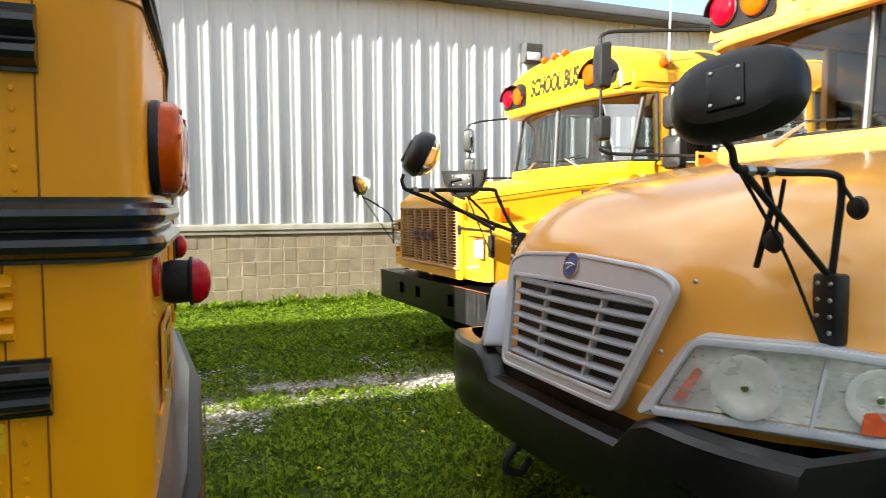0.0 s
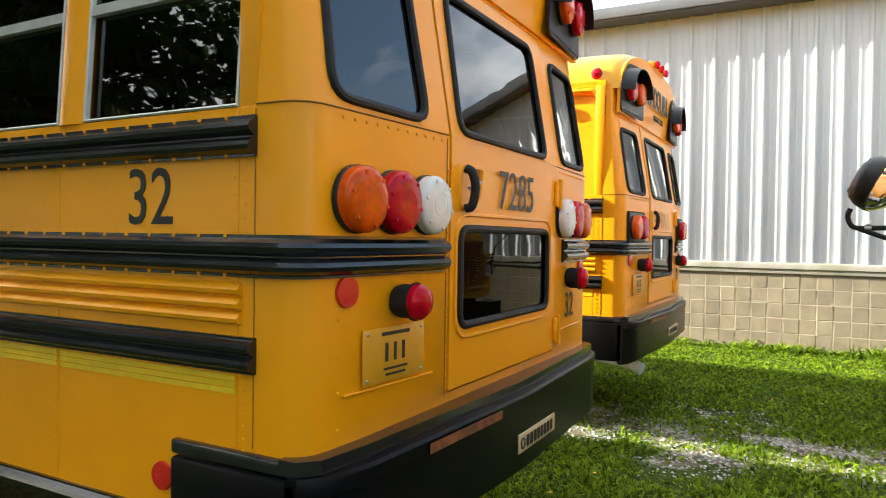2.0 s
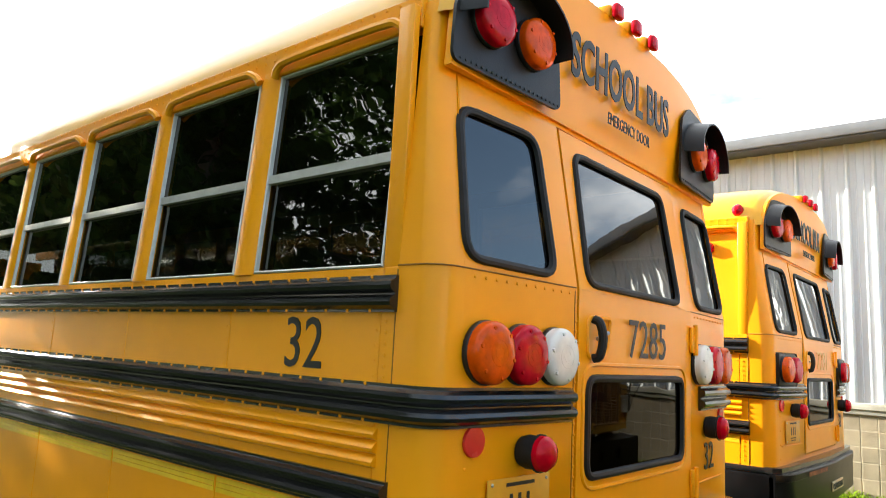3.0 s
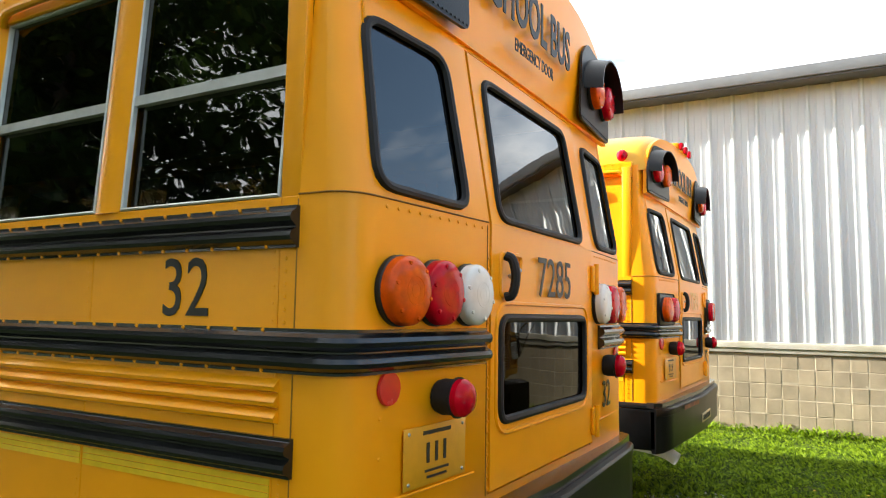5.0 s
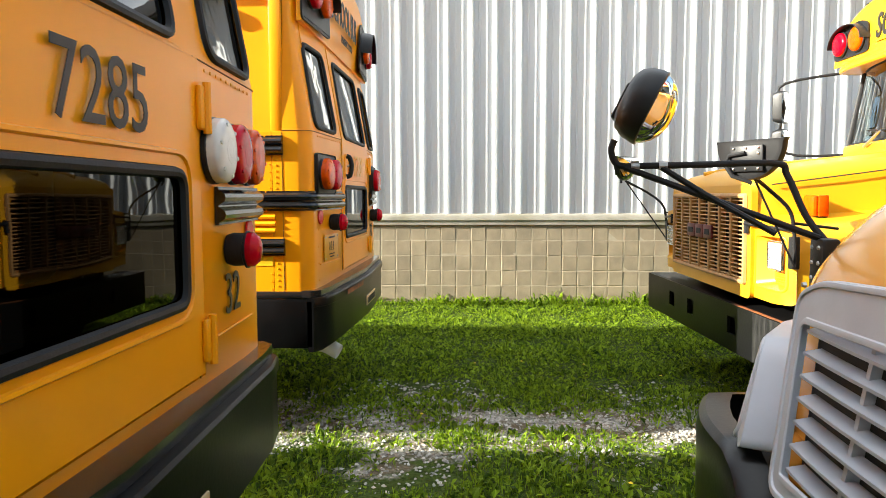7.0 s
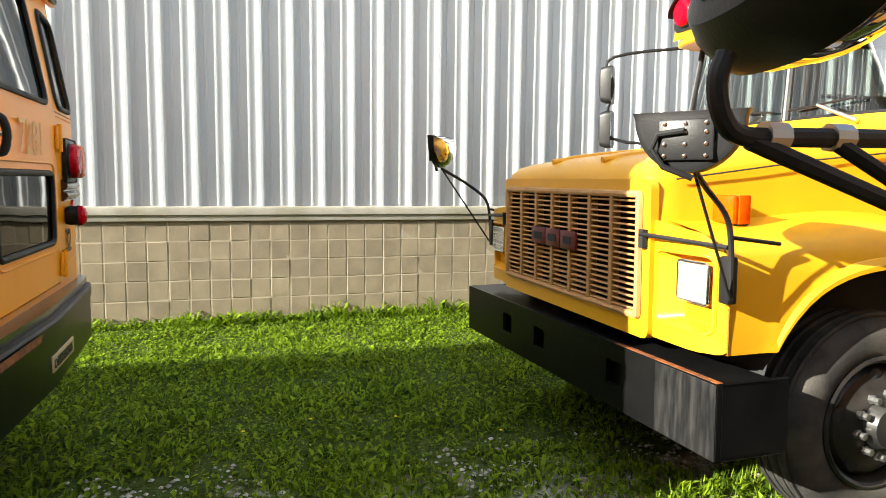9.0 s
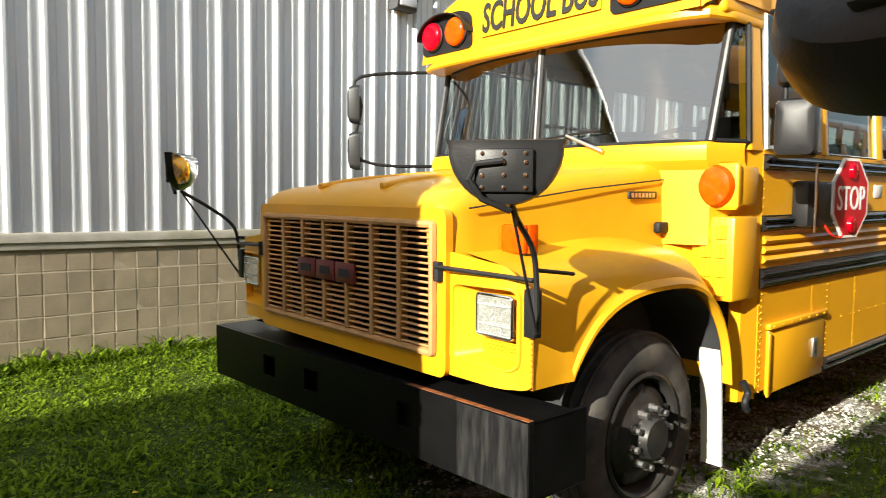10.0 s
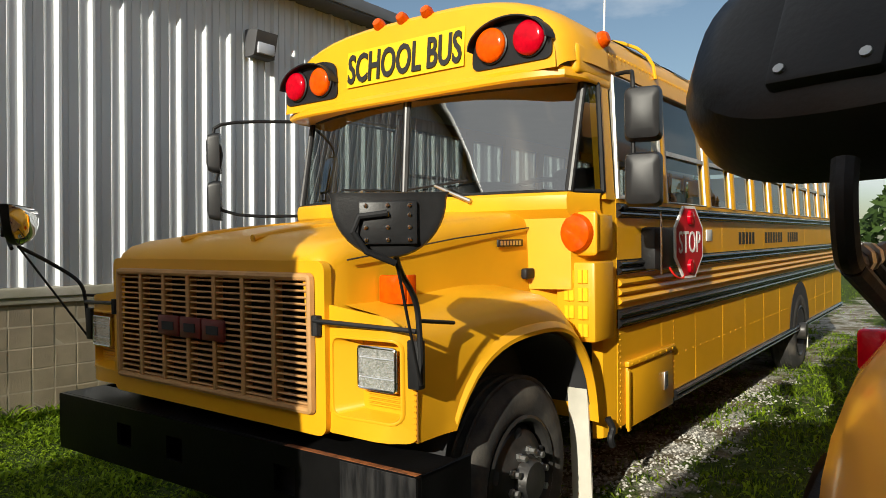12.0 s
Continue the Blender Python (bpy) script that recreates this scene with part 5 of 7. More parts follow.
        part("recess_rim", frame_ring([(a_, b_) for a_, b_ in ho], -0.014, lambda u, v, w: bent(u, v, 0) - Vector((w, 0, 0)), 0.006), P, fp)
        rec = bmesh.new()
        inner = [(s * 0.935 + (a - s * 0.845) * 0.70, 0.965 + (b - 0.945) * 0.93) for a, b in ho]
        loft([[bent(a, b, 0.001) for a, b in ho], [(0.150, a, b) for a, b in inner]], rec, True, False)
        rec.faces.new([rec.verts.new((0.150, a, b)) for a, b in inner])
        part("headlamp_recess", rec, P, fp)
        for q in range(5):
            part("recess_rib", box(0.138, 0.151, s * 0.97, s * 1.14, 0.985 + 0.015 * q, 0.993 + 0.015 * q, 0.002, 1), P, fp)
        lo = round_poly([(s * 0.955, 1.055), (s * 1.16, 1.055), (s * 1.16, 1.23), (s * 0.955, 1.23)], 0.02, 3)
        hl = part("headlamp", frame_ring(lo, 0.012, lambda u, v, w: Vector((0.10 - w, u, v)), 0.012), CHROME, fp, "rectangular headlamp")
        dish = loft([[(0.10, s * 1.06 + (a - s * 1.06) * k, 1.147 + (b - 1.147) * k) for a, b in lo] if i == 0 else [(0.10 + 0.03 * i, s * 1.06 + (a - s * 1.06) * k, 1.147 + (b - 1.147) * k) for a, b in lo] for i, k in enumerate((0.95, 0.7, 0.3))])
        part("reflector", dish, REFL_METAL, hl)
        hb = plate(lo, [], lambda u, v, w: Vector((0.096 - 0.012 * (1 - ((u - s * 1.06) / 0.1) ** 2) + w, u, v)), 0.0)
        part("headlamp_lens", hb, HEADLENS, hl)
        part("lens_line", tube([(0.090, s * 0.972, 1.185), (0.083, s * 1.06, 1.185), (0.090, s * 1.148, 1.185)], 0.0018, 5), GREYPLAST, hl)
        part("lens_line", tube([(0.090, s * 0.972, 1.108), (0.083, s * 1.06, 1.108), (0.090, s * 1.148, 1.108)], 0.0018, 5), GREYPLAST, hl)
        bt = part("turn_lamp", box(0.375, 0.44, s * 0.84, s * 0.975, 1.355, 1.485, 0.012), PLASTIC, bus)
        part("lens", box(0.345, 0.38, s * 0.842, s * 0.98, 1.365, 1.49, 0.014), LENS_AMBER, bt, "amber turn lamp lens")
        part("turn_lamp_lens_side", box(0.375, 0.435, s * 0.97, s * 0.985, 1.365, 1.49, 0.006), LENS_AMBER, bt)
        # flap and wheel
        part("mud_flap", loft([[(1.70 + 0.02 * k, s * 1.06, z), (1.70 + 0.02 * k, s * 1.18, z), (1.715 + 0.02 * k, s * 1.18, z), (1.715 + 0.02 * k, s * 1.06, z)] for z, k in ((0.14, 1.5), (0.5, 0.3), (0.75, -1), (0.98, -3))]), MUDFLAP, bus, "pale dusty mud flap")
        wheel(bus, 1.02, s * 1.02, 0.475, s, True, 0.48)
        wheel(bus, 7.5, s * 1.09, 0.475, s, False, 0.48)
        # no opening is cut: a near-black sheet paints the shade round the wheel
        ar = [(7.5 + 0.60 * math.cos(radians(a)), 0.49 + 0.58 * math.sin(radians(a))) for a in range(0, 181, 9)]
        part("wheel_arch", plate(ar, [], lambda u, v, w: Vector((u, s * (HW + 0.006 + w), v)), 0.004), DARKIN, bus, "flat dark sheet painted as the shaded wheel opening")
        part("mud_flap", loft([[(8.12, s * 0.80, z), (8.12, s * 1.20, z), (8.135, s * 1.20, z), (8.135, s * 0.80, z)] for z in (0.18, 0.5, 1.0)]), MUDFLAP, bus, "pale dusty mud flap")
        # cowl side with lamp and vent
        cw = part("cowl_side", loft([[(1.585, s * 0.855, z), (1.62, s * 0.91, z), (1.70, s * 0.985, z), (1.82, s * 1.10, z), (1.89, s * 1.18, z), (2.03, s * (HW - 0.004), z)] for z in (1.06, 1.3, 1.6, 1.80, 1.90)], None, False, False), P, bus, "yellow cowl side panel")
        part("cowl_post", loft([[(1.85, s * 1.13, z), (1.89, s * 1.18, z), (2.03, s * (HW - 0.004), z)] for z in (0.47, 0.8, 1.062)], None, False, False), P, cw)
        tl = part("large_turn_lamp", box(1.70, 1.93, s * 1.0, s * 1.235, 1.56, 1.77, 0.014), P, cw, "yellow lamp box")
        mm = at(1.692, s * 1.115, 1.665) @ Matrix.Rotation(radians(-90), 4, "Y")
        part("lens_base", box(1.684, 1.702, s * 0.985, s * 1.245, 1.54, 1.79, 0.02, 3), P, tl, "yellow square lamp plate")
        part("lens", lathe([(0.112, 0.004), (0.112, 0.03), (0.10, 0.05), (0.06, 0.064), (0, 0.069)], mm, 30), LENS_AMBER, tl, "round amber lens")
        vb = part("heater_vent", box(1.665, 1.93, s * 1.0, s * 1.24, 1.055, 1.505, 0.018), P, cw, "yellow vent box with slots")
        for a in range(2):
            for q in range(4):
                part("vent_slot", box(1.655, 1.663, s * (1.055 + 0.085 * a), s * (1.115 + 0.085 * a), 1.085 + 0.10 * q, 1.16 + 0.10 * q, 0.003, 1), STRIPE, vb)
                part("vent_bar", box(1.648, 1.654, s * (1.082 + 0.085 * a), s * (1.088 + 0.085 * a), 1.085 + 0.10 * q, 1.16 + 0.10 * q), P, vb)
        flank(bus, s, 2.03, 10.9, 3.80, 0.73, 9, P, GLASS, 0.50)
        part("window_pillar", loft([[(2.80, s * (tumble(z) - 0.05), z), (2.92, s * (tumble(z) - 0.05), z), (2.92, s * tumble(z), z), (2.89, s * (tumble(z) + 0.014), z), (2.83, s * (tumble(z) + 0.014), z), (2.80, s * tumble(z), z)] for z in (1.866, 2.25, 2.70)]), P, bus)
        bus_window(bus, 2.92, 3.80, 0, s, GLASS)
        part("rivet_line", rivets([(3.1 + 0.17 * q, s * HW, 0.80) for q in range(42) if abs(3.1 + 0.17 * q - 7.5) > 0.65], (0, s, 0), 0.007, 0.005), P, bus)
        # driver's window
        part("door_glass", plate([(2.05, 1.88), (2.78, 1.88), (2.78, 2.6), (2.05, 2.6)], [], lambda u, v, w: Vector((u, s * (HW - 0.02), v)), 0.0), GLASS, bus)
        part("door_frame", tube([(2.06, s * HW, 1.88), (2.78, s * HW, 1.88), (2.78, s * (HW - 0.04), 2.6), (2.06, s * (HW - 0.04), 2.6)], 0.018, 6, closed=True), ALU, bus)
    # front bumper
    bo = round_poly([(-1.30, 0.475), (1.30, 0.475), (1.30, 0.785), (-1.30, 0.785)], 0.012, 2)
    holes = [[(y0, 0.585), (y0 + 0.13, 0.585), (y0 + 0.13, 0.70), (y0, 0.70)] for y0 in (0.56, 0.12, -0.66)]
    bm = plate(bo, holes, lambda u, v, w: Vector((w, u, v)), 0.02)
    box(0.02, 0.26, -1.30, 1.30, 0.765, 0.785, 0.004, 1, bm)
    box(0.02, 0.26, -1.30, 1.30, 0.475, 0.495, 0.004, 1, bm)
    for s in (-1, 1):
        box(0.02, 0.34, s * 1.282, s * 1.30, 0.475, 0.785, 0.004, 1, bm)
    for v in bm.verts:
        v.co.x -= 0.03 * v.co.y
    part("front_bumper", bm, BUMPER, bus, "scuffed black channel bumper")
    part("chassis", box(0.26, 10.6, -0.45, 0.45, 0.45, 0.72), DARKIN, bus)
    ep = box(-0.005, -0.001, -1.296, -0.92, 0.48, 0.78, 0.0015, 1)
    for v in ep.verts:
        v.co.x -= 0.03 * v.co.y
    part("bumper_end_plate", ep, SCUFFED, bus, "scratched and scuffed bumper end")
    er = box(0.0, 0.03, -1.295, -0.60, 0.7855, 0.788, 0.001, 1)
    for v in er.verts:
        v.co.x -= 0.03 * v.co.y
    part("rusty_edge", er, RUST, bus, "rust along the bumper edge")
    part("bumper_inside", box(0.1, 0.24, -1.2, 1.2, 0.50, 0.74), DARKIN, bus)
    bus_front(bus, 1.52, P, GLASS_SCREEN)
    # baggage hatch, latch, lettering bars
    ht = part("hatch_door", box(2.15, 2.95, -HW - 0.014, -HW + 0.005, 0.47, 0.845, 0.008), P, bus, "yellow hatch door")
    part("hatch_hinge", box(2.13, 2.97, -HW - 0.03, -HW, 0.85, 0.885, 0.008), P, ht)
    part("rivet_line", rivets([(2.18 + 0.12 * q, -HW - 0.03, 0.868) for q in range(7)], (0, -1, 0), 0.008, 0.005), P, ht)
    part("hatch_edge", box(2.13, 2.165, -HW - 0.028, -HW - 0.012, 0.46, 0.83, 0.006), P, ht)
    part("rivet_line", rivets([(2.07, -HW, 0.50 + 0.035 * q) for q in range(17)] + [(3.01, -HW, 0.60 + 0.04 * q) for q in range(12)], (0, -1, 0), 0.007, 0.005), P, bus)
    part("hatch_latch", box(2.76, 2.83, -HW - 0.024, -HW - 0.012, 0.60, 0.72, 0.004), STEEL, ht)
    part("hatch_latch_recess", box(2.78, 2.81, -HW - 0.026, -HW - 0.0241, 0.62, 0.70), DARKIN, ht)
    for x0, n in ((4.75, 5), (5.75, 7), (6.85, 5)):
        for q in range(n):
            part("side_mark", box(x0 + 0.12 * q, x0 + 0.12 * q + 0.085, -HW - 0.003, -HW - 0.001, 1.56, 1.67), INK, bus)
    part("side_plaque", box(3.78, 3.93, -HW - 0.006, -HW, 1.60, 1.69, 0.002), WHITE, bus)
    part("scissor_hook", tube(smooth_path([(1.86, -HW - 0.01, 0.60), (1.88, -HW - 0.03, 0.54), (1.85, -HW - 0.03, 0.49), (1.88, -HW - 0.03, 0.44)], 5), 0.02, 8), RUBBER, bus)
    # stop arm
    sa = part("stop_arm", box(2.40, 2.78, -HW - 0.10, -HW, 1.43, 1.70, 0.02), PLASTIC, bus, "black stop arm box")
    part("stop_arm_rod", tube([(2.47, -HW - 0.11, 1.40), (2.47, -HW - 0.11, 1.80)], 0.008, 6), CHROME, sa)
    SX, SZ = 2.93, 1.60
    oc = [(SX + 0.25 * math.cos(radians(22.5 + 45 * k)), SZ + 0.265 * math.sin(radians(22.5 + 45 * k))) for k in range(8)]

    def sput(u, v, w):
        return Vector((SX + (u - SX) * 0.996, -HW - 0.13 - (u - SX) * 0.085 - w, v))
    ss = part("stop_sign", plate(oc, [], sput, 0.012), WHITE, sa, "red octagonal stop sign")
    part("stop_face", plate([(SX + (a - SX) * 0.93, SZ + (b - SZ) * 0.93) for a, b in oc], [], lambda u, v, w: sput(u, v, 0.0135), 0.0), STOPRED, ss)
    lettering("stop_lettering", "STOP", 0.12, at(SX, -HW - 0.1455, SZ) @ Matrix.Rotation(radians(-4.9), 4, "Z") @ FACE_NY, ss, WHITE, 0.36, 0.003, 1.0, 0.0, 0.15)
    for z in (SZ + 0.165, SZ - 0.165):
        part("stop_lamp", lathe([(0, 0), (0.052, 0), (0.046, 0.02), (0, 0.028)], at(SX, -HW - 0.143, z) @ Matrix.Rotation(radians(90), 4, "X"), 16), LENS_RED, ss)
    part("cable", tube(smooth_path([(2.66, -HW - 0.08, 1.46), (2.70, -HW - 0.12, 1.38), (2.82, -HW - 0.13, 1.36), (2.86, -HW - 0.13, 1.42)], 6), 0.007, 6), REFLECTOR, sa)
    # roof and interior
    part("roof", loft([[(xx, yy, zz) for yy, zz in roof_arc(1.185, 2.62, 0.455, 22)] for xx in (2.0, 10.9)], None, False, False), P, bus, "yellow roof")
    for x0, x1 in ((2.55, 3.15), (3.45, 3.85), (4.6, 5.1)):
        ra = roof_arc(1.19, 2.62, 0.461, 44)[31:38]
        part("roof_mark", loft([[(xx, yy, zz + 0.003) for yy, zz in ra] for xx in (x0, x1)], None, False, False), INK, bus, "faded black roof mark")
    for xx in (2.75, 4.35, 5.95, 7.55, 9.15):
        part("roof_bow", tube([(xx, yy, zz + 0.002) for yy, zz in roof_arc(1.19, 2.70, 0.38, 16)], 0.012, 6), P, bus)
    part("rear_wall", box(10.9, 10.92, -HW, HW, 0.5, 2.65), P, bus)
    part("floor_pan", box(1.9, 10.9, -HW + 0.03, HW - 0.03, 0.85, 0.95), DARKIN, bus)
    part("headliner", box(2.0, 10.9, -1.05, 1.05, 2.72, 2.74), HEADLINER, bus)
    part("dashboard", box(1.72, 2.05, -1.0, 1.0, 1.2, 1.90, 0.06), DARKIN, bus)
    part("steering_wheel", tube([(2.12 + 0.12 * math.cos(a), -0.6 + 0.23 * math.sin(a), 1.93 + 0.1 * math.cos(a)) for a in [2 * math.pi * k / 24 for k in range(24)]], 0.016, 8, closed=True), DARKIN, bus)
    part("dash_hump", lathe([(0.32, 0), (0.28, 0.1), (0.15, 0.14), (0, 0.15)], at(1.95, -0.35, 1.86), 20), DARKIN, bus)
    for q in range(9):
        for s in (-1, 1):
            part("bench_seat", box(3.5 + 0.8 * q, 3.6 + 0.8 * q, s * 0.25, s * 1.12, 1.2, 1.98, 0.05, 3), SEAT, bus)
    part("driver_seat", box(2.75, 2.9, -0.85, -0.38, 1.2, 2.15, 0.06, 3), SEAT, bus)
    part("antenna", tube([(2.05, -1.13, 2.72), (2.07, -1.15, 3.6)], 0.006, 6), WHITE, bus, "white whip aerial")
    # crossing mirrors on arms
    for s in (-1, 1):
        br = part("mirror_bracket", box(0.10, 0.145, s * 1.205, s * 1.262, 1.08, 1.265, 0.008), PLASTIC, bus, "black mirror bracket")
        tip = Vector((-0.17, s * 1.39, 1.60)) if s < 0 else Vector((-0.27, s * 1.22, 1.63))
        part("mirror_arm", tube(smooth_path([(0.115, s * 1.262, 1.10), (0.105, s * 1.265, 1.30), (0.07, s * 1.275, 1.42), (-0.06, s * 1.32, 1.53), tip], 6), 0.011, 8), RUBBER, br)
        part("mirror_stay", tube([(0.02, s * 0.79, 1.32), (0.10, s * 1.255, 1.30)], 0.010, 8), PLASTIC, br)
        part("mirror_stay", tube([(0.105, s * 1.265, 1.34), (0.36, s * 1.235, 1.305)], 0.008, 8), RUBBER, br)
        part("mirror_stay", tube([tip, (0.11, s * 1.265, 1.10)], 0.006, 6), RUBBER, br)
        part("stay_bolt", tube([(0.035, s * 0.79, 1.26), (0.035, s * 0.79, 1.34)], 0.022, 8), RUBBER, br)
        # half-round mirror hung on the arm
        mo = [(0.19 * math.cos(a), 0.195 * math.sin(a)) for a in [math.pi + math.pi * k / 20 for k in range(21)]]
        mo = [(-0.20, 0.02)] + mo + [(0.20, 0.02)]
        if s < 0:
            mq = Matrix.Translation((-0.18, s * 1.375, 1.775)) @ Vector((-0.78, -0.62, 0.0)).to_track_quat("Z", "Y").to_matrix().to_4x4()
        else:
            mq = Matrix.Translation((-0.29, s * 1.19, 1.83)) @ Vector((-0.8, 0.6, 0.0)).to_track_quat("Z", "Y").to_matrix().to_4x4()
        mb = loft([[mq @ Vector((a * k, b * k, z)) for a, b in mo] for k, z in ((0.86, 0.03), (0.97, 0.022), (1.0, 0.0), (1.0, -0.02))])
        sh = part("mirror_shell", mb, PLASTIC, br, "black half-round mirror shell")
        pb = box(-0.095, 0.095, -0.15, -0.01, 0.03, 0.05, 0.008)
        for v in pb.verts:
            v.co = mq @ v.co
        mp_ = part("mounting_plate", pb, PLASTIC, sh)
        sc = bmesh.new()
        for a in (-0.07, 0.0, 0.07):
            for b in (-0.135, -0.095, -0.055, -0.025):
                lathe([(0.008, 0), (0.007, 0.005), (0, 0.006)], mq @ at(a, b, 0.05), 8, sc)
        part("screws", sc, CHROME, mp_)
        part("mirror_hook", tube([mq @ Vector(p) for p in ((0.02, -0.21, 0.02), (-0.07, -0.17, 0.06), (-0.11, -0.11, 0.065), (-0.09, -0.06, 0.06), (0.0, -0.05, 0.06))], 0.011, 8), RUBBER, mp_)
        part("mirror_glass", loft([[mq @ Vector((a * k, -0.08 + (b + 0.08) * k, z)) for a, b in mo] for k, z in ((0.97, -0.02), (0.8, -0.06), (0.5, -0.085), (0.05, -0.095))]), MIRROR, sh)
        # tall side mirrors on a loop
        fx, fy = (1.85, s * 1.39) if s < 0 else (1.32, s * 1.64)
        lp = part("side_mirror_loop", tube(smooth_path([(2.1, s * 1.19, 2.62), (2.02, s * 1.30, 2.60), (fx, fy, 2.53), (fx, fy, 2.3), (fx, fy, 1.88), (2.02, s * 1.30, 1.84), (2.12, s * 1.21, 1.80)], 5), 0.013, 8), RUBBER, bus, "black mirror loop")
        for z, hh in ((2.315, 0.15), (1.955, 0.15)):
            hd = bmesh.new()
            q = (Vector((1, 0.25, 0)) if s < 0 else Vector((0.75, -0.65, 0))).to_track_quat("Z", "Y").to_matrix().to_4x4()
            mq = Matrix.Translation((fx, fy + s * 0.06, z)) @ q
            rr = round_poly([(-0.10, -hh), (0.10, -hh), (0.10, hh), (-0.10, hh)], 0.04, 4)
            loft([[mq @ Vector((p[0] * k, p[1] * k, zz)) for p in rr] for k, zz in ((0.6, -0.07), (0.9, -0.055), (1.0, -0.01), (1.0, 0.03))], hd)
            sh = part("side_mirror", hd, PLASTIC, lp, "black side mirror housing")
            part("mirror_glass", loft([[mq @ Vector((p[0] * k, p[1] * k, 0.031)) for p in rr] for k in (0.95, 0.02)]), MIRROR, sh)
    return bus


slotted_bus(pose(2.427, 6.44, 0.0, 0, -0.85, 0.7))

# ---- bus with the sloping bonnet and silver grille ----
def sloping_bus(m):
    """Local x is world x, local y is measured from the middle of the bus."""
    P = ORANGE
    bus = thing("school_bus", "orange-yellow school bus with a sloping bonnet and silver grille", "school bus", m, "parked school buses")
    st = [(1.615, 0.46, 0.86), (1.635, 0.56, 0.98), (1.66, 0.655, 1.11), (1.685, 0.72, 1.21), (1.705, 0.775, 1.285), (1.735, 0.83, 1.345), (1.785, 0.91, 1.405), (1.855, 0.975, 1.46), (1.945, 1.06, 1.52), (2.06, 1.13, 1.575), (2.25, 1.20, 1.635), (2.55, 1.22, 1.70), (2.95, 1.215, 1.765), (3.35, 1.20, 1.81)]
    secs = []
    for x, w, zt in st:
        zb = 0.76
        row = []
        n = 28
        for k in range(n + 1):
            a = math.pi * k / n
            c, s_ = math.cos(a), math.sin(a)
            e1, e2 = 0.42, 0.62
            z = zb + (zt - zb) * abs(s_) ** e2
            flare = 0.10 * math.exp(-((x - 2.35) / 0.42) ** 2) * min(1, max(0, (1.55 - z) / 0.22)) * abs(c)
            row.append((x, math.copysign(w * abs(c) ** e1 + flare, c), z))
        secs.append(row)
    hood = part("bonnet", loft(secs, None, False, False), P, bus, "glossy orange-yellow sloping bonnet")
    part("nose_fill", box(1.60, 1.66, -0.62, 0.62, 0.70, 0.86, 0.02), P, hood)

    # grille
    def gp(u, v, w):
        return Vector((1.522 + 0.245 * (v - 0.77) + 0.10 * u * u - w, u, v))
    go = round_poly([(-0.455, 0.755), (0.455, 0.755), (0.625, 1.235), (0.50, 1.285), (0.0, 1.315), (-0.50, 1.285), (-0.625, 1.235)], [0.05, 0.05, 0.06, 0.1, 0.2, 0.1, 0.06], 5)
    gi = round_poly([(-0.415, 0.80), (0.415, 0.80), (0.545, 1.15), (0.52, 1.18), (0.0, 1.195), (-0.52, 1.18), (-0.545, 1.15)], [0.02, 0.02, 0.03, 0.03, 0.1, 0.03, 0.03], 4)
    gr = part("grille", plate(go, [gi], gp, 0.022), GREYPLAST, bus, "silver-grey grille surround")
    part("grille_edge", frame_ring(go, 0.018, lambda u, v, w: gp(u, v, w + 0.021), 0.008), GREYPLAST, gr)
    part("grille_inner_edge", frame_ring([(a * 1.02, 0.99 + (b - 0.99) * 1.03) for a, b in gi], 0.02, lambda u, v, w: gp(u, v, w + 0.0215), 0.006), GREYPLAST, gr)
    part("grille_back", plate(gi, [], lambda u, v, w: gp(u, v, -0.03), 0.0), DARKIN, gr)
    for q in range(7):
        z = 0.815 + 0.054 * q
        hw = 0.405 + 0.13 * (z - 0.80) / 0.38
        lb = bmesh.new()
        loft([[gp(u, z + dz, w) for dz, w in ((-0.008, -0.03), (0.006, 0.012), (0.014, 0.014), (0.022, -0.03))] for u in [(-hw + 2 * hw * k / 8) for k in range(9)]], lb)
        part("grille_bar", lb, GREYPLAST, gr)
    for u in (-0.2, 0.2):
        part("grille_strut", loft([[gp(u * k + d, z, w) for d, w in ((-0.008, -0.04), (0.008, -0.04), (0.008, -0.008), (-0.008, -0.008))] for z, k in ((0.80, 0.9), (1.185, 1.1))]), GREYPLAST, gr)
    lm = Matrix.Translation(gp(0, 1.255, 0.023)) @ Vector((-1, 0, 0.24)).to_track_quat("Z", "Y").to_matrix().to_4x4()
    lo = part("emblem", lathe([(0, 0), (0.05, 0), (0.05, 0.006), (0, 0.008)], lm, 28), LOGOBLUE, gr, "round blue emblem")
    part("emblem_rim", lathe([(0.05, 0), (0.056, 0), (0.056, 0.008), (0.05, 0.008)], lm, 28), CHROME, lo)
    part("emblem_mark", tube([lm @ Vector(p) for p in ((-0.034, 0.004, 0.009), (0.0, 0.01, 0.009), (0.036, 0.004, 0.009), (0.004, -0.004, 0.009), (-0.02, -0.016, 0.009))], 0.005, 6), WHITE, lo)
    part("bolt", rivets([gp(u, z, -0.005) for u, z in ((-0.665, 1.25), (0.665, 1.25), (-0.58, 1.0), (0.58, 1.0))], (-1, 0, 0), 0.01, 0.012), STEEL, bus)

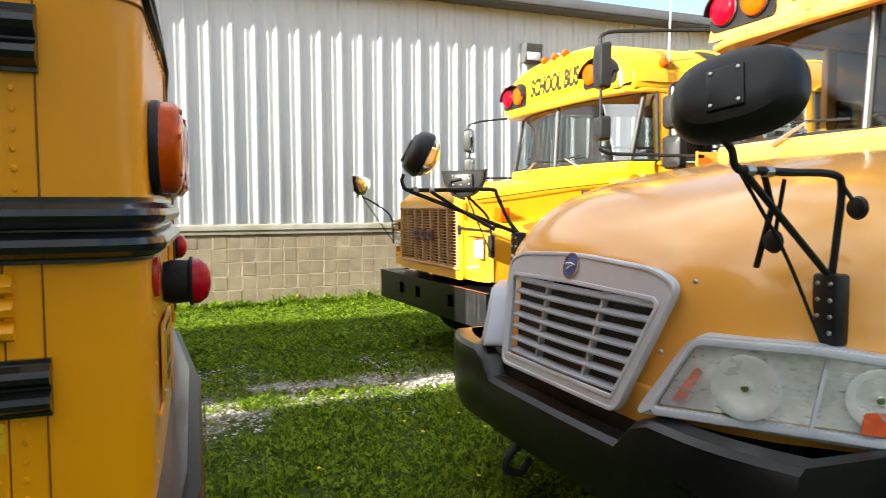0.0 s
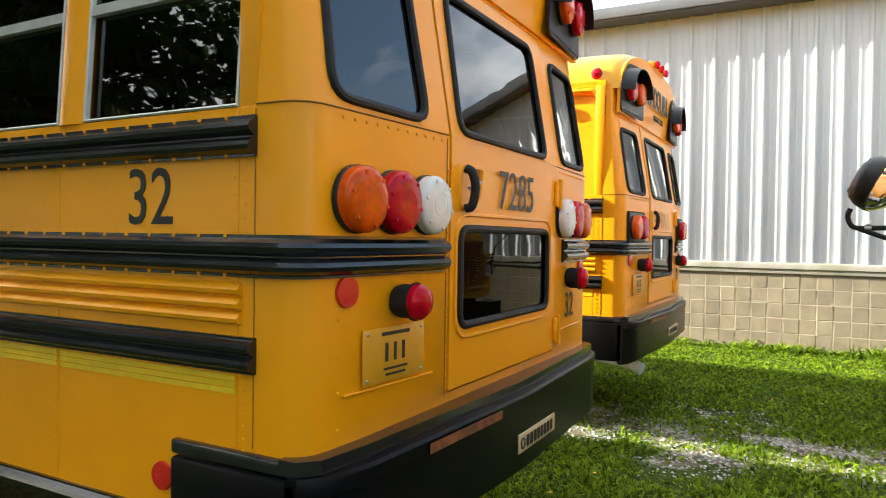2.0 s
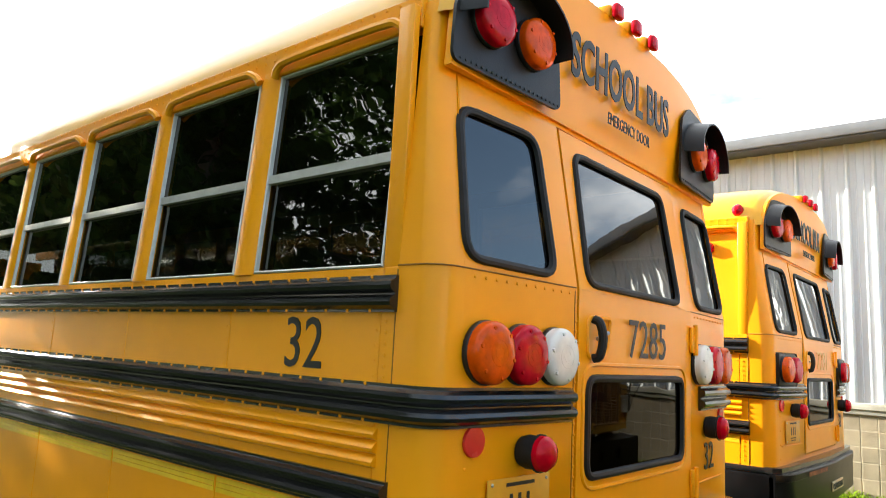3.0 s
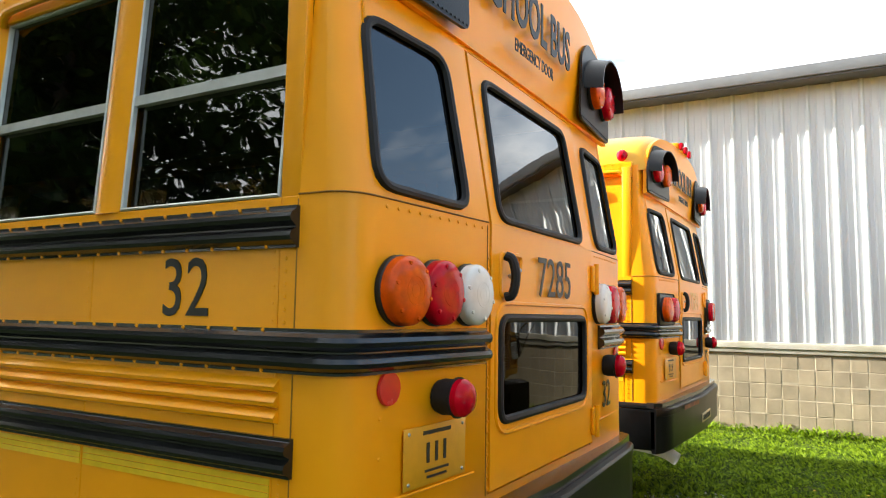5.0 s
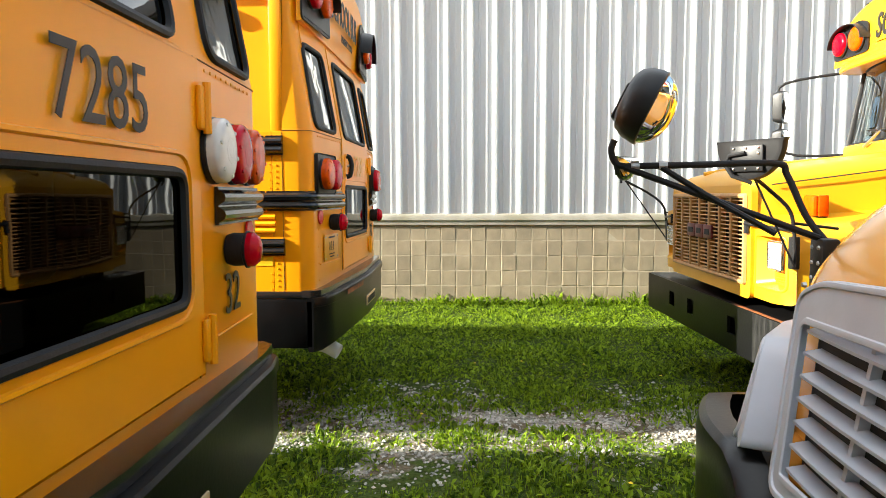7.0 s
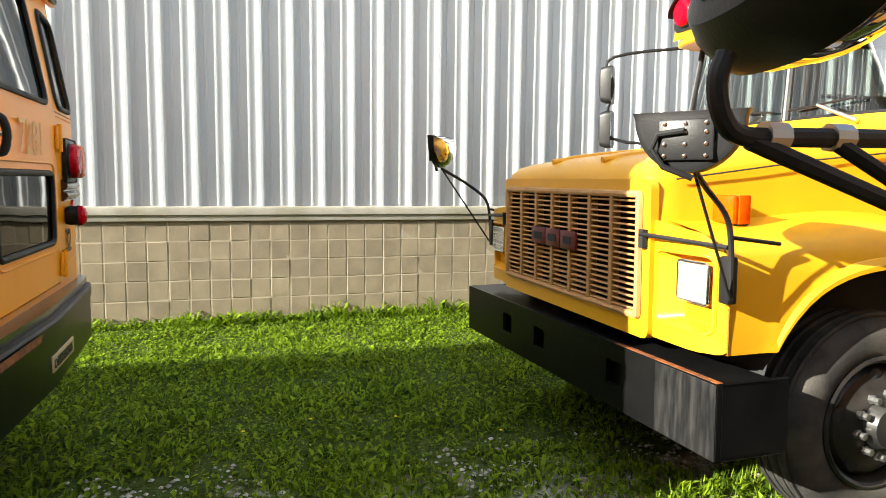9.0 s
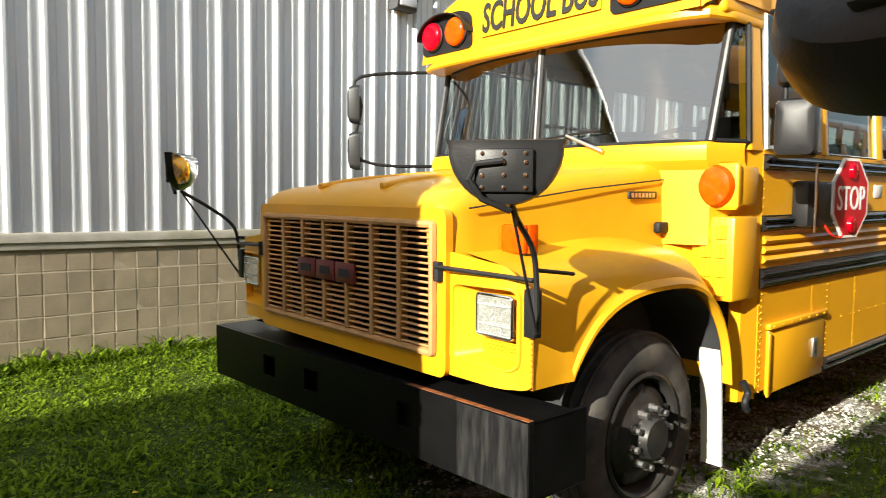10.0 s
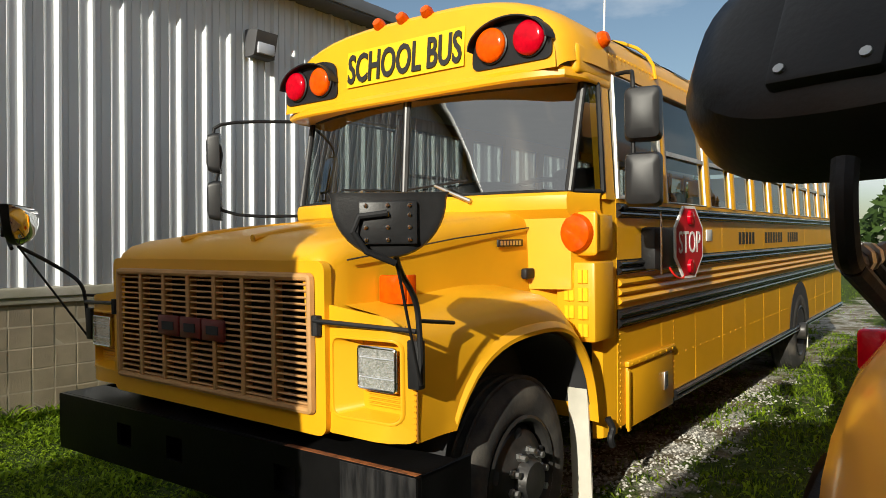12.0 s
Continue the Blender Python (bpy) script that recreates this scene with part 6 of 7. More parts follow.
    # headlamps, one each side
    for s in (-1, 1):
        def hp(u, v, w, s=s):
            """u 0..1 outwards along the corner, v height, w outwards."""
            y = 0.60 + 0.60 * u
            x = 1.525 + 0.07 * u + 0.36 * u ** 2.0 + 0.30 * (v - 0.85)
            nx, ny = -0.9 + 0.3 * u, 0.45 + 0.25 * u
            return Vector((x + nx * w, s * (y + ny * w), v))
        bo = round_poly([(-0.02, 0.805), (1.16, 0.785), (1.18, 1.03), (0.72, 1.09), (0.21, 1.085)], [0.04, 0.05, 0.05, 0.1, 0.08], 5)
        bi = round_poly([(0.10, 0.84), (1.12, 0.825), (1.13, 1.01), (0.72, 1.058), (0.24, 1.052)], [0.02, 0.03, 0.03, 0.1, 0.04], 5)
        bz = plate(bo, [bi], hp, 0.016)
        loft([[hp(a, b, 0.0) for a, b in bo], [hp(a, b, -0.09) for a, b in bo]], bz, True, False)
        head = part("headlamp", bz, GREYPLAST, bus, "large clear headlamp in a silver bezel")
        part("bezel_lip", frame_ring(bi, -0.03, lambda u, v, w: hp(u, v, w + 0.012), 0.012), GREYPLAST, head)
        part("lamp_bowl", plate(bi, [], lambda u, v, w: hp(u, v, -0.022), 0.0), LAMPBOWL, head)
        for uc, r in ((0.50, 0.104), (0.93, 0.092)):
            c = hp(uc, 0.94, -0.02)
            q = Vector((-0.9 + 0.45 * uc, s * (0.25 + 0.4 * uc), 0)).to_track_quat("Z", "Y").to_matrix().to_4x4()
            part("lamp_dish", lathe([(0.0, 0.006), (0.015, 0.004), (0.03, 0.005), (r * 0.6, 0.009), (r * 0.95, 0.017), (r, 0.016)], Matrix.Translation(c) @ q, 28), LAMPBOWL, head, "bright lamp bowl")
            part("bulb", lathe([(0, 0.024), (0.012, 0.022), (0.014, 0.0)], Matrix.Translation(c) @ q, 12), CHROME, head)
        part("lamp_divider", loft([[hp(0.75, z, w) for w in (-0.03, 0.004)] + [hp(0.762, z, w) for w in (0.004, -0.03)] for z in (0.835, 1.055)]), GREYPLAST, head)
        part("amber_insert", plate(round_poly([(0.90, 0.838), (1.08, 0.835), (1.085, 0.905), (0.90, 0.90)], 0.01, 2), [], lambda u, v, w: hp(u, v, -0.012 + w), 0.006), LENS_AMBER, head)
        part("amber_insert", plate(round_poly([(0.17, 0.86), (0.24, 0.86), (0.30, 0.97), (0.26, 0.98)], 0.01, 2), [], lambda u, v, w: hp(u, v, -0.018 + w), 0.004), LENS_AMBER, head)
        part("headlamp_lens", plate(bi, [], lambda u, v, w: hp(u, v, 0.010), 0.0), HEADLENS, head)

    # bumper, wrapped round the corners
    secs = []
    for k in range(33):
        q = -1 + 2 * k / 32
        y = 1.21 * math.copysign(min(1, abs(q) * 1.12), q) if abs(q) < 0.893 else math.copysign(1.21, q)
        x = 1.455 + 0.055 * abs(q) ** 2 + (0.16 * max(0, (abs(q) - 0.62) / 0.38) ** 1.8) + (0.5 * max(0, abs(q) - 0.893) / 0.107 if abs(q) > 0.893 else 0)
        t = min(1, max(0, (abs(y) - 0.50) / 0.14))
        t = t * t * (3 - 2 * t)
        zt = 0.675 + 0.12 * t
        secs.append([(x + 0.10, y * 0.97, zt + 0.005), (x + 0.03, y, zt), (x + 0.008, y, zt - 0.02), (x, y, zt - 0.06), (x + 0.004, y, 0.50), (x + 0.03, y, 0.42), (x + 0.09, y * 0.98, 0.38), (x + 0.14, y * 0.95, 0.38)])
    part("front_bumper", loft(secs, None, False, False), GLOSSBUMP, bus, "black wrap-round plastic bumper")
    part("bumper_core", box(1.60, 1.75, -0.95, 0.95, 0.45, 0.72), DARKIN, bus)
    part("chassis", box(1.75, 11.0, -0.45, 0.45, 0.45, 0.75), DARKIN, bus)
    part("tow_hook", tube(smooth_path([(1.56, 0.28, 0.42), (1.47, 0.28, 0.36), (1.45, 0.28, 0.30), (1.52, 0.28, 0.27), (1.58, 0.28, 0.33)], 5), 0.018, 8), RUBBER, bus)
    # body behind
    for s in (-1, 1):
        part("cowl_side", loft([[(3.3, s * 1.12, z), (3.36, s * HW, z), (3.9, s * HW, z)] for z in (0.7, 1.2, 1.87)], None, False, False), P, bus)
        part("side_wall", box(3.9, 12.6, s * (HW - 0.02), s * HW, 0.55, 1.87, 0.003), P, bus, "orange-yellow side wall")
        for a, b in ((1.755, 1.842), (1.415, 1.505), (1.095, 1.21)):
            part("rub_rail", rail_bm([(3.9, s * HW), (12.6, s * HW)], a, b, [(0, s)] * 2), BLACK, bus)
        for k in range(11):
            a = 4.5 + 0.74 * k
            part("window_pillar", box(a, a + 0.1, s * (HW - 0.06), s * (HW - 0.005), 1.86, 2.70, 0.01), P, bus)
            if k < 10:
                part("window", plate([(a + 0.1, 1.87), (a + 0.74, 1.87), (a + 0.74, 2.64), (a + 0.1, 2.64)], [], lambda u, v, w: Vector((u, s * (HW - 0.04), v)), 0.0), GLASS_DARK, bus, "tinted side window")
        part("window_header", box(3.9, 12.6, s * (HW - 0.09), s * (HW - 0.036), 2.635, 2.745, 0.004), P, bus)
        wheel(bus, 2.52, s * 1.06, 0.49, s, True)
        wheel(bus, 9.4, s * 1.0, 0.49, s, False)
        part("wheel_arch", loft([[(2.52 + r * math.cos(radians(a)), s * y, 0.49 + r * math.sin(radians(a))) for a in range(0, 181, 12)] for r, y in ((0.56, 0.85), (0.56, 1.325), (0.59, 1.327))], None, False, False), RUBBER, bus)
    bus_front(bus, 3.38, P, GLASS)
    part("roof", loft([[(xx, yy, zz) for yy, zz in roof_arc(1.185, 2.62, 0.455, 22)] for xx in (3.9, 12.6)], None, False, False), P, bus, "orange-yellow roof")
    part("rear_wall", box(12.6, 12.62, -HW, HW, 0.5, 2.65), P, bus)
    part("floor_pan", box(3.4, 12.6, -HW + 0.03, HW - 0.03, 0.85, 0.95), DARKIN, bus)
    part("headliner", box(3.9, 12.6, -1.05, 1.05, 2.72, 2.74), HEADLINER, bus)
    part("dashboard", box(3.5, 3.9, -1.1, 1.1, 1.2, 1.88, 0.06), DARKIN, bus)
    for q in range(9):
        for s in (-1, 1):
            part("bench_seat", box(5.3 + 0.8 * q, 5.4 + 0.8 * q, s * 0.25, s * 1.12, 1.2, 1.98, 0.05, 3), SEAT, bus)
    # crossing mirrors: arm, stays, bracket
    for s, corner, c2, base, head, face in (
            (1, (1.235, 1.092, 1.598), (1.82, 1.11, 1.605), (1.90, 1.00, 1.26), (1.345, 1.085, 1.79), (0.88, -0.20, -0.45)),
            (-1, (1.45, -1.06, 1.605), (1.90, -1.035, 1.60), (1.90, -1.01, 1.20), (1.45, -1.07, 1.80), (0.84, 0.36, -0.36))):
        C, C2, B = Vector(corner), Vector(c2), Vector(base)
        br = part("mirror_bracket", box(B.x - 0.03, B.x + 0.03, B.y - 0.045, B.y + 0.045, B.z - 0.12, B.z + 0.10, 0.012), PLASTIC, bus, "black mirror bracket with bolts")
        part("bolts", rivets([(B.x - 0.03, B.y + a, B.z + b) for a in (-0.022, 0.022) for b in (-0.08, -0.03, 0.02, 0.07)], (-1, 0, 0), 0.008, 0.006), STEEL, br)
        H_ = Vector(head)
        low = Vector((C.x + 0.004, C.y, H_.z - 0.105)) if s > 0 else H_ + Vector((-0.05, 0, -0.11))
        part("mirror_arm", tube(smooth_path([low, Vector((C.x - 0.006, C.y, C.z + 0.055)), C + Vector((0.004, 0, 0.018)), C + Vector((0.03, 0, 0.0)), C + Vector((0.10, 0, 0.0)), C.lerp(C2, 0.5), C2 + Vector((-0.04, 0, 0)), C2 + Vector((0, 0, -0.04)), C2.lerp(B, 0.5), B + Vector((0, 0, 0.09))], 6), 0.0115, 10), RUBBER, br, "bent black mirror arm")
        part("mirror_stay", tube([C + Vector((0.04, 0, -0.005)), B + Vector((-0.02, 0, 0.10))], 0.011, 8), RUBBER, br)
        part("mirror_stay", tube([C.lerp(C2, 0.26), C.lerp(C2, 0.5) + Vector((0, -s * 0.06, -0.10)), B + Vector((-0.20, -s * 0.10, 0.12))], 0.010, 8), RUBBER, br)
        for f in (0.1, 0.26):
            part("arm_clamp", tube([C.lerp(C2, f), C.lerp(C2, f) + Vector((0.028, 0, 0))], 0.0165, 10), STEEL, br, "bright clamp")
        crossover_mirror(br, H_, face, 0.18, 0.125, 0.085, 0.0, 0 if s > 0 else -10)
        if s < 0:
            part("cable", tube(smooth_path([H_ + Vector((0, -s * 0.02, -0.1)), C + Vector((0.03, -s * 0.02, 0.02)), C.lerp(B, 0.5) + Vector((0, 0, -0.03)), B + Vector((-0.04, 0, -0.1))], 6), 0.006, 6), RUBBER, br)
        for f, dz in ((0.45, -0.14), (1.0, -0.10)) if s < 0 else ():
            p = C.lerp(C2, f) + Vector((0.02, -s * 0.05 if f < 1 else s * 0.04, dz - 0.06 * (f < 1)))
            part("round_spot_mirror", lathe([(0, -0.01), (0.03, -0.008), (0.036, 0), (0.03, 0.012), (0, 0.02)], Matrix.Translation(p) @ Vector((-1, 0, 0)).to_track_quat("Z", "Y").to_matrix().to_4x4(), 18), PLASTIC, br, "small round black mirror")
            part("mirror_stay", tube([p, C.lerp(C2, min(f, 0.98)) + Vector((0, 0, -0.02))], 0.007, 6), RUBBER, br)
        part("side_lamp", box(2.50, 2.60, s * 1.16, s * 1.245, 1.31, 1.41, 0.012), LENS_RED if s > 0 else LENS_AMBER, bus)
        # tall mirrors
        fx, fy = 2.75, s * 1.40
        lp = part("side_mirror_loop", tube(smooth_path([(3.42, s * 1.12, 2.66), (3.0, s * 1.30, 2.66), (fx, fy, 2.64), (fx - 0.02, fy, 2.5), (fx - 0.02, fy, 2.0), (fx, fy, 1.87), (3.0, s * 1.32, 1.85), (3.42, s * 1.2, 1.84)], 5), 0.012, 8), RUBBER, bus, "black mirror loop")
        for z, hh in ((2.43, 0.15), (2.02, 0.08)):
            rr = round_poly([(-0.075, -hh), (0.075, -hh), (0.075, hh), (-0.075, hh)], 0.03, 4)
            mq = Matrix.Translation((fx, fy, z)) @ Vector((1, -0.2 * s, 0)).to_track_quat("Z", "Y").to_matrix().to_4x4()
            sh = part("side_mirror", loft([[mq @ Vector((p[0] * k, p[1] * k, zz)) for p in rr] for k, zz in ((0.6, -0.06), (0.92, -0.045), (1.0, 0.0), (1.0, 0.02))]), PLASTIC, lp, "black side mirror housing")
            part("mirror_glass", loft([[mq @ Vector((p[0] * k, p[1] * k, 0.021)) for p in rr] for k in (0.95, 0.02)]), MIRROR, sh)
    return bus


sloping_bus(at(0, 2.53, 0))

# ---- plants, block wall, small things ----
def leaf_mat(name, a, b, trans=0.25):
    m = bpy.data.materials.new(name)
    m.use_nodes = True
    n, l = m.node_tree.nodes, m.node_tree.links
    g = n.new("ShaderNodeNewGeometry")
    r = n.new("ShaderNodeValToRGB")
    r.color_ramp.elements[0].color, r.color_ramp.elements[1].color = (*a, 1), (*b, 1)
    l.new(g.outputs["Random Per Island"], r.inputs["Fac"])
    bs = n["Principled BSDF"]
    bs.inputs["Roughness"].default_value = 0.6
    bs.inputs["Specular IOR Level"].default_value = 0.25
    l.new(r.outputs["Color"], bs.inputs["Base Color"])
    t = n.new("ShaderNodeBsdfTranslucent")
    l.new(r.outputs["Color"], t.inputs["Color"])
    mx = n.new("ShaderNodeMixShader")
    mx.inputs["Fac"].default_value = trans
    l.new(bs.outputs["BSDF"], mx.inputs[1])
    l.new(t.outputs["BSDF"], mx.inputs[2])
    l.new(mx.outputs["Shader"], n["Material Output"].inputs["Surface"])
    return m


GRASS = leaf_mat("grass_blades", (0.026, 0.066, 0.004), (0.32, 0.46, 0.022), 0.5)
LEAF = leaf_mat("tree_leaves", (0.025, 0.05, 0.012), (0.07, 0.12, 0.025), 0.3)
BARK = mat("grey_brown_bark", (0.10, 0.08, 0.06), 0.9, 0, 0.3, 12, 0.8, 40)
PETAL = mat("yellow_petals", (0.85, 0.60, 0.02), 0.6, 0, 0.1, 20)
rng = np.random.default_rng(5)


def mesh_from(name, verts, faces, material):
    me = bpy.data.meshes.new(name)
    me.from_pydata([tuple(v) for v in verts], [], [tuple(f) for f in faces])
    me.materials.append(material)
    return me


def patch(x, y):
    """How bare the ground is at a place, 0 for full grass."""
    k = max(0.0, 1 - abs(y - LANE_Y) / 1.9)
    nz = noise.noise((x * 1.1, y * 1.6, 3.0)) * 0.7 + noise.noise((x * 3.3, y * 3.9, 8.0)) * 0.35
    return k * 0.85 + nz * 1.15 - 0.30


def blades(name, n, x0, x1, y0, y1, hmin, hmax, label, wide=0.5):
    verts, faces = [], []
    xs, ys = rng.uniform(x0, x1, n), rng.uniform(y0, y1, n)
    for x, y in zip(xs, ys):
        p = patch(x, y)
        if p > rng.uniform(0.08, 0.66):
            continue
        tall = 0.75 + 0.65 * noise.noise((x * 2.0, y * 2.0, 1.0)) + 0.5 * noise.noise((x * 6.0, y * 6.0, 2.0))
        h = rng.uniform(hmin, hmax) * max(0.35, tall)
        a = rng.uniform(0, 6.283)
        ca, sa = math.cos(a), math.sin(a)
        z = rise(x, y) - 0.005
        if rng.random() < wide:
            w, lx = rng.uniform(0.006, 0.018), h * rng.uniform(0.5, 1.1)
            hz = h * rng.uniform(0.35, 0.8)
            pts = [(-sa * w * 0.3, ca * w * 0.3, 0), (ca * lx * 0.5 - sa * w, sa * lx * 0.5 + ca * w, hz * 0.8), (ca * lx, sa * lx, hz), (ca * lx * 0.5 + sa * w, sa * lx * 0.5 - ca * w, hz * 0.8)]
        else:
            w, lx = rng.uniform(0.0025, 0.005), h * rng.uniform(0.1, 0.6)
            pts = [(-sa * w, ca * w, 0), (ca * lx * 0.35 - sa * w * 0.8, sa * lx * 0.35 + ca * w * 0.8, h * 0.6), (ca * lx, sa * lx, h), (ca * lx * 0.35 + sa * w * 0.8, sa * lx * 0.35 - ca * w * 0.8, h * 0.6)]
        i = len(verts)
        verts += [(x + q[0], y + q[1], z + q[2]) for q in pts]
        faces.append((i, i + 1, i + 2, i + 3))
    ob = new(name, mesh_from(name, verts, faces, GRASS))
    return tagged(ob, label, "grass", kind="stuff")


blades("lawn_grass", 62000, -0.8, 3.6, 2.6, 6.6, 0.035, 0.10, "short lush green grass and clover between the buses")
blades("lawn_grass", 52000, -1.8, 4.2, 6.4, 10.4, 0.035, 0.095, "short lush green grass in front of the shed", 0.7)
blades("lawn_grass", 26000, 3.6, 14.0, 3.6, 6.2, 0.04, 0.11, "patchy grass beside the gravel between two buses")
blades("lawn_grass", 9000, 14.0, 30.0, -2.0, 12.0, 0.06, 0.14, "mown grass beyond the parked buses")
blades("wall_weeds", 2600, -2.5, 5.0, 10.25, 10.43, 0.08, 0.26, "leafy weeds along the foot of the block wall", 0.85)

fv, ff = [], []
for k in range(34):
    x, y = rng.uniform(-0.3, 2.6), rng.uniform(3.0, 7.5)
    if patch(x, y) > 0.3:
        continue
    z, i = rise(x, y) + rng.uniform(0.05, 0.09), len(fv)
    fv.append((x, y, z + 0.008))
    fv += [(x + 0.013 * math.cos(q), y + 0.013 * math.sin(q), z) for q in [6.283 * j / 8 for j in range(8)]]
    ff += [(i, i + 1 + j, i + 1 + (j + 1) % 8) for j in range(8)]
tagged(new("dandelions", mesh_from("dandelions", fv, ff, PETAL)), "small yellow dandelion flowers in the grass", "flowers", kind="stuff")

# loose stones of the lane
sv, sf = [], []
octa = [(1, 0, 0), (-1, 0, 0), (0, 1, 0), (0, -1, 0), (0, 0, 1), (0, 0, -1)]
of = [(0, 2, 4), (2, 1, 4), (1, 3, 4), (3, 0, 4), (2, 0, 5), (1, 2, 5), (3, 1, 5), (0, 3, 5)]
for k in range(16000):
    x, y = rng.uniform(-0.8, 9.0), rng.normal(LANE_Y, 0.7)
    if patch(x, y) < rng.uniform(0.2, 0.65):
        continue
    r = rng.uniform(0.006, 0.019)
    i = len(sv)
    sc = rng.uniform(0.6, 1.2, 3)
    a = rng.uniform(0, 6.283)
    for px, py, pz in octa:
        qx, qy = px * sc[0] * r, py * sc[1] * r
        sv.append((x + qx * math.cos(a) - qy * math.sin(a), y + qx * math.sin(a) + qy * math.cos(a), rise(x, y) + r * 0.3 + pz * sc[2] * r * 0.7))
    sf += [(i + p, i + q, i + s_) for p, q, s_ in of]
STONE = leaf_mat("pale_limestone_gravel", (0.24, 0.225, 0.195), (0.64, 0.62, 0.57), 0.0)
tagged(new("gravel", mesh_from("gravel", sv, sf, STONE)), "pale crushed limestone gravel in the worn lane", "gravel", kind="stuff")


def tree(x, y, h, spread, label, leaves=5200, low=0.28):
    t = thing("tree", label, "tree", at(x, y, 0), "trees behind the buses")
    tb = tube([(0, 0, -0.1), (0.05, 0.03, h * 0.2), (-0.05, 0.08, h * 0.45), (0.08, 0.0, h * 0.75), (0.0, 0.0, h * 0.95)], [0.30, 0.22, 0.17, 0.09, 0.03], 10)
    tips = []
    for k in range(13):
        a, z0 = 2.4 * k, h * (low + 0.05 * k)
        ln = spread * rng.uniform(0.7, 1.0) * (1 - 0.35 * abs(z0 / h - 0.5))
        e = Vector((ln * math.cos(a), ln * math.sin(a), z0 + ln * rng.uniform(0.1, 0.5)))
        mid = Vector((0, 0, z0)).lerp(e, 0.5) + Vector((0, 0, 0.12 * ln))
        tube([(0, 0, z0), mid, e], [0.08, 0.05, 0.015], 6, tb)
        tips += [e, mid, e.lerp(mid, 0.5), mid.lerp(Vector((0, 0, z0)), 0.4)]
    part("trunk", tb, BARK, t)
    verts, faces = [], []
    for k in range(leaves):
        c = tips[rng.integers(len(tips))]
        d = rng.normal(0, 1, 3)
        d *= spread * 0.30 * rng.random() ** 0.45 / np.linalg.norm(d)
        p = Vector((c.x + d[0], c.y + d[1], c.z + d[2] * 0.8))
        u = Vector(rng.normal(0, 1, 3)).normalized()
        v = u.orthogonal().normalized()
        s_ = rng.uniform(0.06, 0.14)
        i = len(verts)
        verts += [p - u * s_, p + v * s_ * 0.55, p + u * s_, p - v * s_ * 0.55]
        faces.append((i, i + 1, i + 2, i + 3))
    cr = new("crown", mesh_from("crown", verts, faces, LEAF))
    cr.parent = t
    return t


for x, y, h, sp, lf in ((-9.2, -3.0, 9.0, 3.8, 24000), (-5.0, -6.0, 10.0, 3.6, 12000), (-13.5, -3.2, 9.0, 3.4, 24000), (-17.5, -5.0, 10.0, 4.2, 24000), (-9.5, -9.0, 11.0, 4.2, 9000), (-1.0, -11.0, 10.0, 4.0, 7000), (-24.0, -10.0, 11.0, 5.0, 8000), (6.0, -13.0, 10.0, 4.2, 6000), (14.0, -12.0, 10.0, 4.2, 6000)):
    tree(x, y, h, sp, "broad leafy green tree standing beyond the parked buses", lf, 0.2)

# far woods
fv, ff = [], []
for k in range(26000):
    a = rng.uniform(-0.9, 0.9) if k % 2 else rng.uniform(3.4, 6.0)
    d = rng.uniform(70, 80)
    cx, cy = d * math.cos(a), d * math.sin(a)
    z = 7.0 * rng.random() ** 0.8 * (0.75 + 0.35 * math.sin(a * 23) + 0.25 * math.sin(a * 57))
    u, v = Vector(rng.normal(0, 1, 3)).normalized(), None
    v = u.orthogonal().normalized()
    s_ = rng.uniform(0.3, 0.7)
    p, i = Vector((cx, cy, z)), len(fv)
    fv += [p - u * s_, p + v * s_ * 0.6, p + u * s_, p - v * s_ * 0.6]
    ff.append((i, i + 1, i + 2, i + 3))
tagged(new("far_woods", mesh_from("far_woods", fv, ff, LEAF)), "distant line of green trees beyond the field", "trees", kind="stuff")

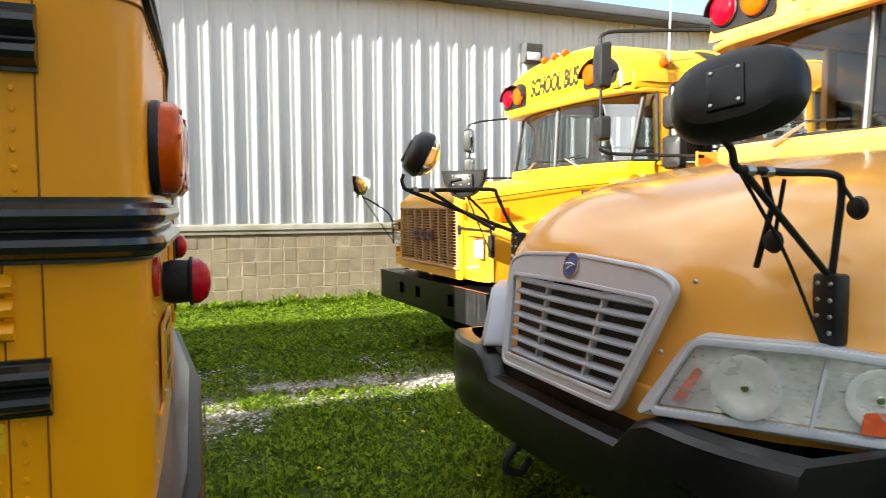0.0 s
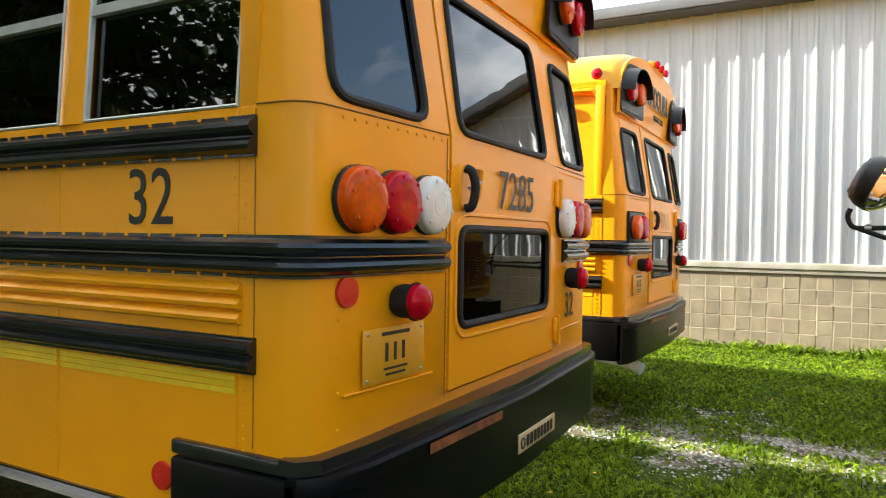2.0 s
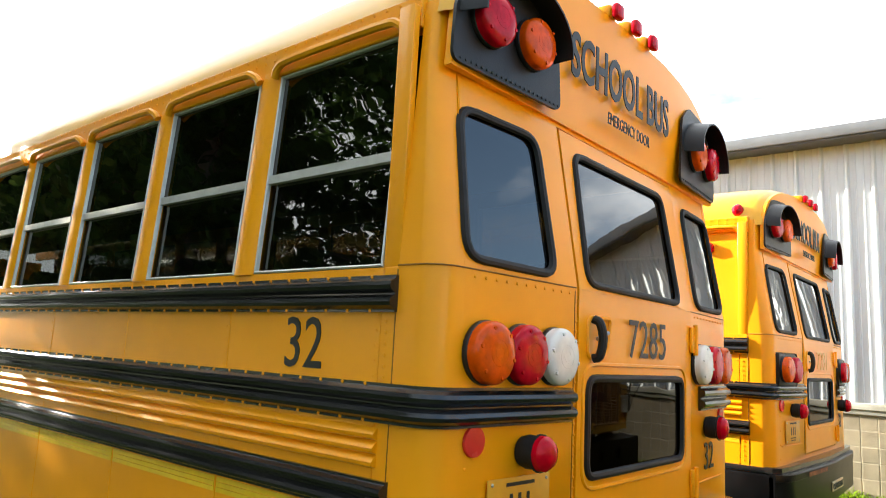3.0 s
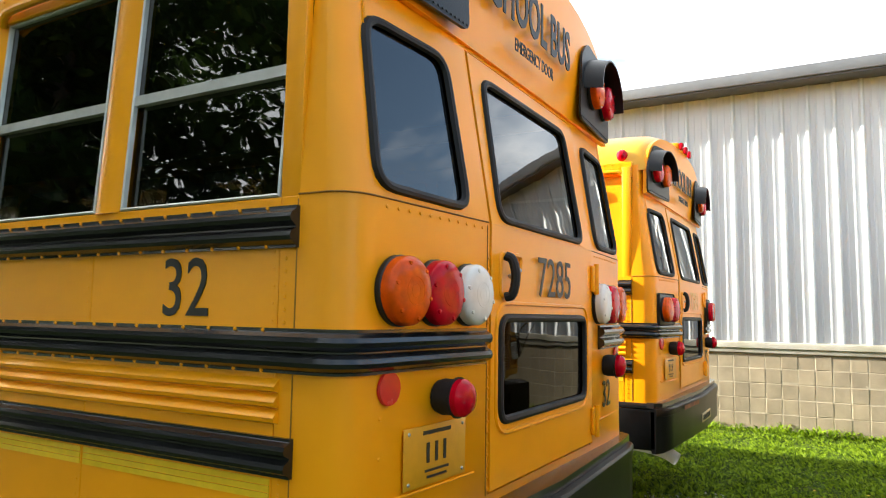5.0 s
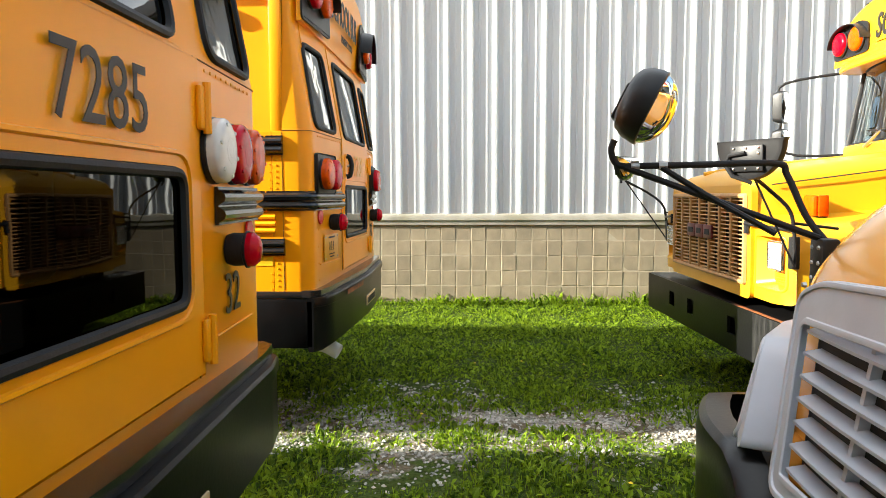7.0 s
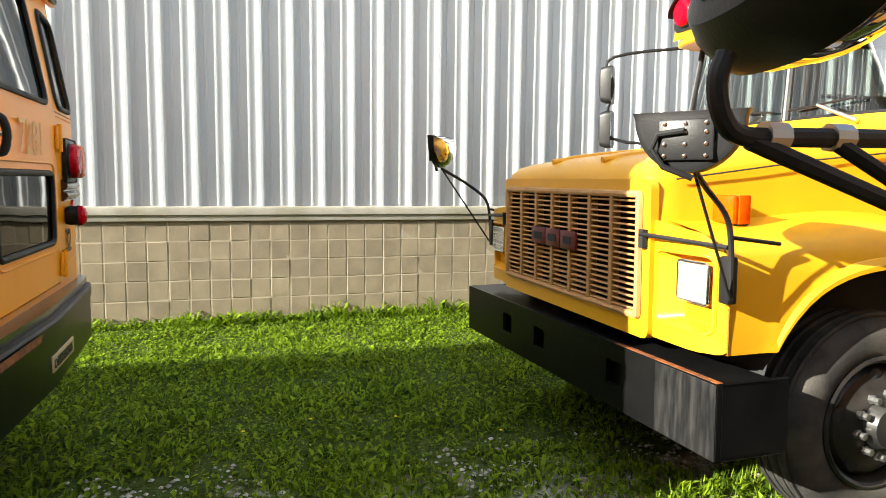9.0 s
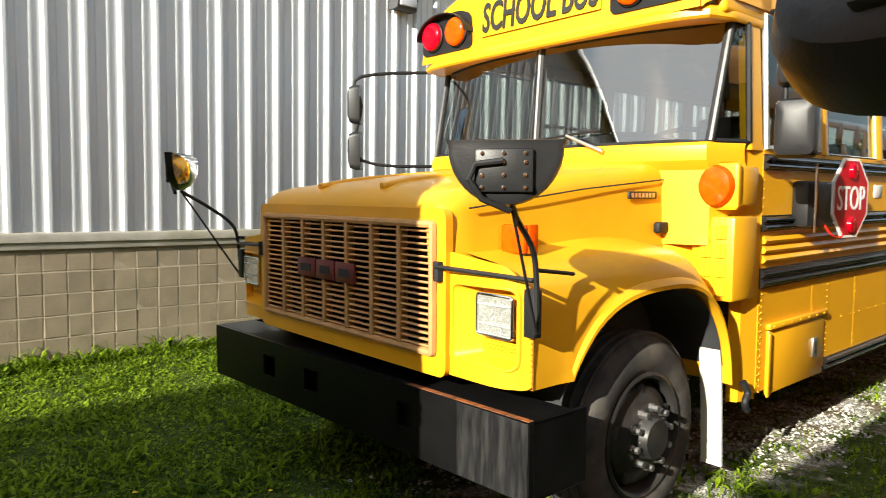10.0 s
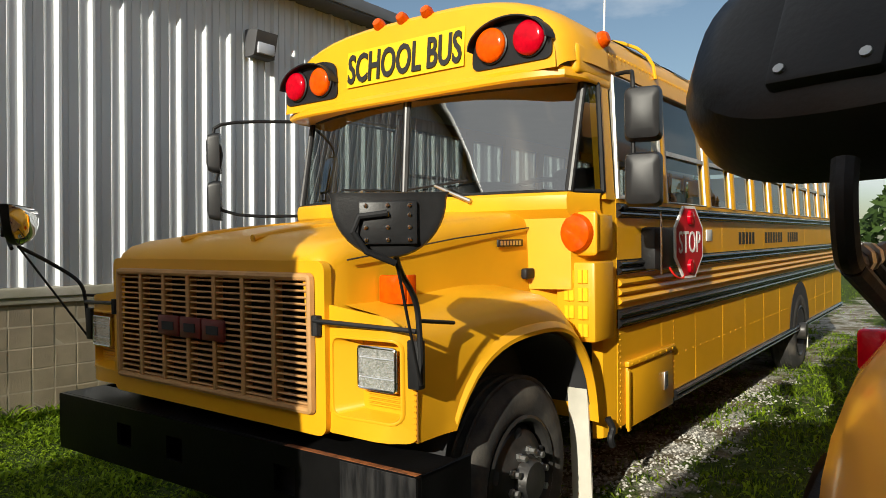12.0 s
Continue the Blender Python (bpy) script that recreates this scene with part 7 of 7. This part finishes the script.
# wall lamp on the shed
wlp = thing("wall_lamp", "small grey flood lamp fixed high on the metal wall", "wall lamp", at(5.82, WALL_Y, 4.05))
part("housing", loft([[(-0.16, 0.02, 0.16), (0.16, 0.02, 0.16), (0.16, 0.02, -0.16), (-0.16, 0.02, -0.16)], [(-0.16, -0.08, 0.16), (0.16, -0.08, 0.16), (0.16, -0.12, -0.16), (-0.16, -0.12, -0.16)], [(-0.15, -0.2, 0.13), (0.15, -0.2, 0.13), (0.15, -0.13, -0.15), (-0.15, -0.13, -0.15)]]), EAVE, wlp)
part("glass", box(-0.12, 0.12, -0.18, -0.14, -0.13, 0.0, 0.01), GREYPLAST, wlp)

# concrete blocks, the nearest ones each a piece of the wall
rn = BLOCK.node_tree.nodes
rl = BLOCK.node_tree.links
geo, oi, hs = rn.new("ShaderNodeNewGeometry"), rn.new("ShaderNodeObjectInfo"), rn.new("ShaderNodeHueSaturation")
for nd in list(rn):
    if nd.type == "MAPPING":
        rl.new(geo.outputs["Position"], nd.inputs["Vector"])
mrv = rn.new("ShaderNodeMapRange")
mrv.inputs["To Min"].default_value, mrv.inputs["To Max"].default_value = 0.90, 1.09
rl.new(oi.outputs["Random"], mrv.inputs["Value"])
rl.new(mrv.outputs["Result"], hs.inputs["Value"])
pb_ = rn["Principled BSDF"]
src = pb_.inputs["Base Color"].links[0].from_socket
rl.new(src, hs.inputs["Color"])
rl.new(hs.outputs["Color"], pb_.inputs["Base Color"])
bmeshes = []
for k in range(4):
    b = box(-0.0972, 0.0972, -0.005, 0.03, -0.0972, 0.0972, 0.006, 1)
    for v in b.verts:
        v.co += Vector((rng.uniform(-0.002, 0.002), rng.uniform(-0.003, 0.002), rng.uniform(-0.002, 0.002)))
    bmeshes.append(link_mesh("block", b, BLOCK, False))
rest = bmesh.new()
for row in range(6):
    z = CAP_LOW + 0.015 - 0.1 - 0.2 * row
    x = X_LEFT + 0.1
    while x < X_RIGHT - 0.1:
        if row < 5 and -3.0 < x < 8.2:
            ob = new("block", bmeshes[int(rng.integers(4))])
            ob.location = (x, WALL_Y + 0.002 + rng.uniform(-0.002, 0.002), z)
            ob.parent = wall
        elif row < 5:
            box(x - 0.0972, x + 0.0972, WALL_Y - 0.005, WALL_Y + 0.03, z - 0.0972, z + 0.0972, 0, 1, rest)
        x += 0.2
tagged(part("far_blocks", rest, BLOCK, wall, "weathered concrete blocks", False), kind="stuff")
